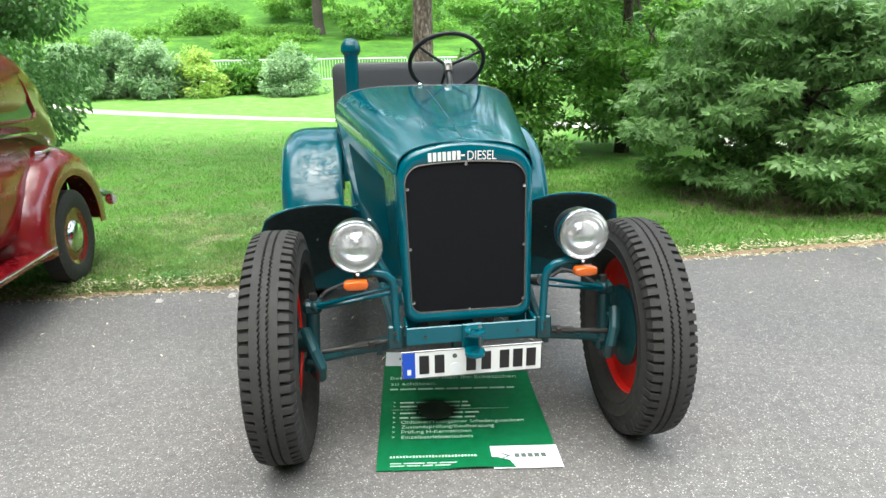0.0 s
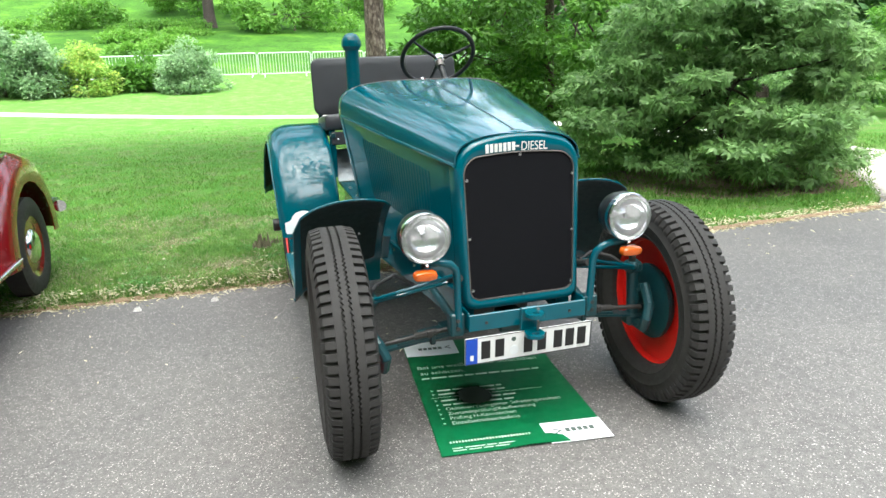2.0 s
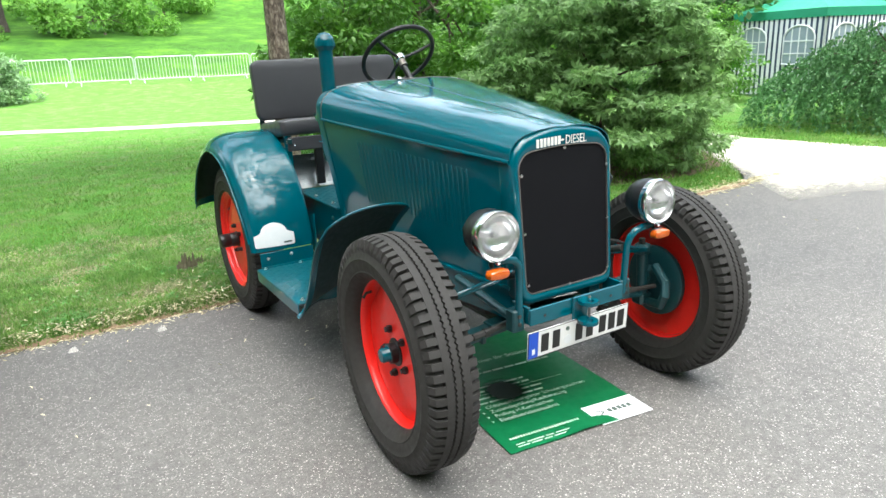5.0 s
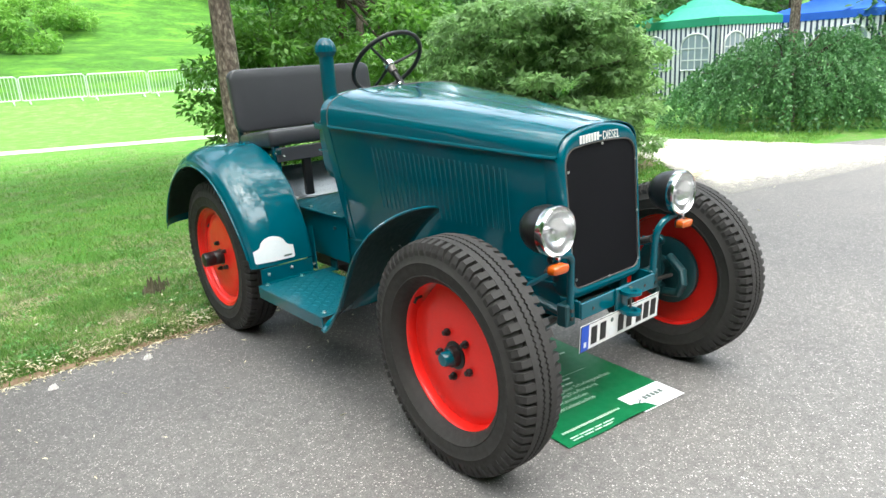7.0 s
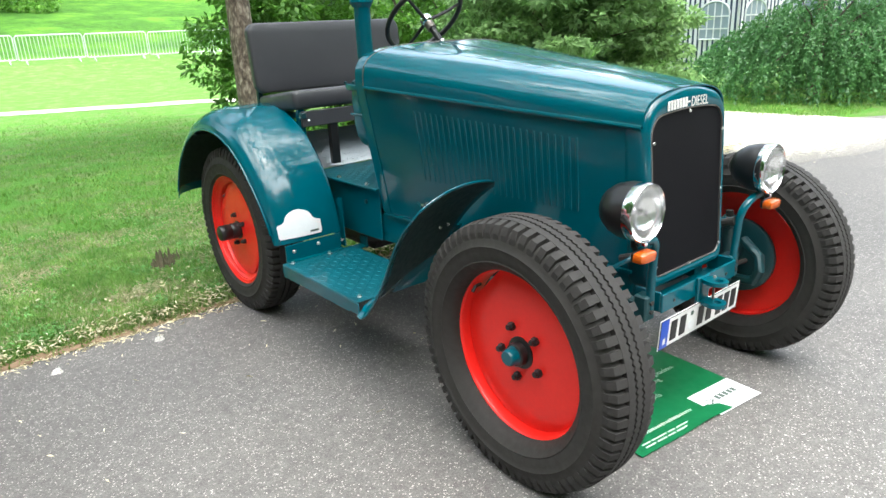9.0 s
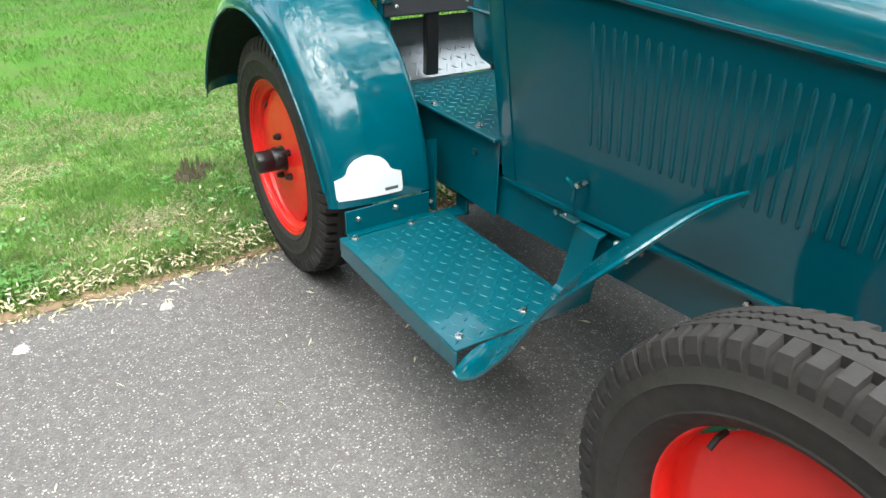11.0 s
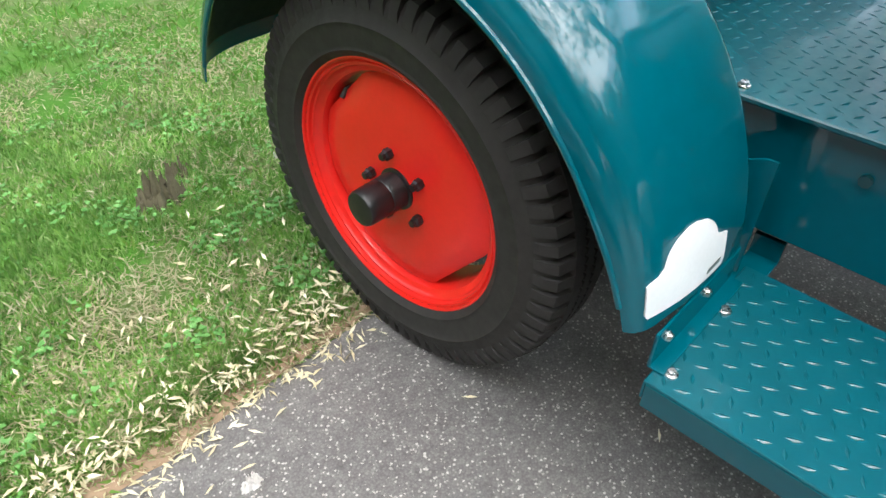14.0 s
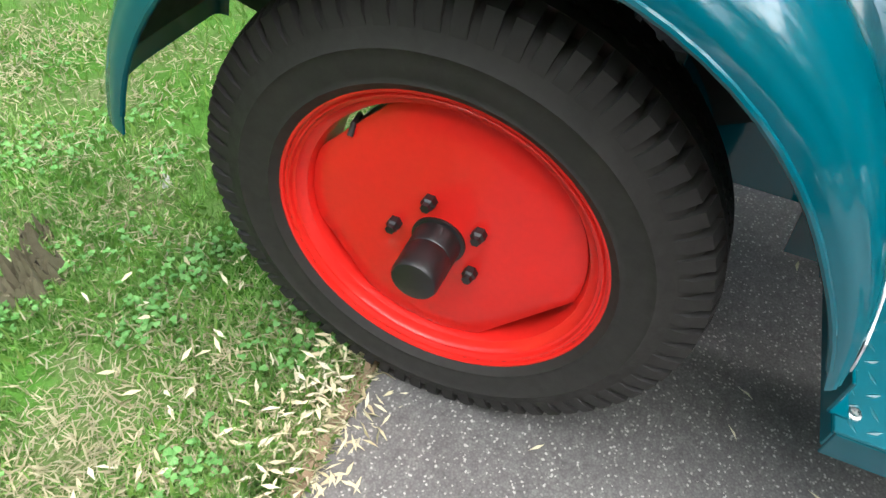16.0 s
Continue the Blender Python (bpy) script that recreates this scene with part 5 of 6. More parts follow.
ps.f += [(n0 + j * (mu + 1) + i, n0 + j * (mu + 1) + i + 1, n0 + (j + 1) * (mu + 1) + i + 1, n0 + (j + 1) * (mu + 1) + i) for j in range(mv) for i in range(mu)]
path_ob = part("path", ps, GRAVEL_SUNLIT, smooth=60)
cover = path_ob.data.attributes.new("cover", "FLOAT", "POINT")
cover.data.foreach_set("value", [1.0] * n0 + [min(1.0, 2.3 * j / mv, 6.5 * i / mu, 5.0 * (1 - i / mu) + 2.4 * j / mv) for j in range(mv + 1) for i in range(mu + 1)])
tagged(path_ob, "pale gravel footpath across the lawn, its mouth painted sunlit", "path", kind="structure")

# ---- banner on the asphalt ----
banner = thing("banner", pose(-0.371, -0.045, 0.001, 0, 1.3, -5.2), "green printed vinyl banner lying on the asphalt", "banner")
W, H = 0.695, 1.040


def lifted(u, v_):
    """The sheet lies in faint waves, and two of its edges curl up."""
    return 0.004 + 0.0015 * math.sin(u * 17 + v_ * 9) + 0.010 * max(0, 1 - v_ / 0.05) * math.exp(-((u - 0.36) / 0.10) ** 2) + 0.006 * max(0, (v_ - 0.975) / 0.08) * (1 - u / W)


grid = []
for i in range(15):
    row = []
    for j in range(13):
        u, v_ = W * j / 12, H * i / 14
        row.append((u, v_, lifted(u, v_)))
    grid.append(row)
part("sheet", Shape().sheet(grid, 0.0015), BANNER_G, banner, smooth=60)
part("white_panel", Shape().box((0.5675, 0.071, 0.0062), (0.262, 0.150, 0.0016), 0.0005), SIGN_WHITE, banner)


def printed(words, u, v_, width, size, mtl=BANNER_T):
    s = text_shape(words, size)
    xs = [p[0] for p in s.v]
    k = width / (max(xs) - min(xs))
    return part("printed_line", s, mtl, banner, at=pose(u, v_, 0.0068) @ Matrix.Diagonal((k, 1, 0.5, 1)), smooth=0)


printed("Bei uns weiß man Ihr Schätzchen", 0.03, 0.735, 0.60, 0.045)
printed("zu schätzen.", 0.035, 0.675, 0.215, 0.045)
printed("Oldtimer/Youngtimer Schadengutachten", 0.086, 0.330, 0.515, 0.034)
printed("Zustandsprüfung/Kaufberatung", 0.088, 0.292, 0.385, 0.034)
printed("Prüfung H-Kennzeichen", 0.088, 0.254, 0.285, 0.034)
printed("Einzelbetriebserlaubnis", 0.088, 0.214, 0.288, 0.034)


def bars(u, v_, width, h, mtl, seed, name="print_bar"):
    """Writing too small or blurred to read: short bars, one for each word."""
    r, x = random.Random(seed), u
    while x < u + width - 0.02:
        w = min(0.03 + 0.05 * r.random(), u + width - x)
        part(name, Shape().box((x + w / 2, v_ + h / 2, 0.0068), (w, h, 0.0008), 0.0001), mtl, banner)
        x += w + 0.010


bars(0.034, 0.629, 0.59, 0.013, BANNER_T, 1)
for k, wd in ((0.501, 0.30), (0.466, 0.33), (0.408, 0.36), (0.370, 0.34)):
    bars(0.082, k + 0.002, wd, 0.011, BANNER_T, int(k * 1000))
r = random.Random(7)
for k in range(27):                                   # a line of unread small letters
    part("print_bar", Shape().box((0.052 + 0.0124 * k, 0.086, 0.0068), (0.0075, 0.010 + 0.006 * r.random(), 0.0008), 0.0001), BANNER_T, banner)
bars(0.050, 0.040, 0.29, 0.006, BANNER_T, 8)
bars(0.050, 0.024, 0.27, 0.006, BANNER_T, 9)
part("rule", Shape().box((0.30, 0.446, 0.0068), (0.51, 0.0022, 0.0008), 0.0002), BANNER_T, banner)
for k in range(8):
    part("bullet", Shape().prism([(0, -0.007), (0.013, 0), (0, 0.007), (0.004, 0)], 0.0008, pose(0.052, (0.501, 0.466, 0.408, 0.370, 0.332, 0.294, 0.256, 0.217)[k] + 0.010, 0.0068, 90)), BANNER_T, banner)
part("white_panel", Shape().sheet([[(u, v_, lifted(u, v_) + 0.002) for u in [0.004 + 0.268 * k / 8 for k in range(9)]] for v_ in [0.884 + 0.154 * k / 8 for k in range(9)]], 0.001), SIGN_WHITE, banner, smooth=60)
part("logo_mark", Shape().prism([(0, -0.02), (-0.034, 0), (0, 0.02), (0, 0.013), (-0.022, 0), (0, -0.013)], 0.0008, pose(0.240, 0.958, 0.0105, 90)), GREY_PRINT, banner)
for k in range(5):
    part("logo_bar", Shape().box((0.184 - 0.0255 * k, 0.956, 0.0105), (0.019, 0.026, 0.0008), 0.0001), GREY_PRINT, banner)
part("logo_mark", Shape().prism([(0, -0.02), (0.034, 0), (0, 0.02), (0, 0.013), (0.022, 0), (0, -0.013)], 0.0008, pose(0.476, 0.076, 0.0074, 90)), GREY_PRINT, banner)
for k in range(5):
    part("logo_bar", Shape().box((0.534 + 0.0255 * k, 0.078, 0.0074), (0.019, 0.026, 0.0008), 0.0001), GREY_PRINT, banner)

# round dark spot on the banner, fading out unevenly to its edge
DARK_SPOT, nt, b = node_mat("blurred_dark_spot")
co = texco(nt)
gr = nt.nodes.new("ShaderNodeTexGradient")
gr.gradient_type = "SPHERICAL"
nt.links.new(co, gr.inputs["Vector"])
mul = nt.nodes.new("ShaderNodeMath")
mul.operation = "MULTIPLY_ADD"
nt.links.new(tex_noise(nt, co, 5, 4), mul.inputs[0])
mul.inputs[1].default_value = 0.35
nt.links.new(gr.outputs["Fac"], mul.inputs[2])
b.inputs["Base Color"].default_value, b.inputs["Roughness"].default_value = (0.008, 0.012, 0.008, 1), 0.35
nt.links.new(ramp(nt, mul.outputs[0], [(0.16, (0, 0, 0)), (0.62, (0.93, 0.93, 0.93))]), b.inputs["Alpha"])
spot = part("dark_spot", Shape().loft([[(r * math.cos(2 * math.pi * k / 32), r * math.sin(2 * math.pi * k / 32), 0) for k in range(32)] for r in (0.02, 0.5, 1.0)], True, (True, False)), DARK_SPOT, banner, "blurred dark round spot", at=pose(0.236, 0.435, 0.0085) @ Matrix.Diagonal((0.115, 0.125, 1, 1)), smooth=0)

# ---- leaves and plants ----
def leaf_mesh(name, P, D, S, length, width, material, lobes=1, seed=1):
    """One mesh of many small leaves: P base points, D directions, S side vectors (n x 3)."""
    r = np.random.RandomState(seed)
    n = len(P)
    D = D / np.linalg.norm(D, axis=1, keepdims=True)
    S = S - (S * D).sum(1, keepdims=True) * D
    S = S / (np.linalg.norm(S, axis=1, keepdims=True) + 1e-9)
    N = np.cross(D, S)
    L = length * (0.65 + 0.7 * r.rand(n, 1))
    W = width * (0.65 + 0.7 * r.rand(n, 1))
    quads = []
    for k in range(lobes):
        a = (k - (lobes - 1) / 2) * 0.85
        d = D * math.cos(a) + S * math.sin(a)
        s = S * math.cos(a) - D * math.sin(a)
        l = L * (1.0 if abs(a) < 0.1 else 0.78)
        quads.append(np.stack([P, P + d * l * 0.45 + s * W + N * W * 0.25, P + d * l - N * L * 0.12, P + d * l * 0.45 - s * W + N * W * 0.25], 1))
    V = np.concatenate(quads, 1) if lobes == 1 else np.stack(quads, 1).reshape(n, -1, 3)
    V = V.reshape(-1, 3)
    q = len(V) // 4
    me = bpy.data.meshes.new(name)
    me.vertices.add(len(V))
    me.vertices.foreach_set("co", V.astype(np.float32).ravel())
    me.loops.add(q * 4)
    me.loops.foreach_set("vertex_index", np.arange(q * 4, dtype=np.int32))
    me.polygons.add(q)
    me.polygons.foreach_set("loop_start", np.arange(0, q * 4, 4, dtype=np.int32))
    me.update(calc_edges=True)
    me.materials.append(material)
    return me


def crown_points(r, clumps, n):
    """Random points in flattened clumps (x, y, z, rx, rz), thicker towards their skins."""
    c = clumps[r.randint(0, len(clumps), n)]
    v = r.randn(n, 3)
    v /= np.linalg.norm(v, axis=1, keepdims=True)
    rad = (0.45 + 0.6 * r.rand(n, 1) ** 0.6)
    off = v * rad * np.stack([c[:, 3], c[:, 3], c[:, 4]], 1)
    return c[:, :3] + off, v


def limb(s, p, q, r0, r1, seed, k=6, wob=0.08):
    g = random.Random(seed)
    p, q = Vector(p), Vector(q)
    L = (q - p).length
    s.tube([p.lerp(q, i / k) + (Vector((g.uniform(-1, 1), g.uniform(-1, 1), g.uniform(-0.4, 0.4))) * wob * L * (0.0 if i in (0, k) else 0.5)) for i in range(k + 1)], r0, 9, r1)
    return q


def tree(name, base, h, r0, crown, nleaf, lsize, material, label, category, seed=1, bark=BARK, lobes=1, leanto=(0, 0), kind="", trunk_top=0.6, droop=0.3, group="", slim=0.24):
    """Tapered trunk with limbs to each clump of the crown, and a crown of many leaves."""
    r = np.random.RandomState(seed)
    z0 = float(ground_z(base[0], base[1])) - 0.03
    t = thing(name, pose(base[0], base[1], z0), label, category, group, kind)
    s = Shape()
    top = Vector((leanto[0], leanto[1], h * trunk_top))
    pts = [Vector((0, 0, 0)), Vector((leanto[0] * 0.1, leanto[1] * 0.1, h * trunk_top * 0.12)), Vector((leanto[0] * 0.55, leanto[1] * 0.5, h * trunk_top * 0.55)), top]
    s.tube([pts[0], pts[1]], r0 * 1.35, 14, r0)
    s.tube(pts[1:], r0, 14, r0 * 0.62)
    cl = np.array(crown, float)
    for i, c in enumerate(cl[:: max(1, len(cl) // 14)]):
        f = r.uniform(0.55, 1.0)
        a = pts[2].lerp(top, f) if f > 0.55 else pts[2]
        limb(s, a, (c[0], c[1], c[2]), r0 * 0.34, r0 * 0.07, seed * 50 + i)
    part("trunk", s, bark, t, smooth=60)
    P, v = crown_points(r, cl, nleaf)
    D = v * np.array([1, 1, 0.4]) + r.randn(nleaf, 3) * 0.45 - np.array([0, 0, droop])
    part_ob = new("crown", leaf_mesh("crown", P, D, r.randn(nleaf, 3) * np.array([1, 1, 0.35]), lsize, lsize * slim, material, lobes, seed))
    part_ob.parent = t
    return t


def dome(seed, n, rx, ry, z0, z1, cr, flat, hollow=0.35):
    """Clumps spread through a dome."""
    r = np.random.RandomState(seed)
    out = []
    while len(out) < n:
        x, y, z = r.uniform(-1, 1), r.uniform(-1, 1), r.uniform(0, 1)
        d = x * x + y * y + z * z * 0.9
        if hollow < d < 1.0:
            out.append((x * rx, y * ry, z0 + (z1 - z0) * z, cr * r.uniform(0.7, 1.3), cr * flat * r.uniform(0.7, 1.3)))
    return out


# shade tree close behind the tractor; its crown spreads over the road
shade = []
r = np.random.RandomState(11)
# unseen crown: wider on the left, thin in front, to shape the paint's reflections
while len(shade) < 150:
    x, y, z = r.uniform(-1, 1), r.uniform(-1, 1), r.uniform(-1, 1)
    if 0.3 < x * x + y * y + z * z < 1:
        if y > -0.2:
            shade.append((x * (10.0 if x < 0 else 5.0), y * 5.8 - 3.6, 6.4 + z * 2.7, r.uniform(0.7, 1.15), r.uniform(0.16, 0.34)))
        elif r.uniform() < 0.2:
            shade.append((x * (10.0 if x < 0 else 5.0), y * 6.6 - 3.6, 6.6 + z * 2.4, r.uniform(0.50, 0.95), r.uniform(0.06, 0.14)))
# extra clumps added out of view behind, to darken the bonnet's reflection
shade += [(r.uniform(-5.0, 2.2), r.uniform(3.2, 6.4), r.uniform(3.4, 6.6), r.uniform(0.7, 1.1), r.uniform(0.2, 0.4)) for _ in range(76)]
tree("shade_tree", (0.32, 4.25), 7.5, 0.105, shade, 22500, 0.195, LEAF_TREE, "grey-brown barked shade tree standing in the lawn", "tree", 3, BARK, leanto=(0.05, 0.15), trunk_top=0.62)

# unseen trees, added across the road for the paint to mirror
for i, (x, y) in enumerate([(-9.5, -9.0), (-2.0, -11.5), (5.5, -10.0), (12.0, -9.0)]):
    tree("reflection_tree", (x, y), 8.5, 0.13, dome(24 + i, 44, 4.2, 2.6, 2.6, 8.5, 0.85, 0.22, 0.15), 4200, 0.26, LEAF_TREE, "unseen tree added across the park road for reflections", "tree", 41 + i, BARK, trunk_top=0.6, group="trees across the road")

# layered maple shrub at the corner of the lawn
pads = []
r = np.random.RandomState(21)
for i in range(190):
    a, q = r.uniform(0, 2 * math.pi), math.sqrt(r.uniform(0.10, 1))
    hgt = r.uniform(0, 1) ** 0.85
    spread = (0.62 + 0.38 * math.sin(min(1, hgt * 0.95 + 0.22) * math.pi)) * q
    reach = 1.12 if math.cos(a) > 0.3 and 0.35 < hgt < 0.75 else 1.0
    px, py = 1.92 * reach * spread * math.cos(a), 1.62 * spread * math.sin(a)
    over_ = max(0.0, 0.8 * px - 0.6 * py - (1.0 + 1.0 * max(0.0, hgt - 0.35)))      # the low branches stay back from the path
    pads.append((px - 0.8 * over_, py + 0.6 * over_, 0.16 + 1.95 * hgt, r.uniform(0.22, 0.46), r.uniform(0.06, 0.13)))
tree("maple_shrub", (4.55, 4.55), 2.1, 0.05, pads, 25000, 0.098, LEAF_MAPLE, "broad layered dark green maple shrub on the lawn", "shrub", 7, BARK_D, lobes=3, trunk_top=0.55, droop=0.6, slim=0.17)

# bare soil under the shrub, the shrub's shade put into its dark brown
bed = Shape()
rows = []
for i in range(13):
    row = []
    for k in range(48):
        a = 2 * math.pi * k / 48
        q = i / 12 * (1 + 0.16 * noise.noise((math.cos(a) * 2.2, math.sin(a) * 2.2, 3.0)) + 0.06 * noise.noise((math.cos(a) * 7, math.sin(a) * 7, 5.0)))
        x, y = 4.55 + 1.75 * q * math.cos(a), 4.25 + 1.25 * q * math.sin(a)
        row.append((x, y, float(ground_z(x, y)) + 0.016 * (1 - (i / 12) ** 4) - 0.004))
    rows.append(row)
tagged(part("soil_bed", bed.loft(rows, True), MULCH_SHADED, smooth=60), "bare brown soil with dry leaves and painted shade under the shrub", "soil", kind="structure")

# slim tree behind the shrub
far = [(x - 0.2, y, z, a * 0.8, b_ * 0.7) for x, y, z, a, b_ in dome(31, 48, 2.0, 2.0, 1.0, 3.8, 0.5, 0.45, 0.35)]
tree("park_tree", (4.0, 8.2), 4.2, 0.10, far, 15000, 0.11, LEAF_PARK, "slim brown-stemmed tree with low dark foliage", "tree", 9, BARK_D, trunk_top=0.75, droop=0.4)

for i, (x, y, w, h, n) in enumerate([(2.55, 7.9, 1.3, 3.0, 11000), (4.6, 8.6, 1.3, 2.0, 7000), (12.2, 8.8, 1.3, 2.2, 6000)]):
    tree("understory_shrub", (x, y), h, 0.03, dome(35 + i, 44, w, w * 0.8, 0.25, h, 0.34, 0.5, 0.2), n, 0.10, LEAF_PARK, "leafy green shrub round the tree's foot", "shrub", 37 + i, BARK_D, trunk_top=0.5, droop=0.4)

# weeping shrubs beyond the road: leaves strung on hanging shoots
def weeping(base, rx, ry, h, shoots, leafl, label, seed):
    r = np.random.RandomState(seed)
    z0 = float(ground_z(base[0], base[1])) - 0.03
    t = thing("weeping_shrub", pose(base[0], base[1], z0), label, "shrub")
    s = Shape()
    s.tube([(0, 0, 0), (0.05, 0.02, h * 0.4), (0.0, 0.08, h * 0.8)], 0.06, 10, 0.03)
    P, D = [], []
    for i in range(shoots):
        a, q = r.uniform(0, 2 * math.pi), r.uniform(0.1, 1) ** 0.6
        bulge = 0.86 + 0.22 * math.sin(3 * a + seed) * q
        top = np.array([rx * bulge * q * math.cos(a), ry * bulge * q * math.sin(a), h * (1 - 0.55 * q * q) * r.uniform(0.68, 1.10)])
        out = np.array([math.cos(a), math.sin(a), 0]) * r.uniform(0.10, 0.6)
        n = int(r.uniform(34, 64))
        u = np.linspace(0, 1, n)[:, None]
        fall = min(top[2] - 0.08, r.uniform(0.45, 1.0))
        pts = top + out * (1 - (1 - u) ** 2) + np.array([0, 0, -1.0]) * fall * u ** 1.6 + r.randn(n, 3) * 0.016
        P.append(pts)
        side_ = r.randn(n, 3) * 0.7
        D.append(np.array([0, 0, -0.9]) + out * 1.2 + side_)
        if i % 12 == 0:
            limb(s, (0.0, 0.05, h * 0.6), tuple(top), 0.018, 0.006, seed * 40 + i, 5)
    part("trunk", s, BARK_D, t, smooth=60)
    P, D = np.concatenate(P), np.concatenate(D)
    o = new("crown", leaf_mesh("crown", P, D, r.randn(len(P), 3), leafl, leafl * 0.27, LEAF_WEEP, 1, seed))
    o.parent = t
    return t


weeping((10.35, 3.75), 1.95, 1.75, 1.60, 760, 0.064, "weeping green shrub with hanging shoots", 13)
weeping((12.85, 3.50), 1.55, 1.25, 1.62, 560, 0.066, "broad weeping green shrub with hanging shoots", 14)

# feathery tree behind the red car
wl = dome(51, 70, 1.8, 1.7, 0.5, 4.6, 0.42, 0.9, 0.2)
tree("feathery_tree", (-6.35, 9.3), 4.6, 0.09, wl, 30000, 0.10, LEAF_WILLOW, "feathery grey-green tree with drooping leaves", "tree", 15, BARK_D, droop=1.0)

# rounded shrubs along the barrier
def shrub(base, rx, ry, h, n, ls, m, label, seed):
    return tree("garden_shrub", base, h, 0.05, dome(seed, 40, rx, ry, 0.12, h, 0.38, 0.75, 0.4), n, ls, m, label, "shrub", seed, BARK_D, trunk_top=0.4, droop=0.2, group="shrubs along the barrier")


shrub((-11.5, 27.6), 1.7, 1.5, 2.2, 8000, 0.17, LEAF_BUSH, "rounded grey-green rhododendron shrub", 61)
shrub((-9.5, 27.9), 1.7, 1.5, 2.55, 9000, 0.17, LEAF_BUSH, "tall rounded grey-green rhododendron shrub", 62)
shrub((-8.0, 27.7), 1.1, 1.2, 2.1, 6000, 0.17, LEAF_BUSH, "rounded grey-green rhododendron shrub", 66)
shrub((-6.55, 27.6), 1.0, 1.0, 1.85, 5500, 0.15, LEAF_YEL, "yellow-green leaved garden shrub", 63)
shrub((-4.7, 28.4), 1.0, 0.8, 1.45, 5000, 0.20, LEAF_PARK, "bright green tall-leaved garden plant", 64)
shrub((-2.75, 27.3), 1.2, 1.1, 1.85, 7000, 0.16, LEAF_BUSH, "grey-green garden shrub before the barrier", 65)

# trees and thickets on the slope and behind the tents
r = np.random.RandomState(71)
tree("hill_tree", (-2.35, 54.5), 14, 0.42, dome(72, 90, 11, 9, 7.5, 14, 1.7, 0.6), 12000, 0.62, LEAF_WOOD, "tall park tree on the slope", "tree", 73, BARK_D)
slope = [(-3.5, 66, 3.0, 5.0), (3.6, 50, 2.8, 4.4), (-22, 40, 4.0, 4.0), (10, 64, 3, 4.5), (-12, 60, 2.0, 3.5)]
slope += [(r.uniform(-20, -3), r.uniform(35, 58), r.uniform(0.3, 0.75), r.uniform(1.0, 2.4)) for _ in range(14)]
for i, (x, y, h, w) in enumerate(slope):
    tree("slope_thicket", (x, y), h, 0.08, dome(80 + i, 34, w, w * 0.7, min(0.2, h * 0.3), h, 0.8 if h > 1 else 0.4, 0.7, 0.3), 4500 if h > 1 else 1800, 0.34 if h > 1 else 0.24, LEAF_HILL, "bright green thicket on the grassy slope", "shrub", 90 + i, BARK_D, trunk_top=0.4, group="thickets on the slope")
# the last five are made taller to darken the bonnet's reflection
for i, (x, y, h, w) in enumerate([(10.5, 17.5, 7, 3.6), (14, 14.5, 7, 3.6), (17.5, 12.0, 7, 3.8), (20, 8.0, 7, 3.6), (22, 4.0, 7, 3.8), (24, -0.5, 7, 4.0), (13.5, 22, 14, 4.8), (20, 18, 15, 5), (26, 11, 15, 5.2), (29, 3, 15, 5.2), (17, 26, 15, 5.2)]):
    tree("woodland_tree", (x, y), h, 0.16, dome(110 + i, 46, w, w, 0.7, h, 0.85, 0.7, 0.25), 7500, 0.30, LEAF_WOOD, "leafy green woodland tree behind the lawn", "tree", 130 + i, BARK_D, group="trees behind the lawn")
# ring of trees added all round to cut side light and mirrored sky
for i, (x, y) in enumerate([(-45, 95), (-30, 100), (-15, 98), (0, 104), (14, 98), (28, 92), (40, 82), (50, 70), (56, 52), (58, 34), (-58, 80), (-52, 50), (-40, 34), (-24, 17), (-21, 8), (-20, -1), (-20, -10), (-14, -19), (-5, -21), (4, -21), (13, -20), (22, -17), (32, -11)]):
    h = 26 if y > 15 else 18
    tree("surround_tree", (x, y), h, 0.5, dome(150 + i, 56, 8, 7, 2, h, 2.6, 0.8, 0.15), 5500, 1.05, LEAF_WOOD, "large leafy tree added round the park to dim side light", "tree", 170 + i, BARK_D, group="trees at the edge of the park")
tree("slim_tree", (11.1, 4.13), 6.5, 0.105, dome(191, 40, 2.6, 2.6, 3.6, 7, 0.8, 0.7), 6000, 0.18, LEAF_TREE, "slim brown tree standing behind the shrubs", "tree", 192, BARK)

# ---- crowd barriers ----
def barrier(m):
    t = thing("crowd_barrier", m, "galvanised steel crowd barrier with close bars", "barrier", "row of crowd barriers")
    fr = Shape().tube([(-1.2, 0, 0.18), (-1.2, 0, 1.02), (-1.13, 0, 1.09), (1.13, 0, 1.09), (1.2, 0, 1.02), (1.2, 0, 0.18), (1.13, 0, 0.16), (-1.13, 0, 0.16)], 0.024, 8, closed=True)
    part("barrier_frame", fr, FENCE_M, t)
    b0 = None
    for k in range(17):
        at = pose(-1.07 + 2.14 * k / 16, 0, 0.16)
        if b0 is None:
            b0 = part("bar", Shape().rod((0, 0, 0), (0, 0, 0.93), 0.011, 6), FENCE_M, t, at=at)
        else:
            again(b0, at)
    for x in (-0.95, 0.95):
        part("barrier_foot", Shape().tube([(x, -0.32, 0.0), (x, -0.05, 0.16), (x, 0.05, 0.16), (x, 0.32, 0.0)], 0.02, 8), FENCE_M, t)
    return t


b0 = None
for k in range(11):
    x = -8.5 + 2.46 * k
    y = 31.0 - 0.10 * max(0, x)
    at = pose(x, y, float(ground_z(x, y)), 0, 0, -5)
    if b0 is None:
        b0 = barrier(at)
    else:
        copy_thing(b0, at)


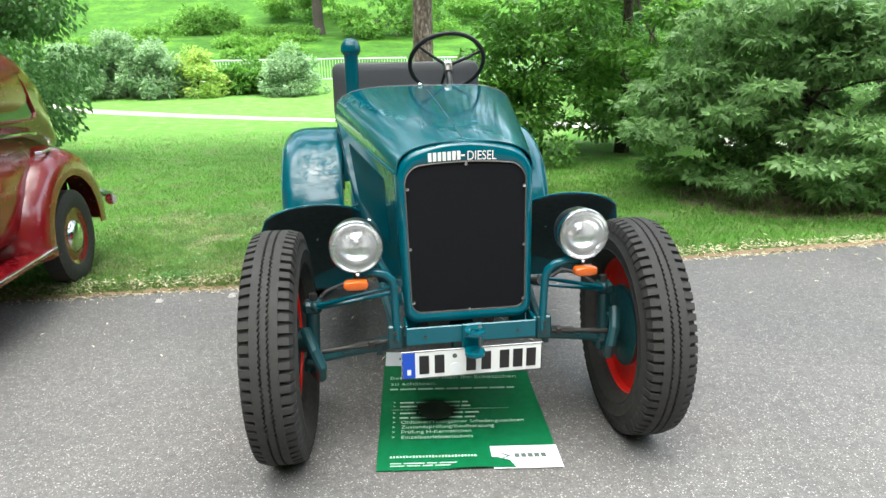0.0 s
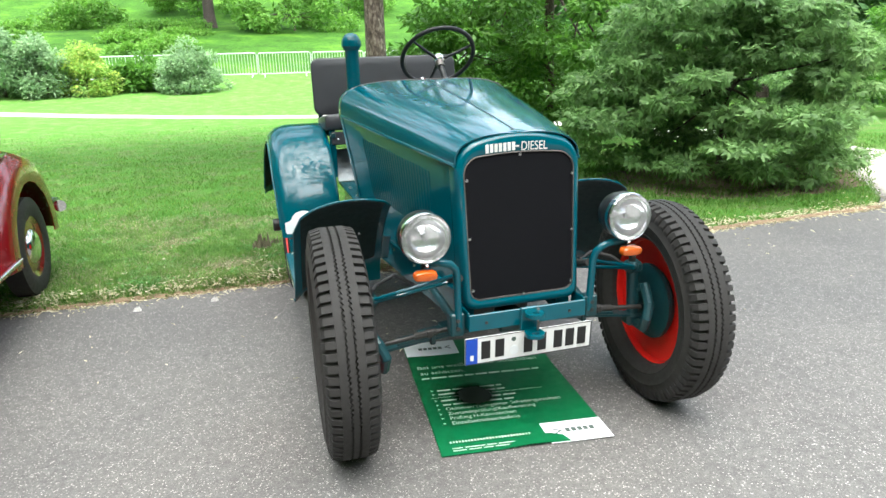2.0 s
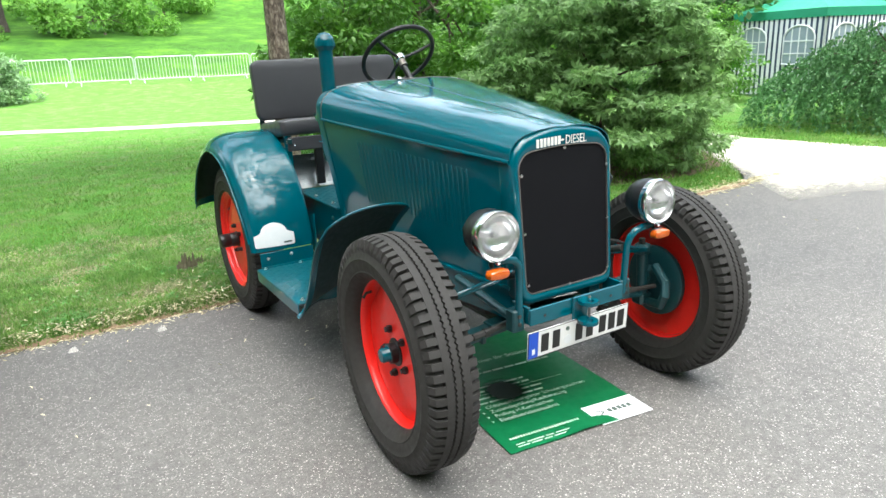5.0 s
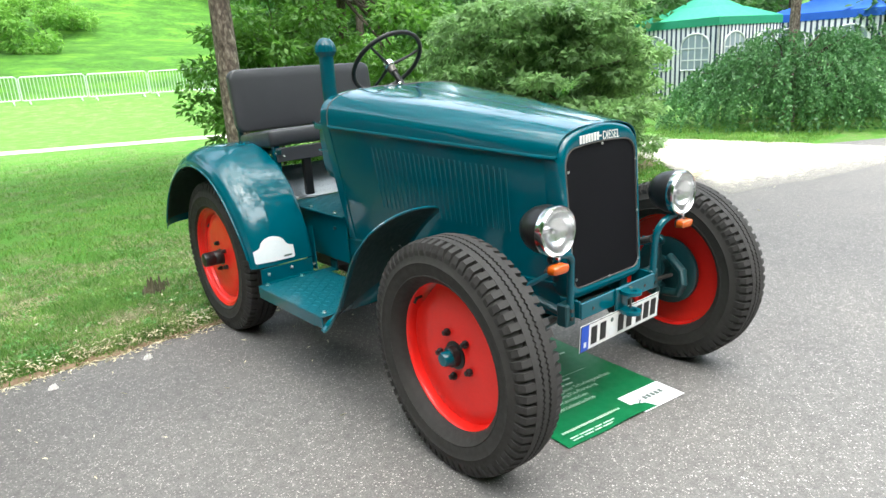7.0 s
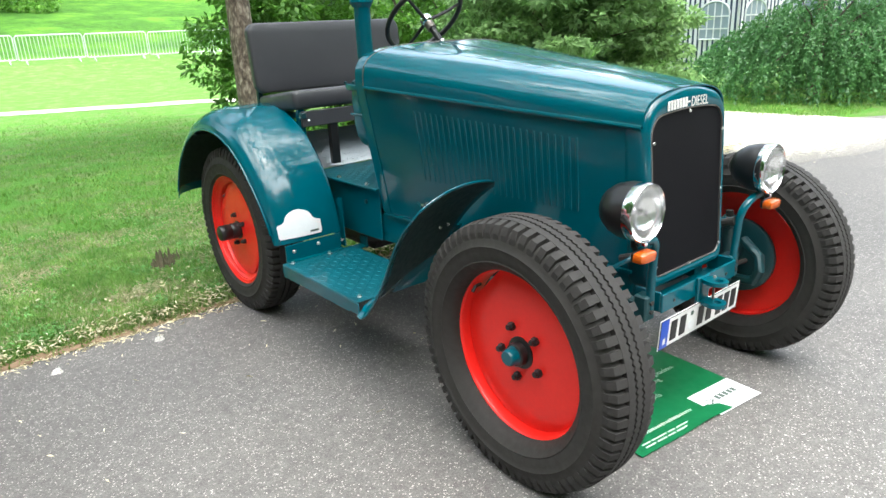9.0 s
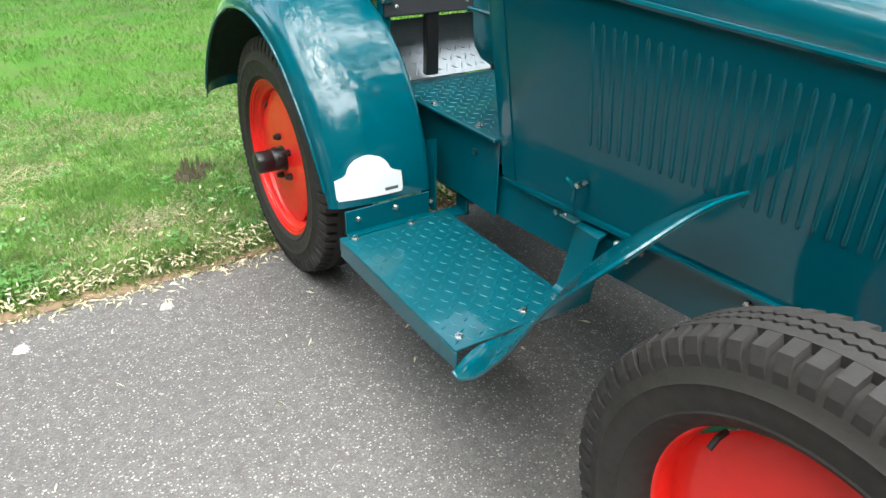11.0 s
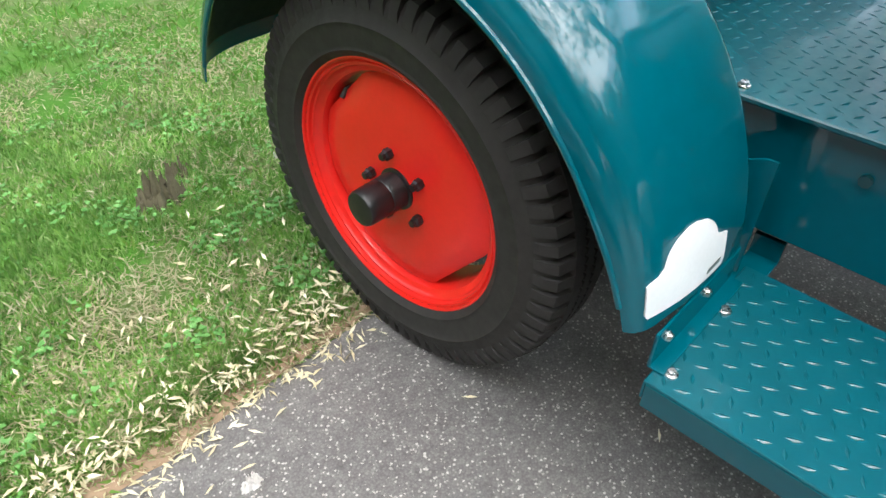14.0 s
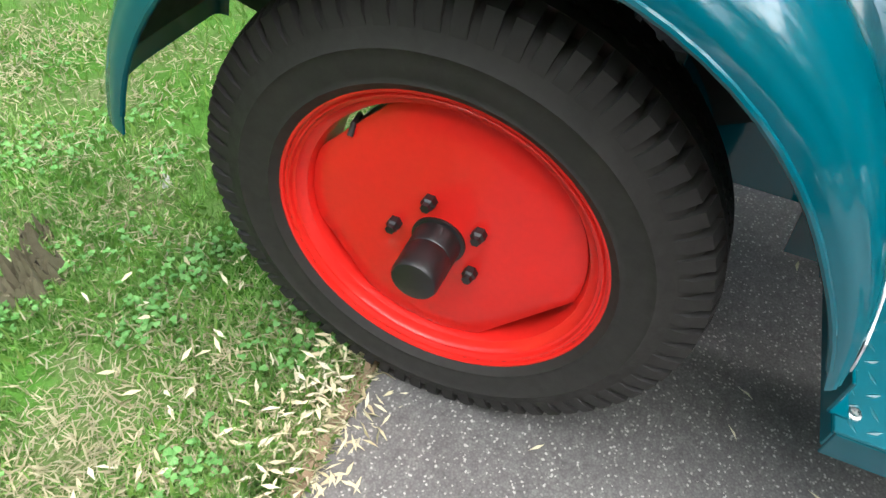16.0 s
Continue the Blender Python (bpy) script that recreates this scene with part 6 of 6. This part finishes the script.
# ---- tents ----
def tent(at, mtl, w, label, walls):
    t = thing("party_tent", at, label, "tent")
    roof = Shape()
    h = w / 2
    roof.loft([[(-h, -h, 1.86), (h, -h, 1.86), (h, h, 1.86), (-h, h, 1.86)], [(-h, -h, 2.06), (h, -h, 2.06), (h, h, 2.06), (-h, h, 2.06)], [(-h * 0.45, -h * 0.45, 2.38), (h * 0.45, -h * 0.45, 2.38), (h * 0.45, h * 0.45, 2.38), (-h * 0.45, h * 0.45, 2.38)], [(-0.06, -0.06, 2.72), (0.06, -0.06, 2.72), (0.06, 0.06, 2.72), (-0.06, 0.06, 2.72)]], True, (False, True))
    part("canopy", roof, mtl, t, smooth=0)
    for sx in (-1, 1):
        for sy in (-1, 1):
            part("tent_pole", Shape().rod((sx * (h - 0.04), sy * (h - 0.04), 0), (sx * (h - 0.04), sy * (h - 0.04), 1.95), 0.018, 8), FENCE_M, t)
    for side_ in walls:
        m = pose(0, 0, 0, 0, 0, side_)
        pan = part("side_wall", Shape().box((0, -h + 0.02, 0.98), (w - 0.1, 0.006, 1.86), 0.001), STRIPE_W, t, "white tent wall with dark stripes and windows", at=m)
        n = int(w / 0.15)
        s0 = None
        for k in range(n):
            at_ = pose(-h + 0.09 + (w - 0.18) * k / (n - 1), -h + 0.0135, 0.98)
            if s0 is None:
                s0 = part("stripe", Shape().box((0, 0, 0), (0.06, 0.004, 1.84), 0.0005), STRIPE_B, pan, at=at_)
            else:
                again(s0, at_)
        for cx in (-w * 0.25, w * 0.25):
            arch = [(-0.42, -0.5), (0.42, -0.5), (0.42, 0.1)] + [(0.42 * math.cos(radians(a)), 0.1 + 0.3 * math.sin(radians(a))) for a in range(15, 180, 15)] + [(-0.42, 0.1)]
            win = part("tent_window", Shape().prism(arch, 0.004, pose(cx, -h + 0.006, 1.30)), TENT_PANE, pan)
            part("window_frame", Shape().tube([(cx + x, -h + 0.004, 1.30 + z) for x, z in arch], 0.022, 6, closed=True), STRIPE_W, win)
            for q in (-0.2, 0, 0.2):
                part("glazing_bar", Shape().box((cx + q, -h + 0.002, 1.24), (0.032, 0.006, 0.86 - abs(q) * 0.3), 0.0005), STRIPE_W, win)
            for z in (1.05, 1.34):
                part("glazing_bar", Shape().box((cx, -h - 0.005, z), (0.82, 0.006, 0.030), 0.0005), STRIPE_W, win)
    return t


tent(pose(15.7, 8.4, 0.0, 0, 0, -7.3), TENT_G, 2.7, "green party tent with blue and white striped walls", (270, 0))
tent(pose(19.0, 6.2, 0.0, 0, 0, 0), TENT_B, 3.0, "blue party tent standing behind the shrubs", (270,))


# ---- camper van and parasol beyond the shrubs ----
def van_ring(x, hw, z0, z1, e=0.35):
    return [(x, hw * math.copysign(abs(math.cos(2 * math.pi * k / 28)) ** e, math.cos(2 * math.pi * k / 28)), (z0 + z1) / 2 + (z1 - z0) / 2 * math.copysign(abs(math.sin(2 * math.pi * k / 28)) ** e, math.sin(2 * math.pi * k / 28))) for k in range(28)]


van = thing("camper_van", pose(17.0, 1.95, 0, 0, 0, -20), "dark red and cream camper van parked on the grass", "van")
part("lower_body", Shape().loft([van_ring(x, hw, 0.32, z) for x, hw, z in ((-2.02, 0.66, 0.84), (-1.95, 0.76, 0.90), (-1.7, 0.80, 0.92), (1.8, 0.80, 0.92), (2.0, 0.74, 0.88))], True, (True, True)), MAROON, van, smooth=50)
part("upper_body", Shape().loft([van_ring(x, hw, 0.88, z) for x, hw, z in ((-1.96, 0.70, 0.96), (-1.82, 0.76, 1.30), (-1.62, 0.77, 1.52), (-1.4, 0.77, 1.58), (1.75, 0.77, 1.58), (1.93, 0.72, 1.45))], True, (True, True)), CREAM, van, "cream painted upper body", smooth=50)
for side in (-1, 1):
    for x in (-1.05, -0.15, 0.75):
        part("van_window", Shape().box((x, side * 0.772, 1.24), (0.74, 0.012, 0.36), 0.005), CAR_GLASS, van)
    for x in (-1.25, 1.20):
        wheel = part("wheel", Shape().revolve([(-0.09, 0.20), (-0.085, 0.30), (-0.05, 0.325), (0.05, 0.325), (0.085, 0.30), (0.09, 0.20)], 28, pose(x, side * 0.74, 0.325), axis="y"), RUBBER, van)
        part("hub_cap", Shape().ball((x, side * 0.80, 0.325), 0.17, 14, (1, 0.25, 1)), CHROME, wheel)
part("windscreen", Shape().box((-1.93, 0, 1.22), (0.012, 1.10, 0.34), 0.005), CAR_GLASS, van)
part("bumper", Shape().tube([(-1.95, -0.74, 0.42), (-2.08, -0.5, 0.42), (-2.10, 0, 0.42), (-2.08, 0.5, 0.42), (-1.95, 0.74, 0.42)], 0.035, 8), CHROME, van)

parasol = thing("parasol", pose(18.9, 4.0, 0), "faded pink garden parasol standing open", "parasol")
part("pole", Shape().rod((0, 0, 0), (0, 0, 1.86), 0.02, 10), FENCE_M, parasol)
part("canopy", Shape().loft([[(r * (1 - 0.05 * (k % 2)) * math.cos(math.pi * k / 8), r * (1 - 0.05 * (k % 2)) * math.sin(math.pi * k / 8), z) for k in range(16)] for r, z in ((0.80, 1.58), (0.79, 1.63), (0.55, 1.76), (0.25, 1.85), (0.03, 1.88))], True, (False, True)), PARASOL_M, parasol, smooth=20)

# ---- the red saloon car, parked with its tail to the lawn ----
car = thing("saloon_car", pose(-3.10, 2.0, 0), "vintage dark red saloon car parked at the lawn's edge", "car")


def body_ring(y, hw, z0, z1, n=3.2, k=24):
    zc, hz = (z0 + z1) / 2, (z1 - z0) / 2
    out = []
    for i in range(k):
        a = 2 * math.pi * i / k
        c, s = math.cos(a), math.sin(a)
        out.append((hw * abs(c) ** (2 / n) * (1 if c > 0 else -1), y, zc + hz * abs(s) ** (2 / n) * (1 if s > 0 else -1)))
    return out


low = [(-2.35, 0.30, 0.45, 0.80), (-2.2, 0.40, 0.38, 0.93), (-1.7, 0.46, 0.36, 1.0), (-1.0, 0.56, 0.34, 1.04), (-0.6, 0.66, 0.33, 1.07), (0.0, 0.69, 0.32, 1.09), (0.45, 0.685, 0.32, 1.09), (0.8, 0.65, 0.34, 1.06), (1.1, 0.58, 0.38, 0.97), (1.35, 0.48, 0.44, 0.82), (1.48, 0.34, 0.50, 0.66)]
part("body", Shape().loft([body_ring(*p) for p in low], True, (True, True)), MAROON, car, smooth=60)
cab = [(y + 0.13, w + 0.045, a, c + 0.02) for y, w, a, c in ((-0.72, 0.52, 0.98, 1.06), (-0.55, 0.57, 0.98, 1.32), (-0.38, 0.60, 0.98, 1.54), (-0.1, 0.625, 0.98, 1.64), (0.2, 0.625, 0.98, 1.645), (0.4, 0.615, 0.98, 1.61), (0.55, 0.605, 0.96, 1.53), (0.70, 0.585, 0.94, 1.37), (0.82, 0.565, 0.92, 1.18), (1.0, 0.50, 0.88, 1.04))]
cabin = part("cabin", Shape().loft([body_ring(*p, 3.6) for p in cab], True, (True, True)), MAROON, car, smooth=60)
for side in (-1, 1):
    flip = Matrix.Diagonal((side, 1, 1, 1))
    wpts = [(-0.30, 1.165), (0.36, 1.155), (0.44, 1.165), (0.455, 1.20), (0.41, 1.36), (0.34, 1.45), (0.22, 1.485), (-0.30, 1.49)]
    rot = flip @ pose(0.668, 0.10, 1.16, 0, -6, 0) @ pose(0, 0, -1.16, 0, 0, 90)
    win = part("side_window", Shape().prism(wpts, 0.012, rot), CAR_GLASS, cabin)
    part("window_frame", Shape().tube([rot @ Vector((x, -0.004, z)) for x, z in wpts], 0.012, 6, closed=True), MAROON, cabin)
    part("belt_strip", Shape().tube([(side * w, y, z) for y, z, w in ((-0.9, 1.045, 0.585), (-0.4, 1.075, 0.655), (0.0, 1.085, 0.672), (0.4, 1.075, 0.668), (0.62, 1.055, 0.625))], 0.010, 6), CHROME, car)
    part("door_handle", Shape().tube([(side * 0.685, 0.42, 0.945), (side * 0.715, 0.44, 0.945), (side * 0.718, 0.54, 0.95), (side * 0.705, 0.60, 0.95)], 0.012, 8), CHROME, car)
    for name, wy in (("rear_fender", 0.66), ("front_fender", -1.60)):
        g = []
        for i in range(15):
            f = i / 14
            a = radians(205 - 208 * f)
            R = 0.56 - 0.05 * abs(f - 0.5)
            row = []
            for x, dr in ((0.52, 0.05), (0.62, 0.055), (0.70, 0.03), (0.765, -0.01), (0.790, -0.08), (0.785, -0.16)):
                row.append((side * x, wy + 0.02 + (R + dr) * math.cos(a) * 1.08, max(0.30, 0.36 + (R + dr) * math.sin(a))))
            g.append(row if side < 0 else row[::-1])
        part(name, Shape().sheet(g, 0.006), MAROON, car, smooth=60)
        w = part("wheel", Shape().revolve([(-0.06, 0.20), (-0.072, 0.24), (-0.07, 0.29), (-0.055, 0.325), (0.055, 0.325), (0.07, 0.29), (0.072, 0.24), (0.06, 0.20)], 40, close=True), RUBBER, car, at=pose(side * 0.70, wy, 0.333))
        part("wheel_disc", Shape().revolve([(side * 0.045, 0.205), (side * 0.055, 0.20), (side * 0.04, 0.17), (side * 0.045, 0.12), (side * 0.04, 0.02)], 40), MAROON, w)
        part("hub_cap", Shape().revolve([(side * 0.043, 0.118), (side * 0.055, 0.112), (side * 0.075, 0.08), (side * 0.083, 0.03), (side * 0.084, 0.0)], 32), CHROME, w)
    part("running_board", Shape().box((side * 0.70, -0.47, 0.345), (0.20, 1.45, 0.04), 0.015), MAROON, car)
    part("board_strip", Shape().box((side * 0.798, -0.47, 0.362), (0.012, 1.42, 0.012), 0.003), CHROME, car)
part("rear_bumper", Shape().tube([(-0.72, 1.50, 0.45), (-0.6, 1.68, 0.45), (0, 1.74, 0.45), (0.6, 1.68, 0.45), (0.74, 1.52, 0.45), (0.76, 1.42, 0.45)], 0.045, 10), CHROME, car, smooth=60)
part("bumper_iron", Shape().rod((0.35, 1.2, 0.44), (0.35, 1.71, 0.45), 0.02, 8).rod((-0.35, 1.2, 0.44), (-0.35, 1.71, 0.45), 0.02, 8), BLACK, car)

other = copy_thing(car, pose(17.3, 1.6, 0.0, 0, 0, 70))
tagged(other, "dark red vintage car parked beyond the weeping shrubs", "car")

# ---- near turf, clover, dry bracts ----
def scatter(n, x0, x1, y0, y1, seed, power=1.0):
    r = np.random.RandomState(seed)
    X = r.uniform(x0, x1, n)
    Y = y0 + (y1 - y0) * r.rand(n) ** power
    d = road_dist(X, Y)
    return X, Y, d, r


def turf(name, n, x0, x1, y0, y1, hgt, wid, seed, power=1.0, m_=None, up=1.0, dry=False, tufts=0):
    X, Y, d, r = scatter(n, x0, x1, y0, y1, seed, power)
    if tufts:
        own = r.randint(0, tufts, n)
        loose = r.rand(n) < 0.35
        wide_ = 0.010 + 0.014 * r.rand(tufts)
        X = np.where(loose, X, X[own] + r.randn(n) * wide_[own])
        Y = np.where(loose, Y, Y[own] + r.randn(n) * wide_[own])
        d = road_dist(X, Y)
    bare = lumps(X, Y, 5.0, 17) + 0.5 * lumps(X, Y, 11.0, 18)
    keep = (d > -0.005 + 0.05 * r.rand(n)) & (bare + 0.5 * r.rand(n) > (-0.06 if tufts else -0.22))
    for x, y, q in ((-0.87, 2.65, 0.07), (-1.165, 2.81, 0.10), (-1.0, 2.72, 0.05), (-0.62, 2.72, 0.06), (-1.55, 2.62, 0.07)):
        keep &= np.hypot(X - x, (Y - y) * 1.4) > q * (0.5 + 0.8 * r.rand(n))
    fade = np.clip((X - x0) / 0.7, 0, 1) * np.clip((x1 - X) / 0.7, 0, 1) * np.clip((y1 - Y) / (0.45 * (y1 - y0)), 0, 1)
    keep &= r.rand(n) < fade
    if dry:
        keep = (r.rand(n) < fade) & (d > 0.0) & (lumps(X, Y, 6.0, 41) + 0.6 * lumps(X, Y, 15.0, 42) + 0.25 * r.randn(n) > -0.03)
    X, Y = X[keep], Y[keep]
    m = len(X)
    P = np.stack([X, Y, ground_z(X, Y) + (0.012 * r.rand(m) if dry else -0.004)], 1)
    D = np.stack([r.randn(m) * 0.55, r.randn(m) * 0.55, np.ones(m) * up], 1)
    S = np.stack([r.randn(m), r.randn(m), r.randn(m) * 0.2], 1)
    return new(name, leaf_mesh(name, P, D, S, hgt, wid, m_ or GRASS_M, 1, seed))


tagged(turf("grass", 130000, -2.6, -0.3, 2.38, 4.6, 0.036, 0.0024, 201, 1.4, tufts=5200), "short trodden grass at the road's edge", "grass", kind="stuff")
tagged(turf("grass", 90000, -7, 2.5, 2.4, 15, 0.045, 0.004, 202, 2.0, GRASS_FAR), "short park grass", "grass", kind="stuff")
tagged(turf("grass", 40000, 1.0, 9.5, 2.4, 7.5, 0.05, 0.005, 203, 1.0, GRASS_FAR), "short park grass under the shrubs", "grass", kind="stuff")
tagged(turf("dry_grass", 90000, -2.8, 0.4, 2.38, 5.2, 0.036, 0.0019, 207, 1.5, STRAW_G, 0.25, True), "dry straw-coloured grass between the green", "grass", kind="stuff")

X, Y, d, r = scatter(34000, -2.8, 0.2, 2.42, 5.0, 205, 1.3)
ok = (r.rand(len(X)) < np.clip((X + 2.8) / 0.7, 0, 1) * np.clip((0.2 - X) / 0.6, 0, 1) * np.clip((5.0 - Y) / 1.4, 0, 1)) & (d > 0.06) & (lumps(X, Y, 9.0, 19) + 0.7 * lumps(X, Y, 23, 29) + 0.22 * r.randn(len(X)) > 0.40)
X, Y = X[ok], Y[ok]
P = np.stack([X, Y, ground_z(X, Y) + 0.012 + 0.022 * r.rand(len(X))], 1)
D = np.stack([r.randn(len(X)), r.randn(len(X)), 0.25 * r.randn(len(X)) + 0.1], 1)
cl = new("clover", leaf_mesh("clover", P, D, np.stack([-D[:, 1], D[:, 0], 0.2 * r.randn(len(X))], 1), 0.0135, 0.0060, CLOVER_M, 3, 206))
tagged(cl, "green clover leaves in the turf", "clover", kind="stuff")


def bracts(n, x0, x1, seed, ln, spread):
    r = np.random.RandomState(seed)
    X = r.uniform(x0, x1, n)
    near = r.rand(n) < 0.68
    Y = np.where(near, 2.43 + 0.048 * r.randn(n), 2.41 + np.abs(r.randn(n)) ** 1.6 * spread)
    drop = (Y > 2.5) & (lumps(X, Y, 6.0, 31) + 0.3 * r.randn(n) < 0.0)
    Y = np.where(drop, 2.43 + 0.05 * np.abs(r.randn(n)), Y)
    stray = r.rand(n) < 0.02
    Y[stray] = 2.4 - r.rand(stray.sum()) ** 2 * 1.6
    Z = over(X, Y) + 0.005 + 0.030 * r.rand(n) * (Y > 2.43)
    a = r.uniform(0, 6.283, n)
    D = np.stack([np.cos(a), np.sin(a), 0.25 * r.randn(n)], 1)
    S = np.stack([-np.sin(a), np.cos(a), 0.8 * r.randn(n)], 1)
    return new("dry_bracts", leaf_mesh("dry_bracts", np.stack([X, Y, Z], 1), D, S, ln, ln * 0.11, STRAW_M, 1, seed))


tagged(bracts(4200, -3.2, 0.9, 211, 0.038, 0.18), "dry cream-coloured linden bracts along the road's edge", "plant litter", kind="stuff")
tagged(bracts(2800, 0.6, 5.2, 212, 0.044, 0.09), "dry cream-coloured linden bracts along the road's edge", "plant litter", kind="stuff")

# strip of brown litter where turf meets asphalt
gs2 = Shape()
cols = 420
for i in range(cols + 1):
    x = -6 + 10.6 * i / cols
    w = 0.02 + 0.09 * noise.noise((x * 3.7, 1.7, 0)) + 0.05 * noise.noise((x * 11.0, 2.7, 0))
    e = 0.5 + 0.9 * noise.noise((x * 8.1, 4.2, 1.0))
    rz = road_z(x, 2.4)
    gs2.v += [(x, 2.398 - max(0, w) * 0.4 * e, rz + 0.003), (x, 2.408, rz + 0.014), (x, 2.43 + 0.03 * e, rz + 0.022)]
for i in range(cols):
    for j in range(2):
        gs2.f.append((i * 3 + j, i * 3 + 3 + j, i * 3 + 4 + j, i * 3 + 1 + j))
tagged(part("litter_strip", gs2, HUMUS, smooth=60), "brown plant litter in the joint beside the asphalt", "plant litter", kind="stuff")


# clod of earth and scraps of pale litter
def lump(name, at, sx, sy, h, rough, seed, material, label, category):
    g, n = Shape(), 25
    rows = []
    for i in range(n):
        row = []
        for j in range(n):
            u, w = 2 * i / (n - 1) - 1, 2 * j / (n - 1) - 1
            q = max(0.0, 1 - (u * u + w * w) * (1 + 0.5 * noise.noise((u * 2, w * 2, seed))))
            z = h * q ** 0.7 * (1 + rough * noise.noise((u * 4, w * 4, seed + 3.0)) + 0.6 * rough * noise.noise((u * 9, w * 9, seed + 7.0))) - 0.008
            row.append((u * sx * (1 + 0.2 * noise.noise((w * 3, u, seed))), w * sy, z))
        rows.append(row)
    g.sheet(rows, 0.004)
    t = part(name, g, material, None, label, pose(at[0], at[1], float(over(at[0], at[1]))), 40)
    return tagged(t, label, category)


lump("earth_clod", (-0.90, 3.17), 0.085, 0.055, 0.070, 2.2, 5.0, CLOD, "crumbly brown clod of earth in the turf", "earth clod")
lump("earth_clod", (-0.79, 3.27), 0.05, 0.035, 0.034, 2.2, 6.0, CLOD, "small crumbly brown clod of earth in the turf", "earth clod")
for i, (x, y, q) in enumerate([(-1.245, 2.203, 0.028), (-1.713, 2.193, 0.03), (-0.489, 3.142, 0.02)]):
    lump("paper_scrap", (x, y), q, q * 0.7, 0.02, 1.8, 8.0 + i, SCRAP, "crumpled scrap of white paper lying on the ground", "litter")
